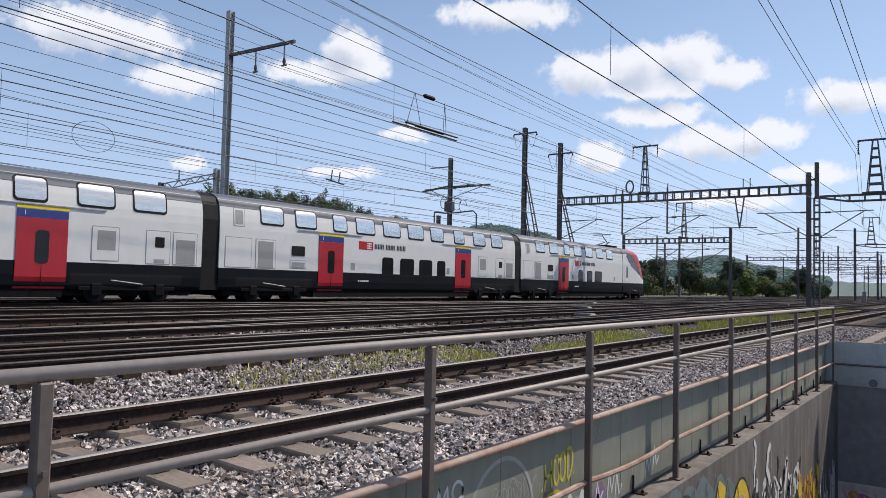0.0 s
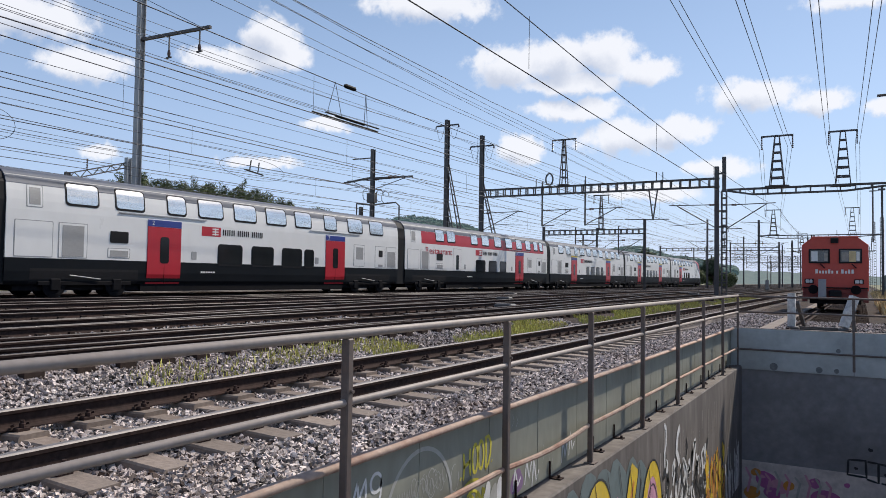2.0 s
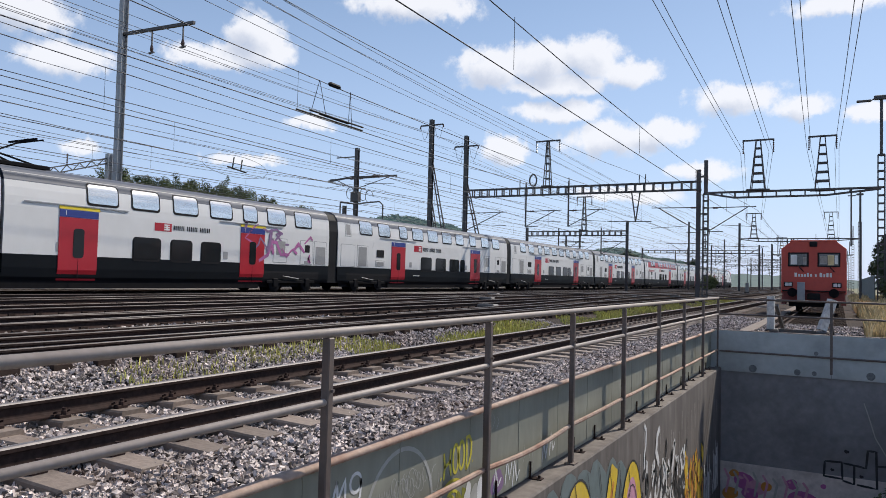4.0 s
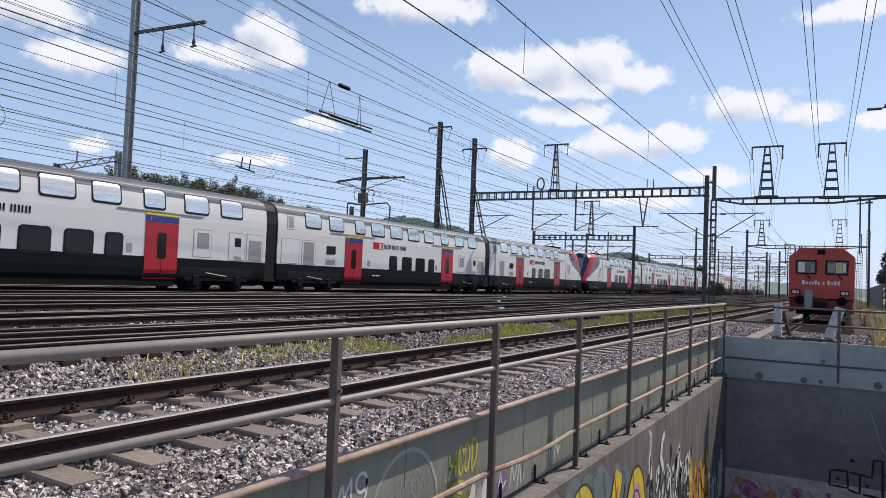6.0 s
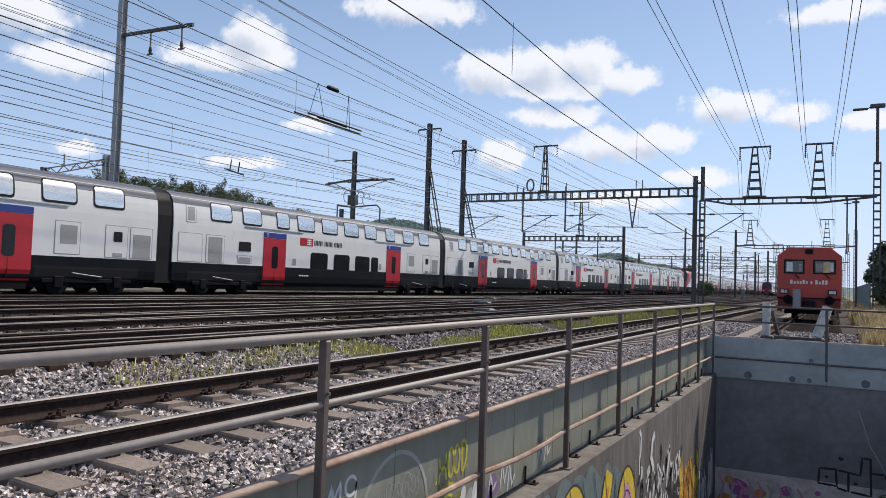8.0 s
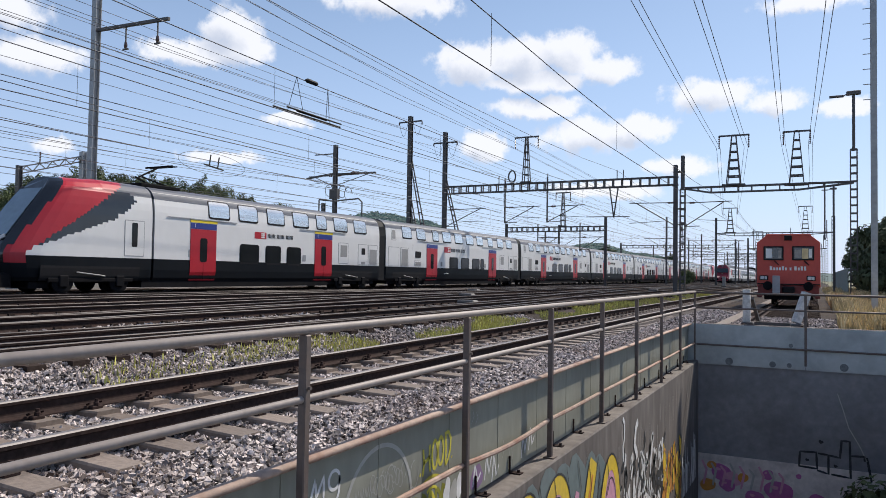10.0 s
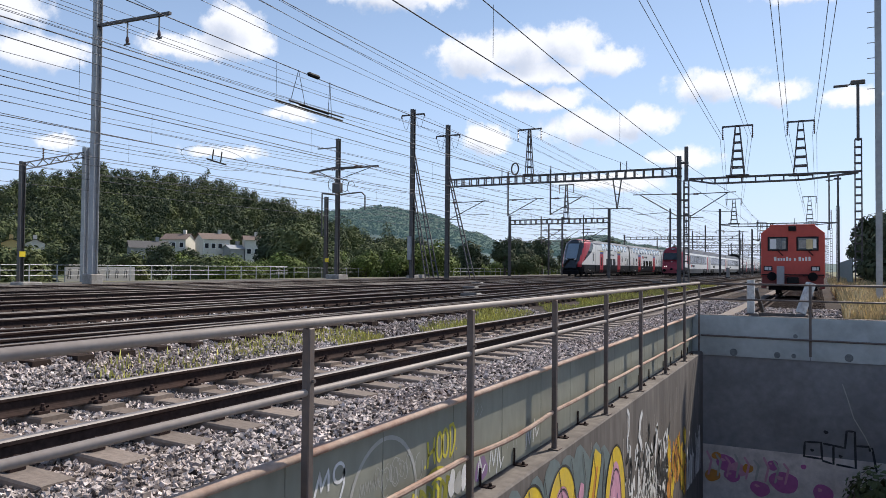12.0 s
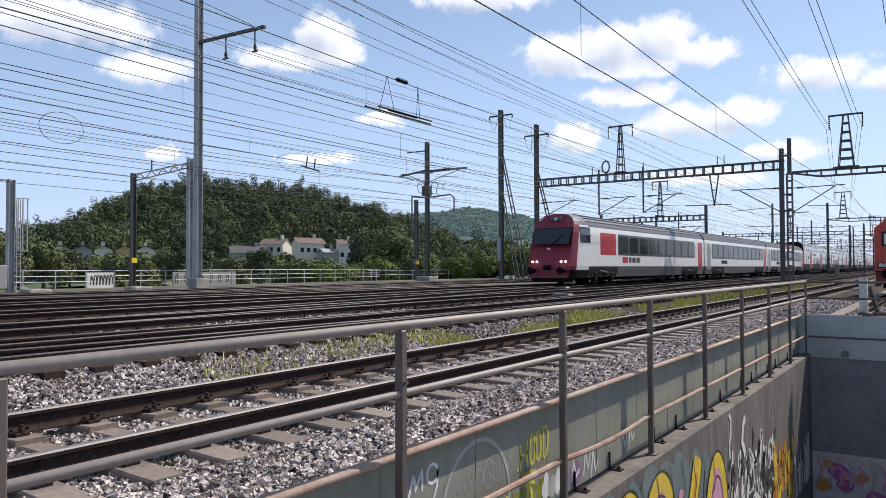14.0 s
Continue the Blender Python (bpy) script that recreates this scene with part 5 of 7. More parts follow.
def sd_car(driving):
    car = thing("railway_carriage", "white single-deck driving car with wine-red front and lit headlights" if driving else "white single-deck railway carriage with a dark window band", "railway carriage", "single-deck coaches of the oncoming train")
    L = 12.95
    y0 = -L + (2.2 if driving else 0)
    part("skirt", shell(SD_PROFILE, 1.05, 0.42, y0, L), [GREYSKIRT], car, "dark grey lower body")
    part("side_wall", shell(SD_PROFILE, 3.25, 1.05, y0, L), [WHITE], car)
    part("roof", shell(SD_PROFILE, 4.1, 3.25, y0, L, True), [ROOFGREY], car, "grey ribbed roof")
    for x, z in ((0.45, 3.97), (0.8, 3.88), (1.05, 3.75), (1.2, 3.56)):
        part("roof_rib", Shape().bar((x, y0, z), (x, L, z), 0.05, 0.03), [ROOFGREY], car)
    part("underframe", Shape().box(-1.1, 1.1, -5.5, 5.5, 0.25, 0.5).box(-1.25, 1.25, -4.2, -2.0, 0.2, 0.6).box(-1.25, 1.25, 1.0, 3.6, 0.2, 0.6), [UNDER], car)
    bogie(car, -8.6)
    bogie(car, 9.0)
    part("gangway", Shape().box(-0.9, 0.9, L, L + 0.25, 0.7, 3.5, 0, 0.03), [BLACK], car)
    if driving:
        part("door", patch(SD_PROFILE, -9.1, -6.7, 1.72, 2.98, 0.01), [RED], car, "red door leaf")
        sd_window_band(car, -6.3, 10.3, 9)
        part("door", patch(SD_PROFILE, 11.3, 12.5, 0.9, 2.98, 0.01), [RED], car)
        part("side_window", patch(SD_PROFILE, -11.9, -10.55, 2.35, 3.2, 0.012, 0.06), [DARKGLASS], car)
        sign = patch(SD_PROFILE, -5.6, -4.7, 1.25, 1.62, 0.01)
        part("red_field", sign, [RED], car)
        s = Shape()
        for i in range(9):
            s.box(1.41, 1.418, -4.5 + 0.24 * i, -4.36 + 0.24 * i, 1.28, 1.6)
        part("dark_lettering_bars", s, [BLACK], car)
        sd_front(car)
    else:
        part("gangway", Shape().box(-0.9, 0.9, -L - 0.25, -L, 0.7, 3.5, 0, 0.03), [BLACK], car)
        for a in (-12.4, 11.3):
            part("door", patch(SD_PROFILE, a, a + 1.15, 0.8, 2.98, 0.01), [RED if a > 0 else SEAM], car)
        sd_window_band(car, -10.8, 10.8, 11)
        s = Shape()
        for i in range(9):
            s.box(1.41, 1.418, -7.5 + 0.24 * i, -7.34 + 0.24 * i, 1.28, 1.58)
        part("dark_lettering_bars", s, [BLACK], car)
    return car


GREYSKIRT = surface("grey_skirt_paint", (0.11, 0.112, 0.118), 0.5, spread=0.12, grain=3, bump=0.02, dirt=(0.08, 0.075, 0.07), dirt_amount=0.5)
HEADLAMP = glow("lit_headlamp", (1.0, 0.86, 0.78), 1.6)


def sd_front(car):
    """The driving end, at -y: raked red front with a broad windscreen."""
    L = 12.95
    P = SD_PROFILE
    ring = P + [(-x, z) for x, z in reversed(P[1:])]
    n, steps = len(ring), 8
    v, f, mi = [], [], []

    def face(z):
        return 0.0 if z < 1.9 else -1.25 * ((z - 1.9) / 2.1) ** 1.15

    for k in range(steps + 1):
        t = k / steps
        for x, z in ring:
            tip = 2.2 + face(z)
            shrink = 1 - 0.14 * max(0.0, (t - 0.6) / 0.4) ** 2
            v.append((x * shrink, -(L - 2.2) - tip * t, z))
    for k in range(steps):
        for i in range(n):
            a, b = k * n + i, k * n + (i + 1) % n
            f.append((a, b, b + n, a + n))
            z = (ring[i][1] + ring[(i + 1) % n][1]) / 2
            # below 0.95 m near black: the shadow low on the nose is painted in
            mi.append(2 if z > 3.35 else 4 if z < 0.95 else 3 if k >= steps - 2 else 0)
    f.append(tuple(steps * n + i for i in range(n)))
    mi.append(3)
    cab = part("cab", mesh_of("cab", v, f, [WHITE, GREYSKIRT, ROOFGREY, CABRED, UNDER], mi), None, car, "wine-red cab front")
    # the windscreen lies in the raked front
    def front(x, z, off):
        return (x, -(L + face(z)) - off, z)
    s = Shape()
    zs = [2.25, 2.6, 2.95, 3.15]
    pts = [front(x, z, 0.03) for z in zs for x in (-1.12, 1.12)]
    s.add(pts, [(2 * i, 2 * i + 1, 2 * i + 3, 2 * i + 2) for i in range(3)])
    back = [front(x, z, -0.02) for z in zs for x in (-1.12, 1.12)]
    o = len(s.v)
    s.add(back, [(2 * i + 1, 2 * i, 2 * i + 2, 2 * i + 3) for i in range(3)])
    part("windscreen", s, [DARKGLASS], cab, "broad dark windscreen")
    part("brow", Shape().bar(front(-1.15, 3.22, 0.04), front(1.15, 3.22, 0.04), 0.12, 0.1), [CABRED], cab)
    part("wiper", Shape().bar(front(0.1, 2.2, 0.06), front(0.7, 2.75, 0.06), 0.03), [BLACK], cab)
    for x in (-0.98, -0.72, 0.72, 0.98):
        part("headlight", Shape().lathe([(-L - 0.04, 0.055), (-L + 0.05, 0.065)], "y", 0, 12, (x, 0, 1.3)), [HEADLAMP], cab, "lit white headlight")
    part("top_light", Shape().box(-0.3, 0.3, -(L + face(3.7)) - 0.12, -(L + face(3.7)) + 0.1, 3.55, 3.78, 0, 0.04).lathe([(-(L + face(3.7)) - 0.15, 0.09), (-(L + face(3.7)) - 0.1, 0.09)], "y", 1, 10, (0, 0, 3.66)), [ROOFGREY, GLASSLAMP], cab)
    s = Shape().box(-1.1, 1.1, -L + 0.05, -L + 0.8, 0.2, 0.6, 0, 0.06)
    part("plough", s, [UNDER], cab)
    for x in (-0.87, 0.87):
        part("buffer", Shape().lathe([(-L - 0.5, 0.19), (-L - 0.46, 0.2), (-L - 0.42, 0.09), (-L, 0.11)], "y", 0, 14, (x, 0, 0.8)), [UNDER], cab)
    part("coupling_hook", Shape().box(-0.15, 0.15, -L - 0.4, -L, 0.85, 1.1, 0, 0.03), [UNDER], cab)
    part("front_marks", Shape().box(-0.1, 0.1, -L - 0.01, -L + 0.01, 1.95, 2.05), [OFFWHITE], cab)


# trains are assembled at the origin; motions() sends them along their tracks
TRAIN_OUT, TRAIN_IN = [], []


def build_trains():
    kinds = ["head", "first", "first", "restaurant", "second", "second", "second", "tail"]
    made = {}
    for unit in (0, 1):
        for i, kind in enumerate(kinds):
            k = kind
            if unit == 1:
                k = {"restaurant": "second", "head": "second_head"}.get(kind, kind)
            if k in made:
                ob = copy_thing(made[k], Matrix())
            else:
                ob = made[k] = dd_car(k)
            TRAIN_OUT.append((ob, -(12.5 + 25.0 * (8 * unit + i))))
    art = TRAIN_OUT[7][0]
    rng = random.Random(4)
    for k in range(16):
        y, z = rng.uniform(5.2, 10.4), rng.uniform(1.7, 3.2)
        pts = [(y, z)]
        for _ in range(3):
            pts.append((pts[-1][0] + rng.uniform(-0.7, 0.7), min(3.35, max(1.55, pts[-1][1] + rng.uniform(-0.6, 0.6)))))
        part("painted_swirl", stroke("x", 1.40, pts, rng.uniform(0.08, 0.2), 0.014 + 0.001 * k), [SPRAY["violet" if k % 2 else "magenta"]], art)
    lead = sd_car(True)
    TRAIN_IN.append((lead, 0.0))
    coach = sd_car(False)
    TRAIN_IN.append((coach, 26.4))
    TRAIN_IN.append((copy_thing(coach, Matrix()), 52.8))
    for i in range(6):
        TRAIN_IN.append((copy_thing(made["second"], Matrix()), 52.8 + 13.2 + 12.5 + 0.3 + 25.0 * i))


build_trains()


def blot(axis, c, a, z, ra, rz, depth, seed, lumps=0.15, n=22):
    rng = random.Random(seed)
    ph = [rng.uniform(0, 6.28) for _ in range(3)]
    sign = 1 if axis == "x" else -1
    v = []
    depth += 0.0001 * (seed % 25)
    for i in range(n):
        t = 2 * math.pi * i / n
        r = 1 + lumps * (math.sin(2 * t + ph[0]) + 0.7 * math.sin(3 * t + ph[1]) + 0.4 * math.sin(5 * t + ph[2]))
        v.append(on_wall(axis, c + sign * depth, a + ra * r * math.cos(t), z + rz * r * math.sin(t)))
    return Shape().add(v, [tuple(range(n))])


def paint(owner, shape, colour, name="paint"):
    return part(name, shape, [SPRAY[colour]], owner)


def arc(a, z, ra, rz, t0, t1, n=12):
    return [(a + ra * math.cos(radians(t0 + (t1 - t0) * i / n)), z + rz * math.sin(radians(t0 + (t1 - t0) * i / n))) for i in range(n + 1)]


def build_spray():
    G = -3.13
    g = thing("girder_graffiti", "yellow word and white spray-painted loops on the girder", "graffiti")
    # the word HOOD, sprayed by hand
    for p in ([(5.86, -0.42), (5.88, -0.54), (5.86, -0.66)], [(5.99, -0.40), (5.98, -0.53), (6.0, -0.65)], [(5.86, -0.55), (6.0, -0.51)],
              arc(6.09, -0.51, 0.055, 0.13, 60, 425, 16), arc(6.21, -0.50, 0.055, 0.13, 70, 435, 16), [(6.31, -0.66), (6.32, -0.5), (6.31, -0.36)],
              [(6.29, -0.36), (6.37, -0.35), (6.42, -0.42), (6.41, -0.53), (6.37, -0.61), (6.31, -0.66)]):
        paint(g, stroke("x", G, p, 0.034), "lemon", "letter")
    for p, w in ((arc(6.03, -0.80, 0.2, 0.10, 25, 155), 0.032), (arc(6.04, -0.86, 0.11, 0.06, 30, 150), 0.028), ([(5.80, -0.63), (5.82, -0.645)], 0.035), ([(6.44, -0.6), (6.45, -0.61)], 0.035)):
        paint(g, stroke("x", G, p, w), "lemon")
    # thin scratched tags
    for k in range(10):
        y = 5.02 + 0.055 * k
        paint(g, stroke("x", G, arc(y, -0.52 - 0.03 * (k % 3), 0.04, 0.07, 30 * k, 30 * k + 320, 10), 0.006, 0.0026), "grey", "scratch")
    for k in range(8):
        y = 4.76 + 0.035 * k
        paint(g, stroke("x", G, [(y, -0.62), (y + 0.02, -0.52), (y + 0.03, -0.6)], 0.006, 0.0026), "grey", "scratch")
    paint(g, stroke("x", G, arc(5.13, -0.78, 0.52, 0.54, -20, 195, 24), 0.036), "grey", "loop")
    for p in ([(4.18, -0.50), (4.26, -0.30), (4.27, -0.44), (4.36, -0.30), (4.36, -0.46)], arc(4.49, -0.36, 0.07, 0.07, 20, 380, 14), [(4.56, -0.34), (4.55, -0.46), (4.50, -0.56)]):
        paint(g, stroke("x", G, p, 0.026), "white")
    for k, (y, z) in enumerate(((5.15, -0.6), (5.3, -0.55), (4.95, -0.85), (5.35, -0.85), (5.7, -0.6))):
        paint(g, stroke("x", G, arc(y, z, 0.07, 0.12, 20 * k, 20 * k + 300, 12), 0.008, 0.0025), "grey")
    for k, (y, z, h) in enumerate(((6.95, -0.92, 0.22), (7.25, -0.9, 0.26), (7.45, -0.95, 0.3), (8.35, -0.9, 0.26), (8.6, -0.85, 0.28))):
        paint(g, stroke("x", G, [(y, z - h / 2), (y + 0.05, z + h / 2), (y + 0.12, z - h / 3), (y + 0.2, z + h / 2 if k % 2 else z)], 0.028), "white")
    paint(g, blot("x", G, 7.05, -0.95, 0.14, 0.14, 0.002, 3), "violet")
    for k in range(9):
        y = 5.2 + 0.13 * k
        paint(g, stroke("x", G, [(y, -1.05), (y + 0.02, -0.82), (y + 0.1, -0.9), (y + 0.08, -1.05)], 0.045, 0.0025), "olive" if k % 3 else "lemon")
    for k in range(4):
        paint(g, blot("x", G, 6.35 + 0.14 * k, -0.92 - 0.03 * (k % 2), 0.075, 0.12, 0.003, 20 + k), "grey" if k % 2 else "white")
    for y, z, l in ((7.9, -0.9, 0.3), (8.0, -0.95, 0.34), (7.75, -0.8, 0.2), (6.9, -0.3, 0.14), (7.0, -0.33, 0.12)):
        paint(g, stroke("x", G, [(y, z - l / 2), (y + 0.06, z), (y + 0.02, z + l / 2)], 0.008), "grey")
    # the mural along the retaining wall
    X = PIT_X0
    m = thing("wall_mural", "big yellow, pink and white graffiti letters on the retaining wall", "graffiti")
    def line(pts, w, depth, colour, name):
        return paint(m, stroke("x", X, pts, w, depth), colour, name)

    # teal ground with a ragged upper edge that falls with the street
    for k in range(12):
        y = 4.8 + 0.62 * k
        top = -1.2 - 0.22 * max(0.0, y - 9.6)
        paint(m, blot("x", X, y, top - 0.85, 0.55, 0.85, 0.003, 40 + k, 0.07), "teal", "backing")
    mr = random.Random(12)
    for k in range(26):
        y = mr.uniform(5.0, 11.6)
        z = -1.35 - 0.22 * max(0.0, y - 9.6) - mr.uniform(0, 0.7)
        line([(y, z), (y + mr.uniform(-0.25, 0.25), z - mr.uniform(0.1, 0.4)), (y + mr.uniform(-0.3, 0.3), z - mr.uniform(0.3, 0.7))], mr.uniform(0.02, 0.1), 0.0056 + 0.00005 * k, ("black", "violet", "grey", "white")[k % 4], "backing_mark")
    # the letters: a pink field, a thick yellow outline, a thin dark edge and pale glints
    for y, z, ra, rz, d in ((5.5, -2.0, 0.5, 0.5, 0.0), (6.9, -2.05, 0.5, 0.55, 0.0004), (7.75, -2.0, 0.42, 0.6, 0.0008), (8.85, -2.1, 0.5, 0.66, 0.0012), (11.55, -2.75, 0.55, 1.0, 0.002)):
        o = paint(m, blot("x", X, y, z, ra * 0.9, rz * 0.9, 0.0075 + d, int(y * 10), 0.05, 30), "pink", "letter")
        paint(o, stroke("x", X, arc(y, z, ra, rz, -60, 235, 22), 0.24, 0.0105 + d), "yellow", "outline")
        paint(o, stroke("x", X, arc(y, z, ra + 0.13, rz + 0.13, -50, 225, 22), 0.03, 0.0135 + d), "black", "edge")
        paint(o, stroke("x", X, arc(y, z, ra * 0.72, rz * 0.76, -50, 225, 22), 0.022, 0.0136 + d), "black", "edge")
        for q in (0.2, -0.15):
            paint(o, stroke("x", X, [(y + q, z - 0.2), (y + q * 0.6, z + rz * 0.35)], 0.07, 0.0145 + d), "violet" if q > 0 else "white", "glint")
    o = line([(10.55, -1.5), (10.35, -1.9), (10.1, -2.3), (10.0, -2.9)], 0.46, 0.0125, "yellow", "letter")
    paint(o, stroke("x", X, [(10.5, -1.7), (10.25, -2.1), (10.05, -2.8)], 0.12, 0.0135), "orange", "glint")
    for e in (-0.25, 0.25):
        paint(o, stroke("x", X, [(10.55 + e, -1.5), (10.35 + e, -1.9), (10.1 + e, -2.3), (10.0 + e, -2.9)], 0.03, 0.0138), "black", "edge")
    o = line([(9.75, -1.75), (9.6, -2.1), (9.55, -2.7)], 0.22, 0.0128, "pink", "letter")
    for k in range(12):
        y = 5.6 + 0.52 * k
        line([(y, -1.3 - 0.2 * max(0, y - 9.6)), (y + 0.15, -1.7 - 0.2 * max(0, y - 9.6)), (y + 0.02, -2.2)], 0.02, 0.0152 + 0.0001 * k, "black", "crack_line")
    # pale lime streaks running down the bare concrete
    for k in range(34):
        y = mr.uniform(9.5, 21.0)
        z = -1.2 - mr.uniform(0, 0.9)
        line([(y, z), (y + mr.uniform(-0.02, 0.02), z - mr.uniform(0.3, 1.1))], mr.uniform(0.015, 0.05), 0.0022 + 0.00002 * k, "streak", "lime_streak")
    rng = random.Random(5)
    for k in range(84):
        y = rng.uniform(12.3, 16.2)
        z = -2.1 - (y - 12) * 0.16 + rng.uniform(-0.9, 0.32)
        pts = [(y, z)]
        for _ in range(4):
            pts.append((pts[-1][0] + rng.uniform(-0.18, 0.22), pts[-1][1] + rng.uniform(-0.3, 0.3)))
        paint(m, stroke("x", X, pts, rng.uniform(0.05, 0.16), 0.003 + 0.00012 * k), "black" if k % 3 == 1 else "white", "scribble")
    for k in range(22):
        y = rng.uniform(16.2, 18.4)
        z = -2.9 - (y - 16.5) * 0.15 + rng.uniform(-0.7, 0.35)
        o = paint(m, blot("x", X, y, z, rng.uniform(0.12, 0.26), rng.uniform(0.2, 0.42), 0.004 + 0.0005 * k, 25 * k, 0.2), "yellow" if k % 3 else "orange", "letter")
        paint(o, stroke("x", X, arc(y, z, 0.15, 0.25, 0, 260, 12), 0.035, 0.0165), "black" if k % 2 else "orange", "outline")
    for k in range(24):
        y = rng.uniform(18.3, 21.0)
        paint(m, stroke("x", X, [(y, -3.2 + rng.uniform(-0.4, 0.4)), (y + 0.1, -3.6), (y + rng.uniform(-0.2, 0.2), -4.2)], rng.uniform(0.06, 0.16), 0.004 + 0.0004 * k), "white" if k % 4 else "grey", "drip")
    # marks on the end wall
    Y = PIT_Y1 + 0.015
    e = thing("end_wall_graffiti", "black outlined boxes and pink blots sprayed on the end wall", "graffiti")
    for p in ([(-0.32, -3.32), (0.06, -3.30), (0.08, -3.72), (-0.34, -3.70), (-0.32, -3.32)], [(0.1, -3.32), (0.34, -3.34), (0.34, -3.82), (0.08, -3.76)],
              [(0.34, -3.34), (0.6, -3.38), (0.64, -2.94), (0.82, -2.94), (0.84, -3.86), (0.4, -3.82)], [(0.84, -3.3), (1.15, -3.28), (1.15, -3.4)], [(1.2, -3.3), (1.3, -3.9)]):
        paint(e, stroke("y", Y, p, 0.055, 0.006), "black", "outline")
    for a, z, r in ((-0.15, -3.52, 0.04), (0.5, -3.6, 0.04), (0.17, -3.02, 0.05)):
        paint(e, blot("y", Y, a, z, r, r, 0.007, 7), "black", "dot")
    paint(e, stroke("y", Y, [(0.55, -1.75), (0.66, -2.1), (0.8, -2.6), (1.05, -3.05), (1.2, -3.4)], 0.025, 0.006), "grey", "streak")
    for k, (a, z, r, c) in enumerate(((-1.09, -4.04, 0.15, "magenta"), (-0.82, -4.45, 0.34, "magenta"), (-2.25, -4.12, 0.26, "magenta"), (-1.95, -4.26, 0.22, "pink"), (-2.5, -3.95, 0.12, "orange"), (-1.7, -4.2, 0.14, "orange"),
                                      (-0.35, -3.98, 0.07, "magenta"), (-1.4, -4.7, 0.24, "magenta"), (-2.6, -4.5, 0.2, "orange"), (0.1, -4.6, 0.25, "magenta"), (-2.1, -4.45, 0.2, "magenta"), (0.9, -4.7, 0.3, "violet"))):
        o = paint(e, blot("y", Y, a, z, r, r * 0.85, 0.0050 + 0.0004 * k, 25 * k, 0.06), c, "blot")
        if r > 0.14 and c == "magenta":
            paint(o, blot("y", Y, a - r * 0.3, z + r * 0.3, r * 0.25, r * 0.16, 0.012, 25 * k), "pink", "highlight")
    for k in range(9):
        a = -2.75 + 0.24 * k
        paint(e, stroke("y", Y, [(a, -3.85 - 0.05 * (k % 3)), (a + 0.12, -4.1), (a + 0.04, -4.5)], 0.06, 0.0105 + 0.0001 * k), "grey" if k % 2 else "pink", "smear")


build_spray()


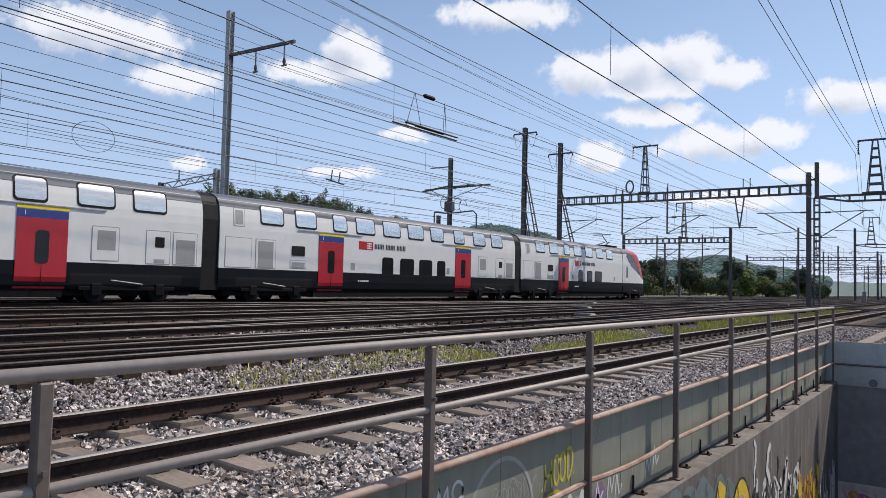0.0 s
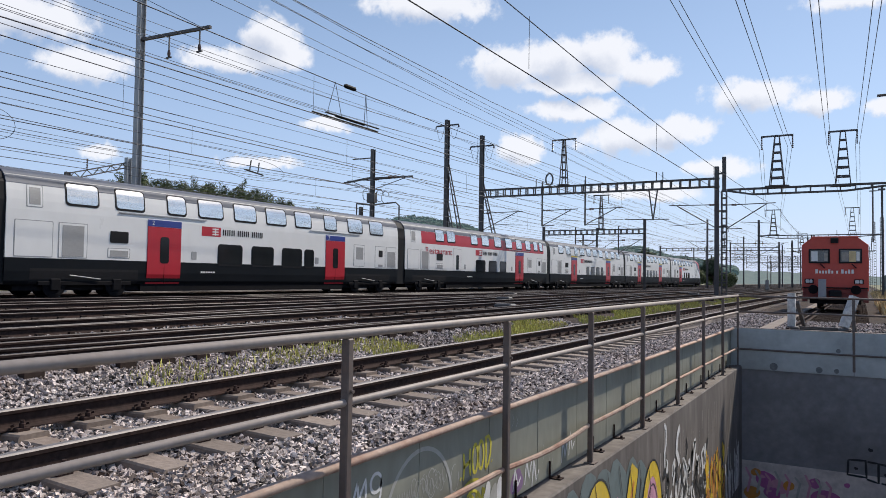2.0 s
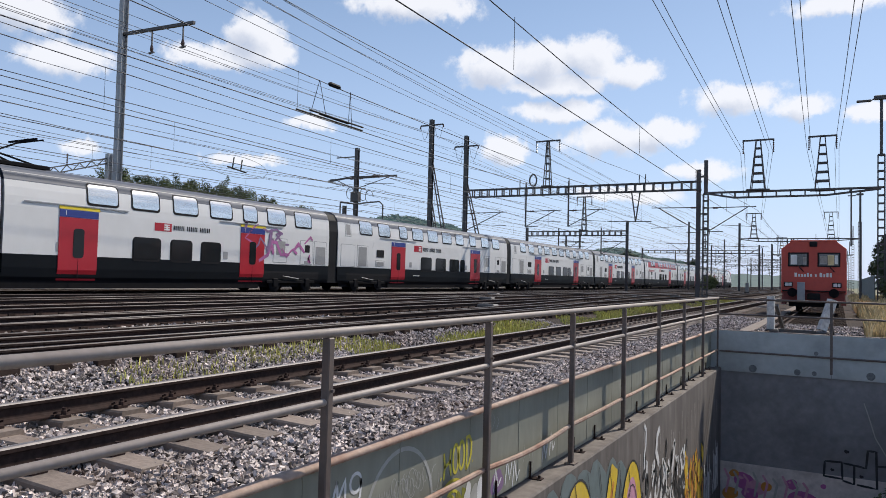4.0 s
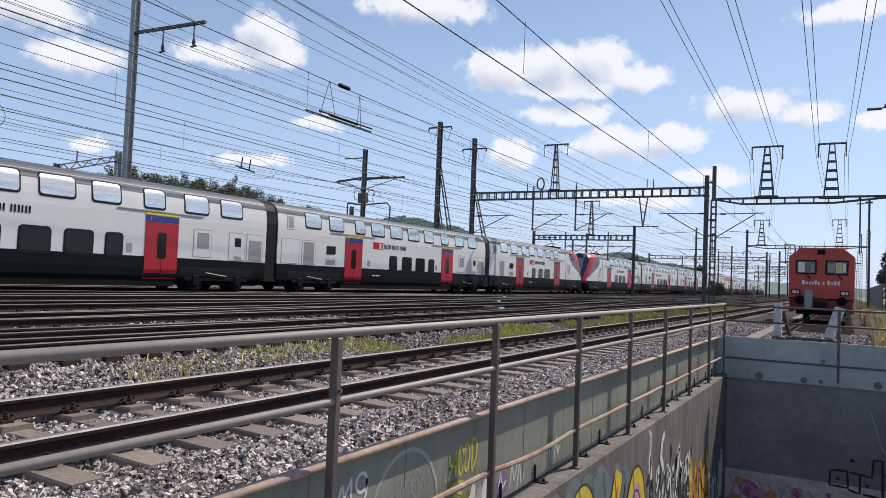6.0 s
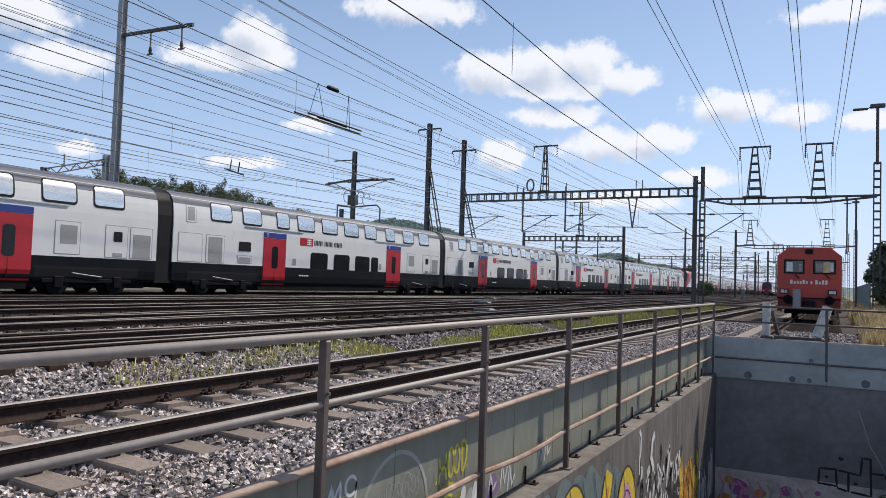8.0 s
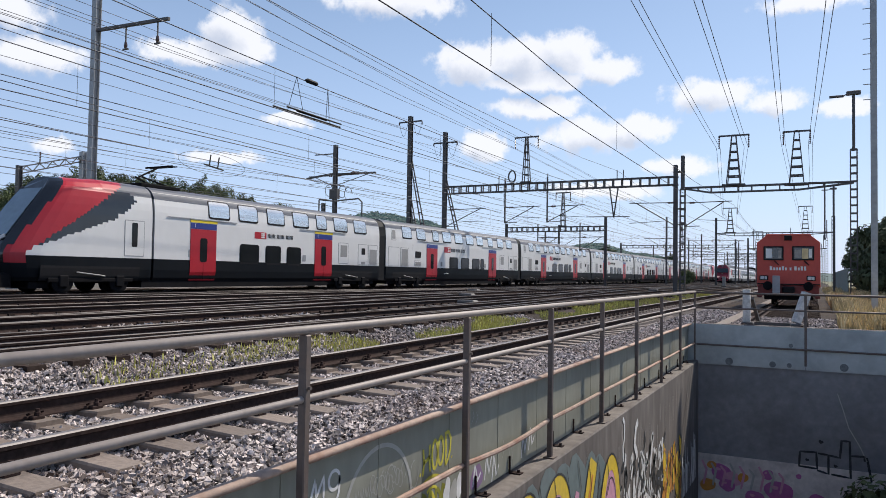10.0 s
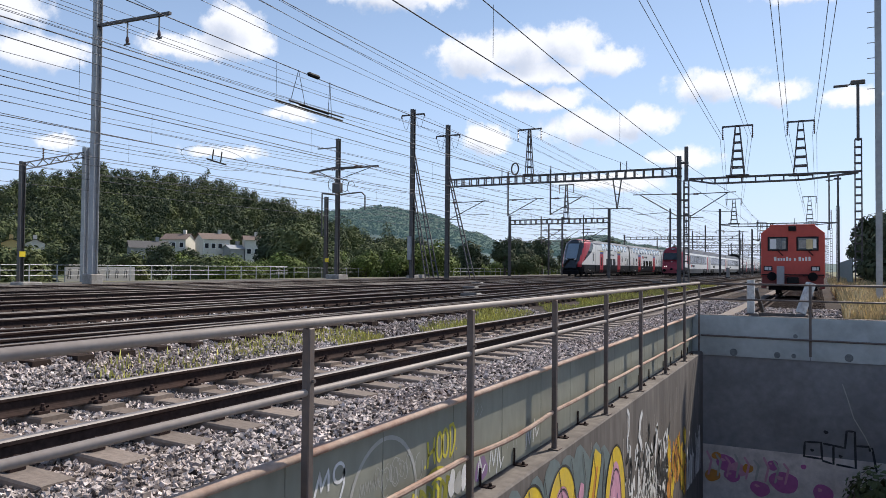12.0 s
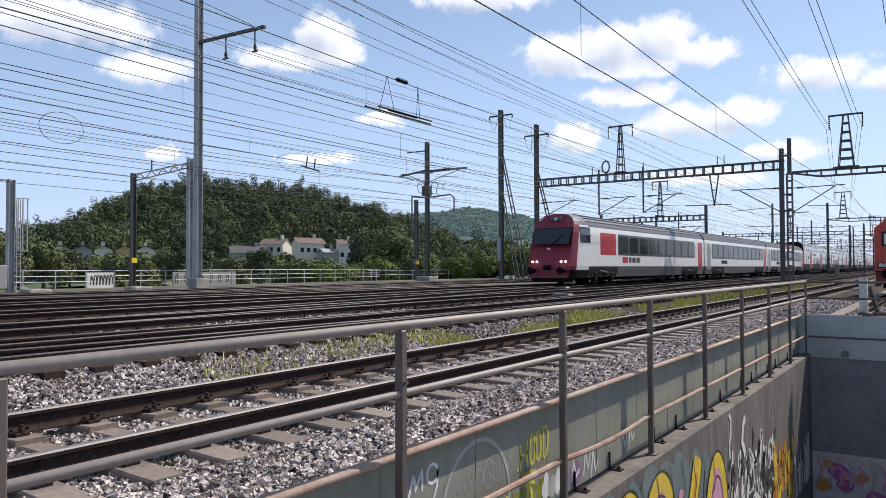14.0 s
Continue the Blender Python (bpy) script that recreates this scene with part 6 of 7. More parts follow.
# ---- the red rail tractor and the buffer stop on the siding ----
def build_siding():
    t = thing("siding_track", "short rusty siding track ending at a buffer stop", "railway track")
    for x in (-1.79, -0.285):
        part("rail", Shape().sweep(RAIL, line_points(x, x, 22.4, 400, -0.1, 6), mats=[0] * 16), [RUST], t)
    s = Shape()
    for i in range(220):
        s.box(-2.35, 0.25, 22.6 + 0.65 * i, 22.85 + 0.65 * i, -0.42, -0.275)
    part("sleeper_bed", s, [WOOD_SLEEPER], t)["kind"] = "stuff"
    single("cable_duct", Shape().box(-2.75, -2.35, 22.0, 60, -0.32, -0.24, 0, 0.02), [SLEEPER], "weathered concrete cable duct beside the siding", "cable duct")
    b = thing("buffer_stop", "white-painted rail buffer stop with leaning posts", "buffer stop")
    part("post", Shape().bar((-1.74, 23.05, -0.1), (-1.74, 23.05, 0.86), 0.19, 0.2), [BUFFERWHITE], b, "white painted upright")
    part("post", Shape().bar((-0.44, 23.05, -0.05), (-0.17, 23.2, 0.80), 0.2, 0.2), [BUFFERWHITE], b, "white painted leaning post")
    for x in (-1.72, -0.42):
        part("foot", Shape().box(x - 0.16, x + 0.18, 22.85, 23.3, -0.3, -0.08, 0, 0.03), [STEEL], b)
        part("brace", Shape().bar((x + 0.12, 23.2, 0.6), (x + 0.25, 24.2, -0.2), 0.09), [STEEL], b)
    part("tie_bar", Shape().bar((-1.7, 23.2, -0.12), (-0.4, 23.25, -0.14), 0.07, 0.09), [STEEL], b)
    part("tie_bar", Shape().bar((-1.6, 23.6, -0.22), (-0.5, 23.6, -0.22), 0.06), [STEEL], b)

    loco = thing("rail_tractor", "faded red rail tractor with twin front windows on the siding", "rail vehicle", at=pose(-1.13, 40.0, -0.1))
    # front at local y = 0; outline of the body in x-z
    ring = [(-1.43, 0.92), (-1.43, 3.1), (-1.0, 3.46), (1.0, 3.46), (1.43, 3.1), (1.43, 0.92), (1.25, 0.72), (-1.25, 0.72)]
    n = len(ring)
    s = Shape().add([(x * k, y, z) for y, k in ((0.0, 0.985), (0.06, 1.0), (5.6, 1.0)) for x, z in ring],
                    [(j * n + i, j * n + (i + 1) % n, (j + 1) * n + (i + 1) % n, (j + 1) * n + i) for j in (0, 1) for i in range(n)] + [tuple(range(n - 1, -1, -1)), tuple(range(2 * n, 3 * n))])
    body = part("body", s, [LOCORED], loco, "faded red cab body with bevelled roof edges")
    part("roof", Shape().box(-1.02, 1.02, -0.04, 5.5, 3.46, 3.53, 0, 0.03), [LOCORED], loco)
    for x0, x1 in ((-1.12, -0.2), (0.18, 1.16)):
        f = part("window", Shape().box(x0, x1, -0.035, 0.02, 2.22, 2.92, 0, 0.02), [BLACK], body, "rubber-framed front window")
        part("pane", Shape().box(x0 + 0.07, x1 - 0.07, -0.05, -0.03, 2.29, 2.85, 0, 0.008), [CABGLASS], f)
    # opaque coloured plates on the panes imitate brightness seen through the cab
    for x0, x1, z0, z1, c in ((-1.0, -0.72, 2.32, 2.8, OFFWHITE), (-0.72, -0.5, 2.3, 2.84, DARKGLASS), (-0.46, -0.3, 2.32, 2.7, CONCRETE), (0.3, 0.6, 2.35, 2.75, CONCRETE), (0.62, 0.9, 2.3, 2.8, DRYMAT), (0.92, 1.06, 2.35, 2.78, OFFWHITE)):
        part("cab_glimpse", Shape().box(x0, x1, -0.056, -0.052, z0, z1), [c], body, "opaque patch painting light seen through the cab's glass")
    for x in (-0.62, 0.72):
        part("wiper", Shape().bar((x, -0.06, 2.2), (x + 0.2, -0.06, 1.98), 0.07, 0.05), [BLACK], body)
    for x in (-1.1, 1.02):
        h = part("headlight", Shape().box(x - 0.2, x + 0.2, -0.09, 0.02, 1.22, 1.46, 0, 0.03), [BLACK], body)
        part("lens", Shape().box(x - 0.15, x + 0.02, -0.1, -0.08, 1.26, 1.42, 0, 0.02).box(x + 0.04, x + 0.15, -0.1, -0.08, 1.26, 1.42, 0, 0.02), [GLASSLAMP], h)
    part("top_lamp", Shape().box(-0.17, 0.17, -0.12, 0.1, 3.2, 3.46, 0, 0.04).box(-0.13, 0.13, -0.14, -0.11, 3.24, 3.40), [BLACK], body)
    part("horn", Shape().bar((0.1, 0.3, 3.5), (0.1, 0.3, 3.85), 0.03, sides=6), [BLACK], body)
    for x in (-1.0, -0.9):
        part("horn", Shape().lathe([(3.5, 0.04), (3.62, 0.03)], "z", 0, 8, (x, 0.4, 0)), [BLACK], body)
    s = Shape()
    x = -0.83
    for w in (0.14, 0.11, 0.1, 0.1, 0.12, 0.1, 0, 0.1, 0, 0.14, 0.1, 0.12, 0.12):
        if w:
            s.box(x, x + w * 0.8, -0.012, 0.004, 1.72, 1.92 if w > 0.11 else 1.86)
        x += w + 0.025 if w else 0.08
    part("lettering_bars", s, [OFFWHITE], body, "pale lettering reduced to bars")
    part("bumper_beam", Shape().box(-1.38, 1.38, -0.1, 0.2, 0.55, 0.98, 0, 0.04), [LOCODARK], loco)
    part("bumper_strip", Shape().box(-1.4, 1.4, -0.12, -0.05, 1.0, 1.06), [BLACK], loco)
    for x in (-0.9, 0.9):
        part("buffer", Shape().lathe([(-0.55, 0.2), (-0.5, 0.22), (-0.44, 0.1), (0.0, 0.12)], "y", 0, 14, (x, 0, 0.95)), [UNDER], loco)
    part("coupler_plate", Shape().box(-0.68, -0.34, -0.65, -0.5, 0.5, 1.45, 0, 0.02), [PALEGREY], loco, "upright grey coupler plate")
    part("coupling", Shape().box(-0.25, 0.3, -0.35, 0.0, 0.62, 0.92, 0, 0.05), [BLACK], loco)
    part("underframe", Shape().box(-1.1, 1.1, 0.3, 5.4, 0.25, 0.75), [UNDER], loco)
    for y in (1.2, 4.2):
        w = Shape()
        for side in (-1, 1):
            w.lathe([(side * 0.66, 0.5), (side * 0.7, 0.47), (side * 0.8, 0.46), (side * 0.8, 0.2)], "x", 0, 18)
        w.lathe([(-0.7, 0.08), (0.7, 0.08)], "x", 0, 8)
        part("wheelset", w, [UNDER], loco, at=pose(0, y, 0.46))
    for y in (0.5,):
        for x in (-1.42, 1.2):
            part("step", Shape().box(x, x + 0.22, 0.1, 0.5, 0.35, 0.6), [LOCODARK], loco)


BUFFERWHITE = surface("chipped_white_paint", (0.62, 0.61, 0.59), 0.7, spread=0.12, grain=20, bump=0.1, dirt=(0.2, 0.19, 0.18), dirt_amount=0.7, dirt_scale=6)
CABGLASS = surface("cab_window_glass", (0.06, 0.065, 0.07), 0.06, spread=0.1, bump=0, spec=0.8)
LOCODARK = surface("grimy_red_bumper", (0.2, 0.03, 0.025), 0.6, spread=0.2, grain=8, dirt=(0.06, 0.03, 0.03), dirt_amount=0.7, dirt_scale=2)
PALEGREY = surface("grey_coupler_paint", (0.3, 0.3, 0.32), 0.6, spread=0.1, bump=0.05)
DRYMAT = surface("straw", (0.60, 0.48, 0.27), 0.9, spread=0.3, grain=3, bump=0.0, per_island=0.35)
build_siding()


# ---- plants ----
LEAF = surface("tree_leaves", (0.095, 0.115, 0.052), 0.75, spec=0.12, spread=0.25, grain=0.6, bump=0, per_island=0.4, dirt=(0.165, 0.178, 0.075), dirt_amount=0.95, dirt_scale=0.12)
LEAF_DARK = surface("dark_tree_leaves", (0.056, 0.072, 0.042), 0.75, spec=0.12, spread=0.25, grain=0.6, bump=0, per_island=0.4, dirt=(0.108, 0.125, 0.06), dirt_amount=0.9, dirt_scale=0.12)
LEAF_LIGHT = surface("light_bush_leaves", (0.115, 0.15, 0.04), 0.7, spec=0.15, spread=0.25, grain=0.8, bump=0, per_island=0.5)
BARK = surface("bark", (0.09, 0.07, 0.055), 0.9, spread=0.3, grain=8, bump=0.5)
WEED = surface("yellow_green_weeds", (0.46, 0.44, 0.12), 0.8, spread=0.25, grain=1.5, bump=0, per_island=0.5, dirt=(0.42, 0.34, 0.13), dirt_amount=0.7, dirt_scale=0.9)


def quads_mesh(name, centres, sizes, normals, material, rng, flat=1.0):
    """Many small leaf-like quads."""
    n = len(centres)
    r = rng.normal(size=(n, 3))
    u = np.cross(normals, r)
    u /= np.linalg.norm(u, axis=1, keepdims=True) + 1e-9
    w = np.cross(normals, u)
    s = sizes[:, None]
    v = np.stack([centres - u * s, centres - w * s * 0.55, centres + u * s, centres + w * s * 0.55], 1).reshape(-1, 3)
    me = bpy.data.meshes.new(name)
    me.vertices.add(len(v))
    me.vertices.foreach_set("co", v.ravel().astype(np.float32))
    me.loops.add(4 * n)
    me.loops.foreach_set("vertex_index", np.arange(4 * n, dtype=np.int32))
    me.polygons.add(n)
    me.polygons.foreach_set("loop_start", np.arange(0, 4 * n, 4, dtype=np.int32))
    me.materials.append(material)
    me.update(calc_edges=True)
    return me


def crown_points(rng, count, lumps, squash=0.85, fill=0.35):
    """Points near the surface of a bunch of balls, with their outward normals."""
    which = rng.choice(len(lumps), count, p=np.array([l[3] ** 2 for l in lumps]) / sum(l[3] ** 2 for l in lumps))
    d = rng.normal(size=(count, 3))
    d /= np.linalg.norm(d, axis=1, keepdims=True)
    L = np.array(lumps)[which]
    r = L[:, 3] * (1 - fill * rng.random(count) ** 1.6) * rng.uniform(0.9, 1.12, count)
    p = L[:, :3] + d * r[:, None] * (1, 1, squash)
    return p, d + rng.normal(size=(count, 3)) * 0.3 + (0, 0, 0.25)


def tree_meshes(seed, height, spread, leaves, leaf, material):
    rng = np.random.default_rng(seed)
    lumps = []
    for i in range(11):
        a, t = rng.uniform(0, 6.28), rng.uniform(0.28, 0.95)
        rad = spread * (0.25 + 0.6 * math.sin(math.pi * min(1, 0.22 + t * 0.72)))
        lumps.append((math.cos(a) * rad * 0.62, math.sin(a) * rad * 0.62, height * t, spread * rng.uniform(0.34, 0.55)))
    lumps.append((0, 0, height * 0.6, spread * 0.6))
    p, nrm = crown_points(rng, leaves, lumps)
    p[:, 2] = np.maximum(p[:, 2], 0.15)
    crown = quads_mesh("crown", p, leaf * rng.uniform(0.6, 1.3, leaves), nrm / np.linalg.norm(nrm, axis=1, keepdims=True), material, rng)
    s = Shape()
    s.lathe([(-0.3, 0.035 * height), (height * 0.3, 0.024 * height), (height * 0.8, 0.006 * height)], "z", 0, 8)
    for x, y, z, r in lumps[:7]:
        s.bar((0, 0, max(0.2, z * 0.45)), (x, y, z), 0.012 * height, sides=5)
    return s.mesh("trunk", [BARK]), crown


def build_hill():
    # the wooded hill: ridge heights by degrees left of the track's line, at 330 m
    ridge = [(-2, 1.0), (20, 1.0), (25, 1.2), (32, 2.0), (37.5, 4.1), (40.5, 5.0), (44.8, 6.05), (48.7, 6.5), (52.5, 6.7), (55.5, 6.1), (58.7, 5.0), (62, 3.2), (64, 2.6), (68, 2.2), (90, 3.0), (120, 3.0)]

    def top(az):
        for (a, e), (b, f) in zip(ridge, ridge[1:]):
            if a <= az <= b:
                t = (az - a) / (b - a)
                return e + (f - e) * t * t * (3 - 2 * t)
        return 3.0

    def level(az, d):
        t = min(1.0, max(0.0, (d - 172) / 150))
        s = t * t * (3 - 2 * t)
        back = max(0.0, 1 - max(0.0, d - 345) / 220)
        return (math.tan(radians(top(az))) * 330 - 8.5) * s * back + 0.6 * math.sin(az * 1.7 + d * 0.06) - 1.5

    v, f = [], []
    azs, ds = [25 + 2.2 * i for i in range(44)], [120, 150, 172, 190, 210, 230, 250, 270, 290, 310, 330, 350, 380, 440, 520]
    for d in ds:
        for az in azs:
            a = radians(az)
            v.append((-math.sin(a) * d, math.cos(a) * d, level(az, d)))
    n = len(azs)
    f = [(j * n + i, j * n + i + 1, (j + 1) * n + i + 1, (j + 1) * n + i) for j in range(len(ds) - 1) for i in range(n - 1)]
    tagged(new("hill", mesh_of("hill", v, f, [HILLGROUND], smooth=True)), "wooded hill behind the railway yard", "hill", kind="structure")
    # the wood on it
    rng = np.random.default_rng(11)
    for name, mat, share, seed in (("forest", LEAF_DARK, 0.55, 1), ("forest", LEAF, 0.45, 2)):
        P, N, S = [], [], []
        count = int(1020 * share)
        for _ in range(count):
            d = 176 + 185 * rng.random() ** 0.85
            az = rng.uniform(29, 108) if rng.random() < 0.10 else rng.uniform(29, 66)
            if az < 36 and d < 250:
                continue
            if 41.5 < az < 53.5 and d < 205:
                continue
            a = radians(az)
            h, w = rng.uniform(7.5, 13.5), rng.uniform(2.6, 4.4)
            if rng.random() < 0.03:
                h *= 1.3
            base = np.array((-math.sin(a) * d, math.cos(a) * d, level(az, d)))
            lumps = [(rng.normal() * w * 0.4, rng.normal() * w * 0.4, h * t, w * rng.uniform(0.45, 0.75) * (1.15 - 0.5 * t)) for t in (0.3, 0.45, 0.6, 0.72, 0.85)]
            k = 520
            p, nr = crown_points(rng, k, lumps, 1.0, 0.3)
            P.append(p + base), N.append(nr), S.append(rng.uniform(0.20, 0.46, k))
        P, N, S = np.concatenate(P), np.concatenate(N), np.concatenate(S)
        N /= np.linalg.norm(N, axis=1, keepdims=True)
        tagged(new(name, quads_mesh(name, P, S, N, mat, rng)), "dense dark-green broadleaf wood on the hillside" if share > 0.5 else "lighter green broadleaf crowns on the hillside", "woodland", kind="stuff")
    # ridges far away, their haze put in as surface emission
    for name, d, pts, mat, label in (("far_ridge", 1500, [(-30, 0.4), (-5, 0.5), (8, 0.9), (12, 1.6), (15.1, 2.35), (18.5, 1.95), (22, 1.5), (25, 2.6), (28.5, 4.0), (32.2, 4.6), (35, 4.2), (40, 3.6), (60, 3.0), (75, 1.5)], FARHILL, "wooded ridge with painted haze in the distance"),):
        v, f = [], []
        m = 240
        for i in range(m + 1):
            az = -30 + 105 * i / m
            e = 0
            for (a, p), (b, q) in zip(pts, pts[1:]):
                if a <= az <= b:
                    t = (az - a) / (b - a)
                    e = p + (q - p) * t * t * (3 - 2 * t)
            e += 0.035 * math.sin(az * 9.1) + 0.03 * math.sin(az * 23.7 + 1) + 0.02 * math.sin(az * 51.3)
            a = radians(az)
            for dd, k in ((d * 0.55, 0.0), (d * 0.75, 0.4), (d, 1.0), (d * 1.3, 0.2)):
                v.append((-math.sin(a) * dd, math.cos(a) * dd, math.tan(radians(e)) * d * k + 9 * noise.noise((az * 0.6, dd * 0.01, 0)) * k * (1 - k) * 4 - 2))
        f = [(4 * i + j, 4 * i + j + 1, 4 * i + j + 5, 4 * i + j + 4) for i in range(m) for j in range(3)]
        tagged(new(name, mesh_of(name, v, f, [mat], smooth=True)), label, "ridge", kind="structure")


HILLGROUND = surface("hill_undergrowth", (0.05, 0.075, 0.03), 0.95, spread=0.5, grain=0.4, bump=0.5)


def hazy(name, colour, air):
    """Distant woodland; a bluish surface emission stands in for haze in the air between."""
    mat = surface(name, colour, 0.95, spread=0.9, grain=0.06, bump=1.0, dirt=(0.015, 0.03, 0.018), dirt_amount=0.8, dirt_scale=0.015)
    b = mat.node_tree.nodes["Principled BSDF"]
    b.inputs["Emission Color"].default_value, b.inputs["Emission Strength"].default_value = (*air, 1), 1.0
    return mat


FARHILL = hazy("far_ridge_wood_haze_glow", (0.03, 0.045, 0.025), (0.045, 0.075, 0.095))
FARLEAF = hazy("far_ridge_crowns_haze_glow", (0.05, 0.075, 0.035), (0.04, 0.068, 0.082))
build_hill()


def build_far_wood():
    rng = np.random.default_rng(31)
    pts = [(8, 0.9), (12, 1.6), (15.1, 2.35), (18.5, 1.95), (22, 1.5), (25, 2.6), (28.5, 4.0), (32.2, 4.6), (35, 4.2), (40, 3.6)]
    P, N, S = [], [], []
    for _ in range(5200):
        az = rng.uniform(8, 40)
        for (a, p), (b, q) in zip(pts, pts[1:]):
            if a <= az <= b:
                t = (az - a) / (b - a)
                e = p + (q - p) * t * t * (3 - 2 * t)
        u = rng.random() ** 0.7
        k = 0.4 + 0.6 * u
        d = 1500 * (0.75 + 0.25 * u)
        ar = radians(az)
        c = np.array((-math.sin(ar) * d, math.cos(ar) * d, math.tan(radians(e)) * 1500 * k + 2))
        m = 14
        dirs = rng.normal(size=(m, 3))
        dirs /= np.linalg.norm(dirs, axis=1, keepdims=True)
        P.append(c + dirs * (6.5, 6.5, 7.5) * rng.uniform(0.6, 1.0, (m, 1)))
        N.append(dirs + (0, 0, 0.3))
        S.append(rng.uniform(2.2, 4.5, m))
    P, N, S = np.concatenate(P), np.concatenate(N), np.concatenate(S)
    N /= np.linalg.norm(N, axis=1, keepdims=True)
    tagged(new("far_forest", quads_mesh("far_forest", P, S, N, FARLEAF, rng)), "distant forest with painted haze on the far ridge", "woodland", kind="stuff")


build_far_wood()


def build_plants():
    kinds = [(tree_meshes(21, 9.0, 4.2, 5200, 0.26, LEAF), "tall leafy green tree beyond the railing"), (tree_meshes(22, 7.0, 3.4, 4200, 0.24, LEAF_DARK), "dark green rounded tree beyond the tracks"),
             (tree_meshes(23, 3.4, 2.6, 3600, 0.17, LEAF_LIGHT), "light green bushy shrub beyond the tracks"), (tree_meshes(24, 3.0, 2.4, 3000, 0.17, LEAF), "low green bush beside the railway yard")]
    rng = random.Random(8)
    spots = []
    for az in np.arange(8.5, 47, 0.75):
        d = rng.uniform(88, 118) if az > 27 else rng.uniform(130, 190)
        spots.append((az, d, 2 if rng.random() < 0.45 else 3, rng.uniform(0.8, 1.35)))
    for az in (9.5, 12, 14.5, 17.2, 19.5, 21, 22.4, 24, 25.4, 26.6, 28, 29.2, 30.4, 31.5, 33):
        spots.append((az, rng.uniform(120, 175), rng.choice((0, 1, 1)), rng.uniform(0.75, 1.15)))
    for az, d, k, s in ((38.6, 118, 0, 1.15), (40.2, 124, 1, 1.25), (36.8, 130, 1, 1.0), (29.5, 105, 1, 0.85), (31.0, 100, 0, 0.75), (33.0, 98, 0, 0.7), (44.5, 112, 3, 1.4), (46.3, 118, 1, 0.75), (48.5, 105, 1, 0.8), (50.4, 115, 3, 1.5),
                        (52.5, 110, 1, 0.8), (54.2, 104, 1, 0.75), (55.5, 112, 0, 0.7), (57.6, 100, 3, 1.6), (58.6, 110, 1, 0.7), (60.0, 108, 2, 1.2), (61.4, 100, 1, 0.75), (63.0, 96, 0, 0.8), (64.5, 100, 1, 1.0), (66.0, 92, 0, 0.95), (67.5, 96, 1, 1.1), (70, 90, 0, 0.9)):
        spots.append((az, d, k, s))
    for az, d, k, s in spots:
        (trunk, crown), label = kinds[k]
        a = radians(az)
        t = thing("tree" if k < 2 else "bush", label, "tree" if k < 2 else "bush", "trees beyond the railing" if k < 2 else "bushes beyond the railing", pose(-math.sin(a) * d, math.cos(a) * d, ground_height(-math.sin(a) * d, 0), 0, 0, rng.uniform(0, 360)) @ Matrix.Scale(s, 4))
        part("trunk", trunk, None, t)
        part("crown", crown, None, t)
    (trunk, crown), label = kinds[3]
    for x, y, s in ((1.75, 19.6, 0.6), (2.9, 20.2, 0.7)):
        t = thing("bush", "green bush growing at the foot of the end wall", "bush", "bushes in the sunken road", pose(x, y, PIT_Z, 0, 0, 70 * x) @ Matrix.Scale(s, 4))
        part("trunk", trunk, None, t)
        part("crown", crown, None, t)
    # the ivy-dark hedge and trees beside the siding
    (trunk, crown), label = kinds[1]
    for x, y, s in ((4.2, 60, 0.8), (4.5, 66, 0.88), (4.1, 55, 0.7), (6.4, 60, 0.95), (5.2, 62, 0.78), (5.0, 70, 0.85), (5.4, 80, 0.95), (6.5, 54, 0.7), (5.6, 92, 1.0), (8.0, 66, 0.95), (6.0, 108, 1.0), (7.5, 48, 0.62), (9.5, 58, 0.85)):
        t = thing("tree", "dense dark ivy-covered tree beside the siding", "tree", "trees beside the siding", pose(x, y, -0.4, 0, 0, 40 * x) @ Matrix.Scale(s, 4))
        part("trunk", trunk, None, t)
        part("crown", crown, None, t)


build_plants()


def blades(name, label, category, rects, material, h0, h1, seed, lean=0.35, zf=ground_height):
    """Grass and weeds: bent slender blades, two quads each."""
    rng = np.random.default_rng(seed)
    V, F = [], []
    for x0, x1, y0, y1, count in rects:
        for _ in range(count):
            x, y = rng.uniform(x0, x1), rng.uniform(y0, y1)
            if noise.noise((x * 0.9, y * 0.35, seed)) < -0.12:
                continue
            h = rng.uniform(h0, h1) * (0.6 + 0.5 * noise.noise((x * 0.6, y * 0.25, 3.1)))
            a = rng.uniform(0, 6.28)
            dx, dy = math.cos(a), math.sin(a)
            l = rng.uniform(0.1, lean) * h
            w = h * rng.uniform(0.025, 0.06) + 0.004
            z = zf(x, y) - 0.02
            o = len(V)
            b = rng.uniform(0, 6.28)
            wx, wy = math.cos(b) * w, math.sin(b) * w
            V += [(x - wx, y - wy, z), (x + wx, y + wy, z), (x + dx * l * 0.4 + wx, y + dy * l * 0.4 + wy, z + h * 0.6), (x + dx * l * 0.4 - wx, y + dy * l * 0.4 - wy, z + h * 0.6), (x + dx * l, y + dy * l, z + h)]
            F += [(o, o + 1, o + 2, o + 3), (o + 3, o + 2, o + 4)]
    tagged(new(name, mesh_of(name, V, F, [material])), label, category, kind="stuff")


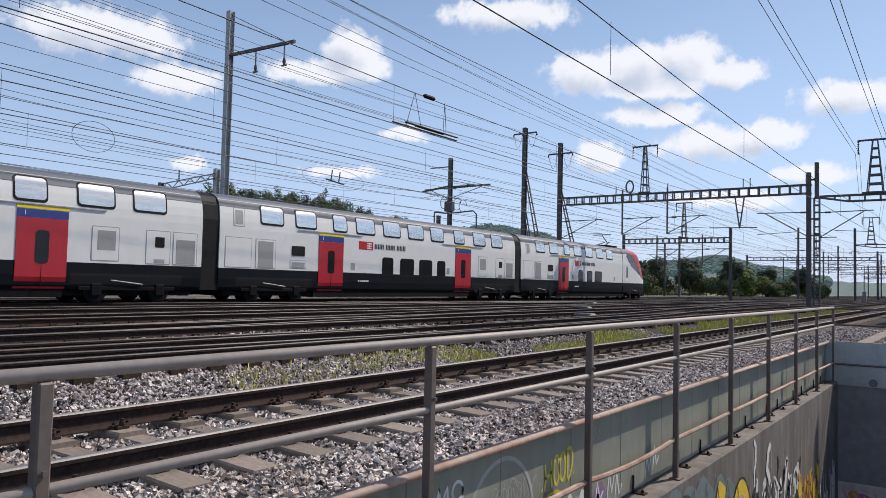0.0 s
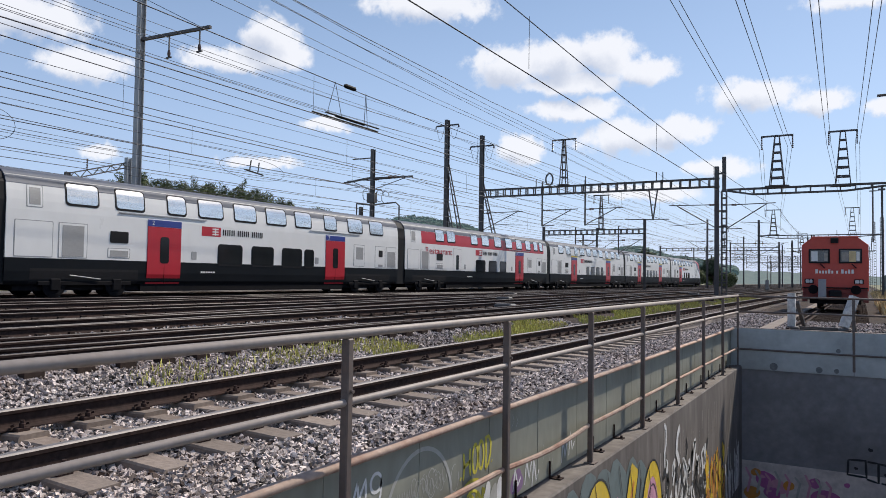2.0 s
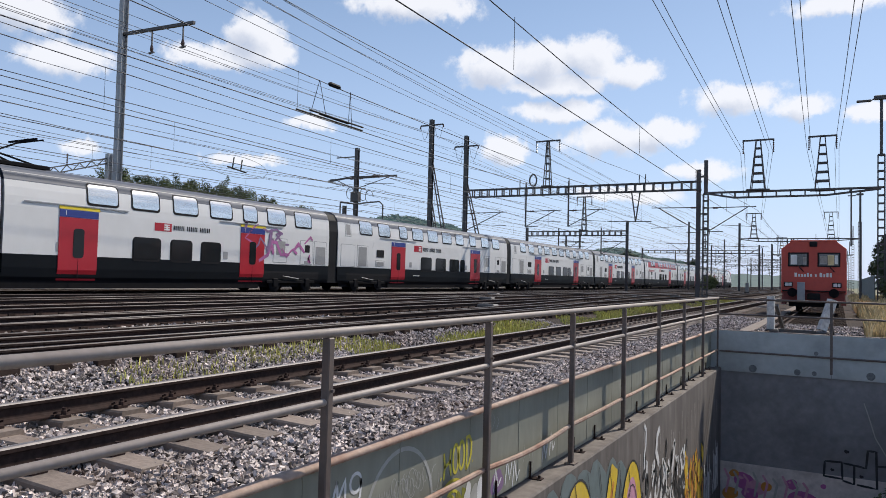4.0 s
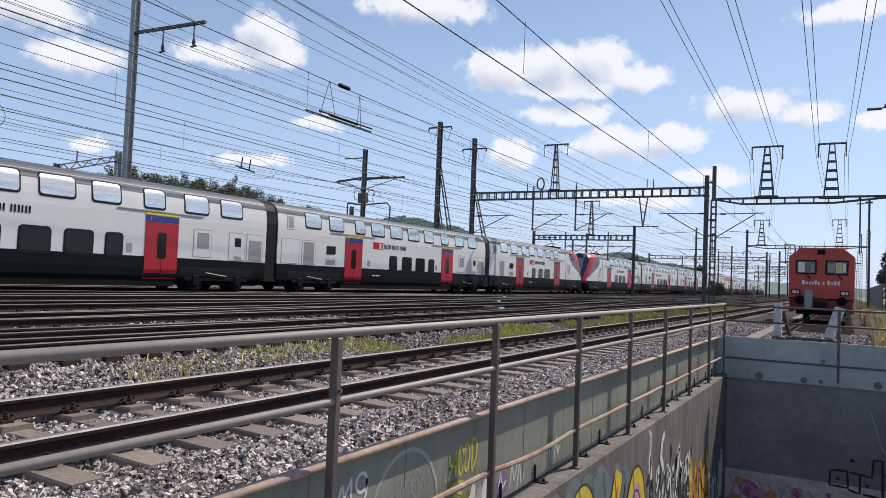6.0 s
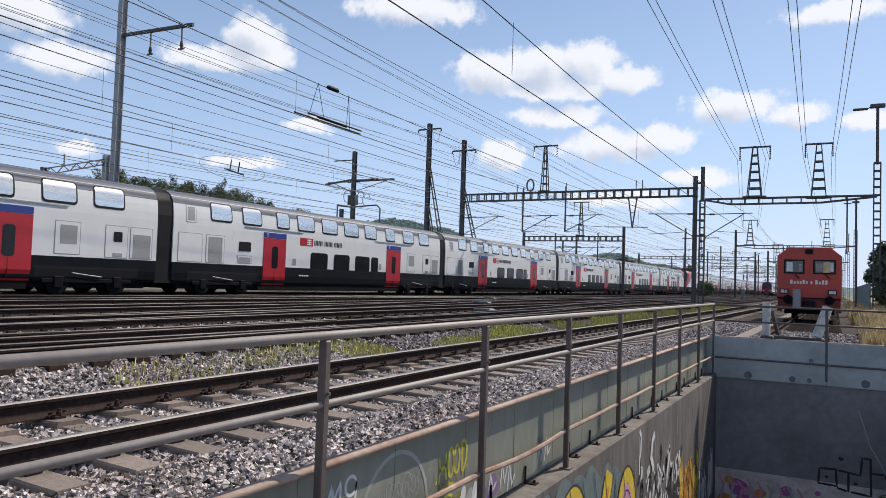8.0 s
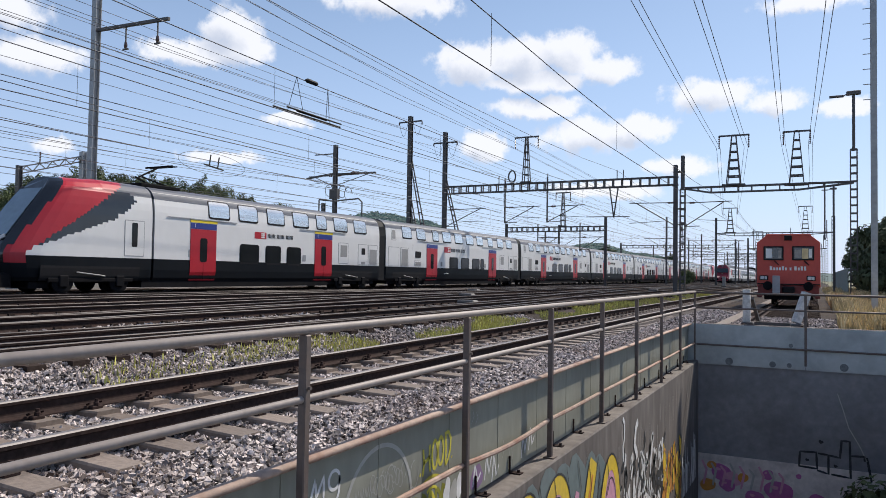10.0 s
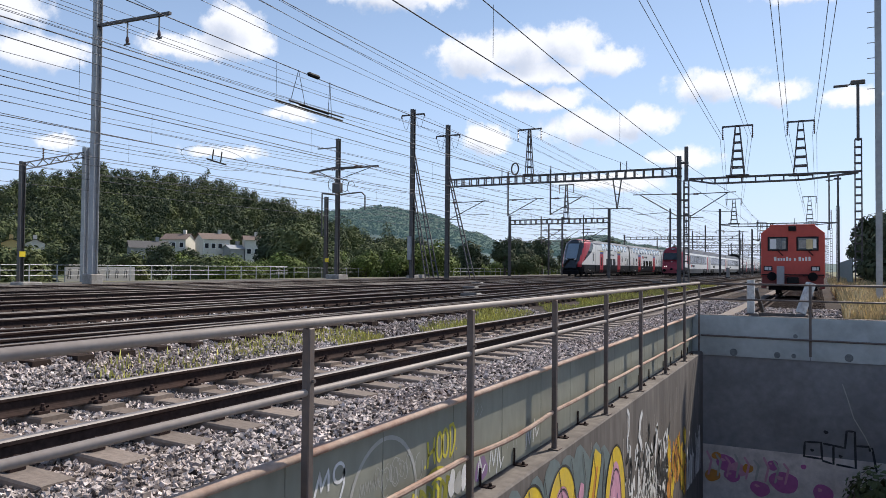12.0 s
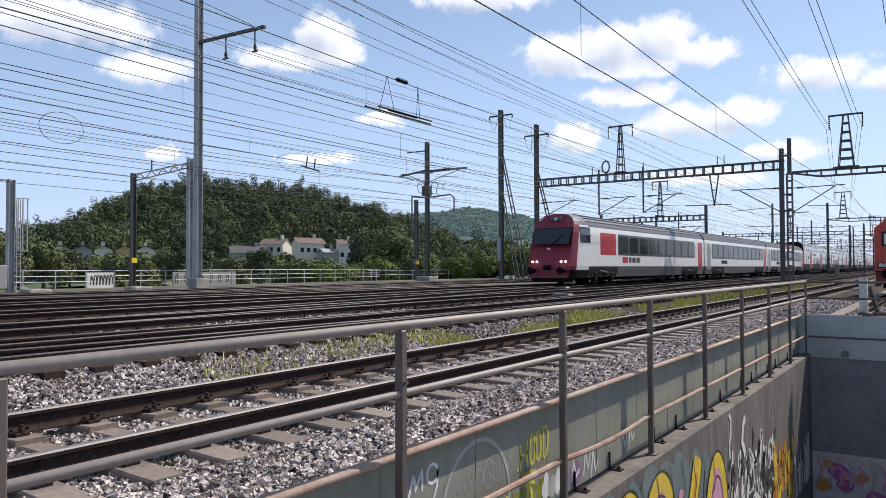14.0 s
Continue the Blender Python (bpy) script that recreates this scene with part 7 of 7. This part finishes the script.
blades("weed_strip", "yellow-green flowering weeds between the tracks", "weeds", [(-8.3, -7.25, 8.5, 14, 3000), (-8.5, -7.15, 14, 32, 14000), (-8.5, -7.2, 32, 66, 12000), (-8.2, -7.4, 6, 9, 350)], WEED, 0.09, 0.27, 4)
blades("dry_grass", "tall straw-coloured dry grass beside the siding", "grass", [(0.7, 3.8, 23.2, 34, 16000), (0.8, 4.6, 34, 60, 20000), (1.0, 5.5, 60, 110, 9000)], DRYMAT, 0.4, 1.05, 6)
blades("verge_weeds", "green creeping weeds on the verge by the fence", "weeds", [(2.0, 3.8, 22.2, 27, 2200)], LEAF_LIGHT, 0.2, 0.5, 7)


# ---- beyond the main lines: railing, signal, houses, mast by the siding ----
def build_far_side():
    r = thing("railing", "long galvanised pipe railing along the edge of the yard", "railing")
    for z in (1.08, 0.72, 0.36):
        part("rail", Shape().bar((-46.6, -30, z), (-46.6, 57, z), 0.055, sides=6), [PALE_STEEL], r)
    for i in range(44):
        part("post", Shape().box(-46.63, -46.57, -29.5 + 2.0 * i - 0.03, -29.5 + 2.0 * i + 0.03, -0.2, 1.1), [PALE_STEEL], r)
    r = thing("railing", "low plain pipe railing beyond the tracks", "railing")
    for z in (0.95, 0.5):
        part("rail", Shape().bar((-48.5, 57.5, z), (-52, 170, z), 0.05, sides=6), [PALE_STEEL], r)
    for i in range(45):
        y = 58 + 2.5 * i
        x = -48.5 - 3.5 * (y - 57.5) / 112.5
        part("post", Shape().box(x - 0.025, x + 0.025, y - 0.025, y + 0.025, -0.2, 0.97), [PALE_STEEL], r)
    single("kerb", Shape().box(-33.6, -33.1, -60, 60, -0.2, 0.12, 0, 0.02), [CONCRETE], "pale concrete edge strip beside the outer track", "kerb")
    # graffiti panels hung behind the railing
    for y0, y1, seed in ((27.0, 29.0, 1), (33.6, 39.5, 2), (18.0, 19.6, 3)):
        p = thing("sprayed_board", "pale board with black sprayed letters behind the railing", "board", "boards behind the railing")
        part("board", Shape().box(-47.4, -47.3, y0, y1, -0.2, 0.95), [OFFWHITE if seed == 1 else GRILLE], p)
        rng = random.Random(seed)
        for k in range(7):
            y = y0 + 0.2 + (y1 - y0 - 0.4) * k / 7
            paint(p, stroke("x", -47.3, [(y, 0.1), (y + 0.1, 0.8), (y + 0.25, rng.uniform(0.1, 0.8)), (y + 0.2, 0.1)], 0.09, 0.004), "black", "letter")
    # signal mast with its ladder cage
    s = thing("signal_mast", "grey signal post with ladder, cage and dark signal head", "railway signal", at=pose(-42.0, 19.6, 0))
    m = Shape()
    h_mast(m, 0, 0, -0.2, 6.1, 0.34)
    part("post", m, [PALE_STEEL], s)
    part("signal_head", Shape().box(-0.1, 0.35, -1.9, -0.75, 2.6, 6.3, 0, 0.1), [BLACK], s, "black signal head")
    part("arm", Shape().bar((0, -1.2, 6.0), (0, 0, 6.05), 0.1), [PALE_STEEL], s)
    c = Shape()
    for y in (0.35, 0.6, 0.85):
        c.bar((0.1, y, 2.2), (0.1, y, 5.1), 0.05)
    for z in (2.2, 3.7, 5.1):
        c.bar((0.1, 0.15, z), (0.1, 0.95, z), 0.05)
    part("cage", c, [PALE_STEEL], s)
    l = Shape()
    for y in (0.2, 0.42):
        l.bar((0.3, y, -0.1), (0.2, y, 5.0), 0.04)
    for i in range(16):
        l.bar((0.29, 0.2, 0.2 + 0.3 * i), (0.29, 0.42, 0.2 + 0.3 * i), 0.03)
    part("ladder", l, [PALE_STEEL], s)
    part("relay_box", Shape().box(-0.2, 0.6, -1.6, -0.4, 0.2, 1.4, 0, 0.03), [GRILLE], s, "pale grey relay box")
    for x, y in ((-33.8, 22.0), (-34.0, 17.0), (-37.5, 66.0), (-41.0, 74.0)):
        single("cable_box", Shape().box(x - 0.5, x + 0.5, y - 0.5, y + 0.5, -0.15, 0.28, 0, 0.05), [CONCRETE], "low pale concrete cable box beside the tracks", "cable box", "cable boxes")

    def house(az, d, z, w, depth, h, roof, wall, turn, label, floors=2, cols=3):
        a = radians(az)
        b = thing("house", label, "house", "houses below the wood", pose(-math.sin(a) * d, math.cos(a) * d, z, 0, 0, az + turn))
        q = h + depth * 0.26 - 0.12
        part("wall", Shape().add([(x, y, z) for x in (-w / 2, w / 2) for y, z in ((-depth / 2, -4), (depth / 2, -4), (depth / 2, h), (0, q), (-depth / 2, h))],
                                 [(4, 3, 2, 1, 0), (5, 6, 7, 8, 9)] + [(k, (k + 1) % 5, 5 + (k + 1) % 5, 5 + k) for k in range(5)]), [wall], b)
        s = Shape().add([(-w / 2 - 0.4, -depth / 2 - 0.4, h - 0.1), (w / 2 + 0.4, -depth / 2 - 0.4, h - 0.1), (w / 2 + 0.4, depth / 2 + 0.4, h - 0.1), (-w / 2 - 0.4, depth / 2 + 0.4, h - 0.1), (-w / 2 - 0.4, 0, h + depth * 0.26), (w / 2 + 0.4, 0, h + depth * 0.26)],
                        [(0, 1, 5, 4), (2, 3, 4, 5)])
        ro = part("roof", s, [roof], b)
        part("chimney", Shape().box(w * 0.2, w * 0.2 + 0.7, -0.3, 0.4, h, h + depth * 0.26 + 0.9), [wall], ro)
        for f in range(floors):
            for c in range(cols):
                x = -w / 2 + w * (c + 0.5) / cols
                zz = 0.9 + 2.7 * f
                if zz + 1.4 > h:
                    continue
                win = part("window", Shape().box(x - 0.55, x + 0.55, -depth / 2 - 0.06, -depth / 2 + 0.02, zz, zz + 1.35), [OFFWHITE], b)
                part("pane", Shape().box(x - 0.45, x + 0.45, -depth / 2 - 0.09, -depth / 2 - 0.05, zz + 0.1, zz + 1.25), [GLASS], win)

    house(49.3, 178, 1.6, 8, 6, 3.4, SLATE, PLASTER_GREY, 8, "low house with a dark flat-pitched roof and grey walls", 1, 3)
    house(47.2, 190, 4.4, 6, 5.5, 3.0, TILE, PLASTER, -25, "pale house with a brown tiled roof", 2, 3)
    house(44.8, 186, 4.2, 6.6, 5.5, 3.3, TILE, PLASTER, 20, "cream two-storey house with brown tiled roof", 2, 4)
    house(43.3, 182, 3.2, 3.6, 3.5, 2.0, PALE_STEEL, PLASTER_GREY, 30, "small shed with a pale metal roof", 1, 1)
    house(42.0, 184, 3.0, 3.6, 4, 4.4, TILE, PLASTER, 10, "narrow white gabled house below the wood", 2, 2)
    for k, az in enumerate((62.0, 60.6, 59.3, 57.9, 56.5)):
        house(az, 170, 0.9, 6.0, 3.5, 4.3, SLATE if k % 2 else TILE, (PLASTER, PLASTER_GREY, PLASTER, OCHRE, PLASTER)[k], 90, "gabled row house with pale rendered wall", 1, 1)
    # noise barrier under the row houses
    b = thing("noise_barrier", "grey-green noise barrier of tall panels", "noise barrier")
    for i in range(16):
        a = radians(55.5 + 0.62 * i)
        part("panel", Shape().box(-0.95, 0.95, -0.08, 0.08, -1.5, 3.4), [BARRIER], b, at=pose(-math.sin(a) * 152, math.cos(a) * 152, 0, 0, 0, degrees_of(a)))


def degrees_of(a):
    return a * 180 / math.pi


TILE = surface("brown_roof_tiles", (0.16, 0.115, 0.095), 0.8, spread=0.25, grain=5, bump=0.3)
SLATE = surface("dark_roof", (0.085, 0.08, 0.08), 0.8, spread=0.2, grain=4, bump=0.2)
PLASTER = surface("pale_render", (0.62, 0.59, 0.52), 0.9, spread=0.08, grain=2, bump=0.05, dirt=(0.45, 0.42, 0.37), dirt_amount=0.5, dirt_scale=0.4)
PLASTER_GREY = surface("grey_render", (0.3, 0.3, 0.29), 0.9, spread=0.1, grain=2, bump=0.05)
OCHRE = surface("ochre_render", (0.52, 0.38, 0.16), 0.9, spread=0.1, grain=2, bump=0.05)
BARRIER = surface("grey_green_barrier", (0.17, 0.2, 0.19), 0.8, spread=0.15, grain=3, bump=0.1)
build_far_side()


def build_right_side():
    m = thing("grey_mast", "smooth grey steel mast standing in dry grass", "mast", at=pose(1.93, 30.0, -0.35))
    s = Shape()
    h_mast(s, 0, 0, 0, 12.6, 0.2)
    part("column", s, [PALE_STEEL], m)
    for i in range(8):
        part("step_iron", Shape().bar((-0.1, -0.05, 8.0 + 0.55 * i), (-0.34, -0.05, 8.0 + 0.55 * i), 0.03, sides=6), [PALE_STEEL], m)
    s = thing("slim_mast", "slim dark mast behind the portal", "mast", at=pose(1.62, 75, -0.3))
    part("column", Shape().bar((0, 0, 0), (0, 0, 10.0), 0.17, sides=8), [STEEL], s)
    single("white_plank", Shape().box(0.72, 1.4, 22.3, 22.5, -0.32, -0.16, 0, 0.02), [BUFFERWHITE], "short white-painted plank lying on the verge", "plank")
    f = thing("panel_fence", "grey panel fence running beside the far siding", "fence")
    for i in range(14):
        part("panel", Shape().box(2.75, 2.83, 76 + 4.0 * i, 79.9 + 4.0 * i, -0.4, 2.3), [BARRIER], f)
    for x, y in ((-3.3, 62.0), (-9.9, 96.0)):
        d = thing("dwarf_signal", "small dark dwarf signal with pale post", "railway signal", "dwarf signals", pose(x, y, -0.1))
        part("post", Shape().box(-0.2, 0.2, -0.1, 0.1, 0, 1.5, 0, 0.03), [CONCRETE], d)
        part("lamps", Shape().box(-0.3, 0.3, -0.2, 0.0, 0.0, 0.35, 0, 0.05), [BLACK], d)
    h = thing("house", "plain grey building behind the hedge", "house", at=pose(12.5, 85, -0.3))
    part("wall", Shape().box(-4, 4, -6, 6, 0, 11), [PLASTER_GREY], h)
    part("roof", Shape().add([(-4.6, -6.6, 10.9), (4.6, -6.6, 10.9), (4.6, 6.6, 10.9), (-4.6, 6.6, 10.9), (0, -6.6, 13.4), (0, 6.6, 13.4)], [(0, 4, 5, 3), (1, 2, 5, 4), (0, 1, 4), (2, 3, 5), (3, 2, 1, 0)]), [SLATE], h)


build_right_side()

# ballast stones near the viewer, thinning out with distance
stones([(-4.45, -3.22, 1, 8, 2350), (-4.45, -3.22, 8, 15, 1800), (-4.45, -3.22, 15, 22, 1100), (-4.75, -4.45, 1, 10, 1900), (-4.75, -4.45, 10, 20, 1000),
        (-6.2, -4.8, 1, 9, 1600), (-6.2, -4.8, 9, 18, 900), (-7.0, -6.3, 1, 9, 1500), (-7.0, -6.3, 9, 20, 900), (-8.5, -7.0, 1, 12, 1300), (-8.5, -7.0, 12, 22, 500)],
       "ballast_stones", "sharp grey and brown ballast stones round the near track", 0.0215, 3)
stones([(-2.35, 0.7, 21.8, 30, 420), (-3.1, -2.75, 21.8, 34, 420), (-4.4, -3.1, 22, 34, 320), (-10.3, -8.9, 3, 14, 330), (-9.0, -8.4, 3, 16, 420), (-12.4, -10.4, 5, 16, 150)], "loose_ballast", "loose grey ballast of the siding and the next track", 0.029, 5)


def motions():
    """The double-deck train leaves along +y; the other comes towards the viewer."""
    times = [0, 1, 2, 3, 4, 5, 6, 7, 8, 9, 10, 11, 12, 13, 14]
    gain = [0.1, 0.45, 0.75, 0.95, 1.0, 1.0, 0.92, 0.78, 0.55, 0.35, 0.2, 0.1, 0, 0, 0]
    for ob, back in TRAIN_OUT:
        walk(ob, [(t, pose(-26.6, 68.4 + 34.72 * t + g + back, 0.2)) for t, g in zip(times, gain)])
    for ob, back in TRAIN_IN:
        walk(ob, [(t, pose(-17.5, 62.0 - 13.2 + 32.6 * (14 - t) + back, 0.2)) for t in times])


motions()
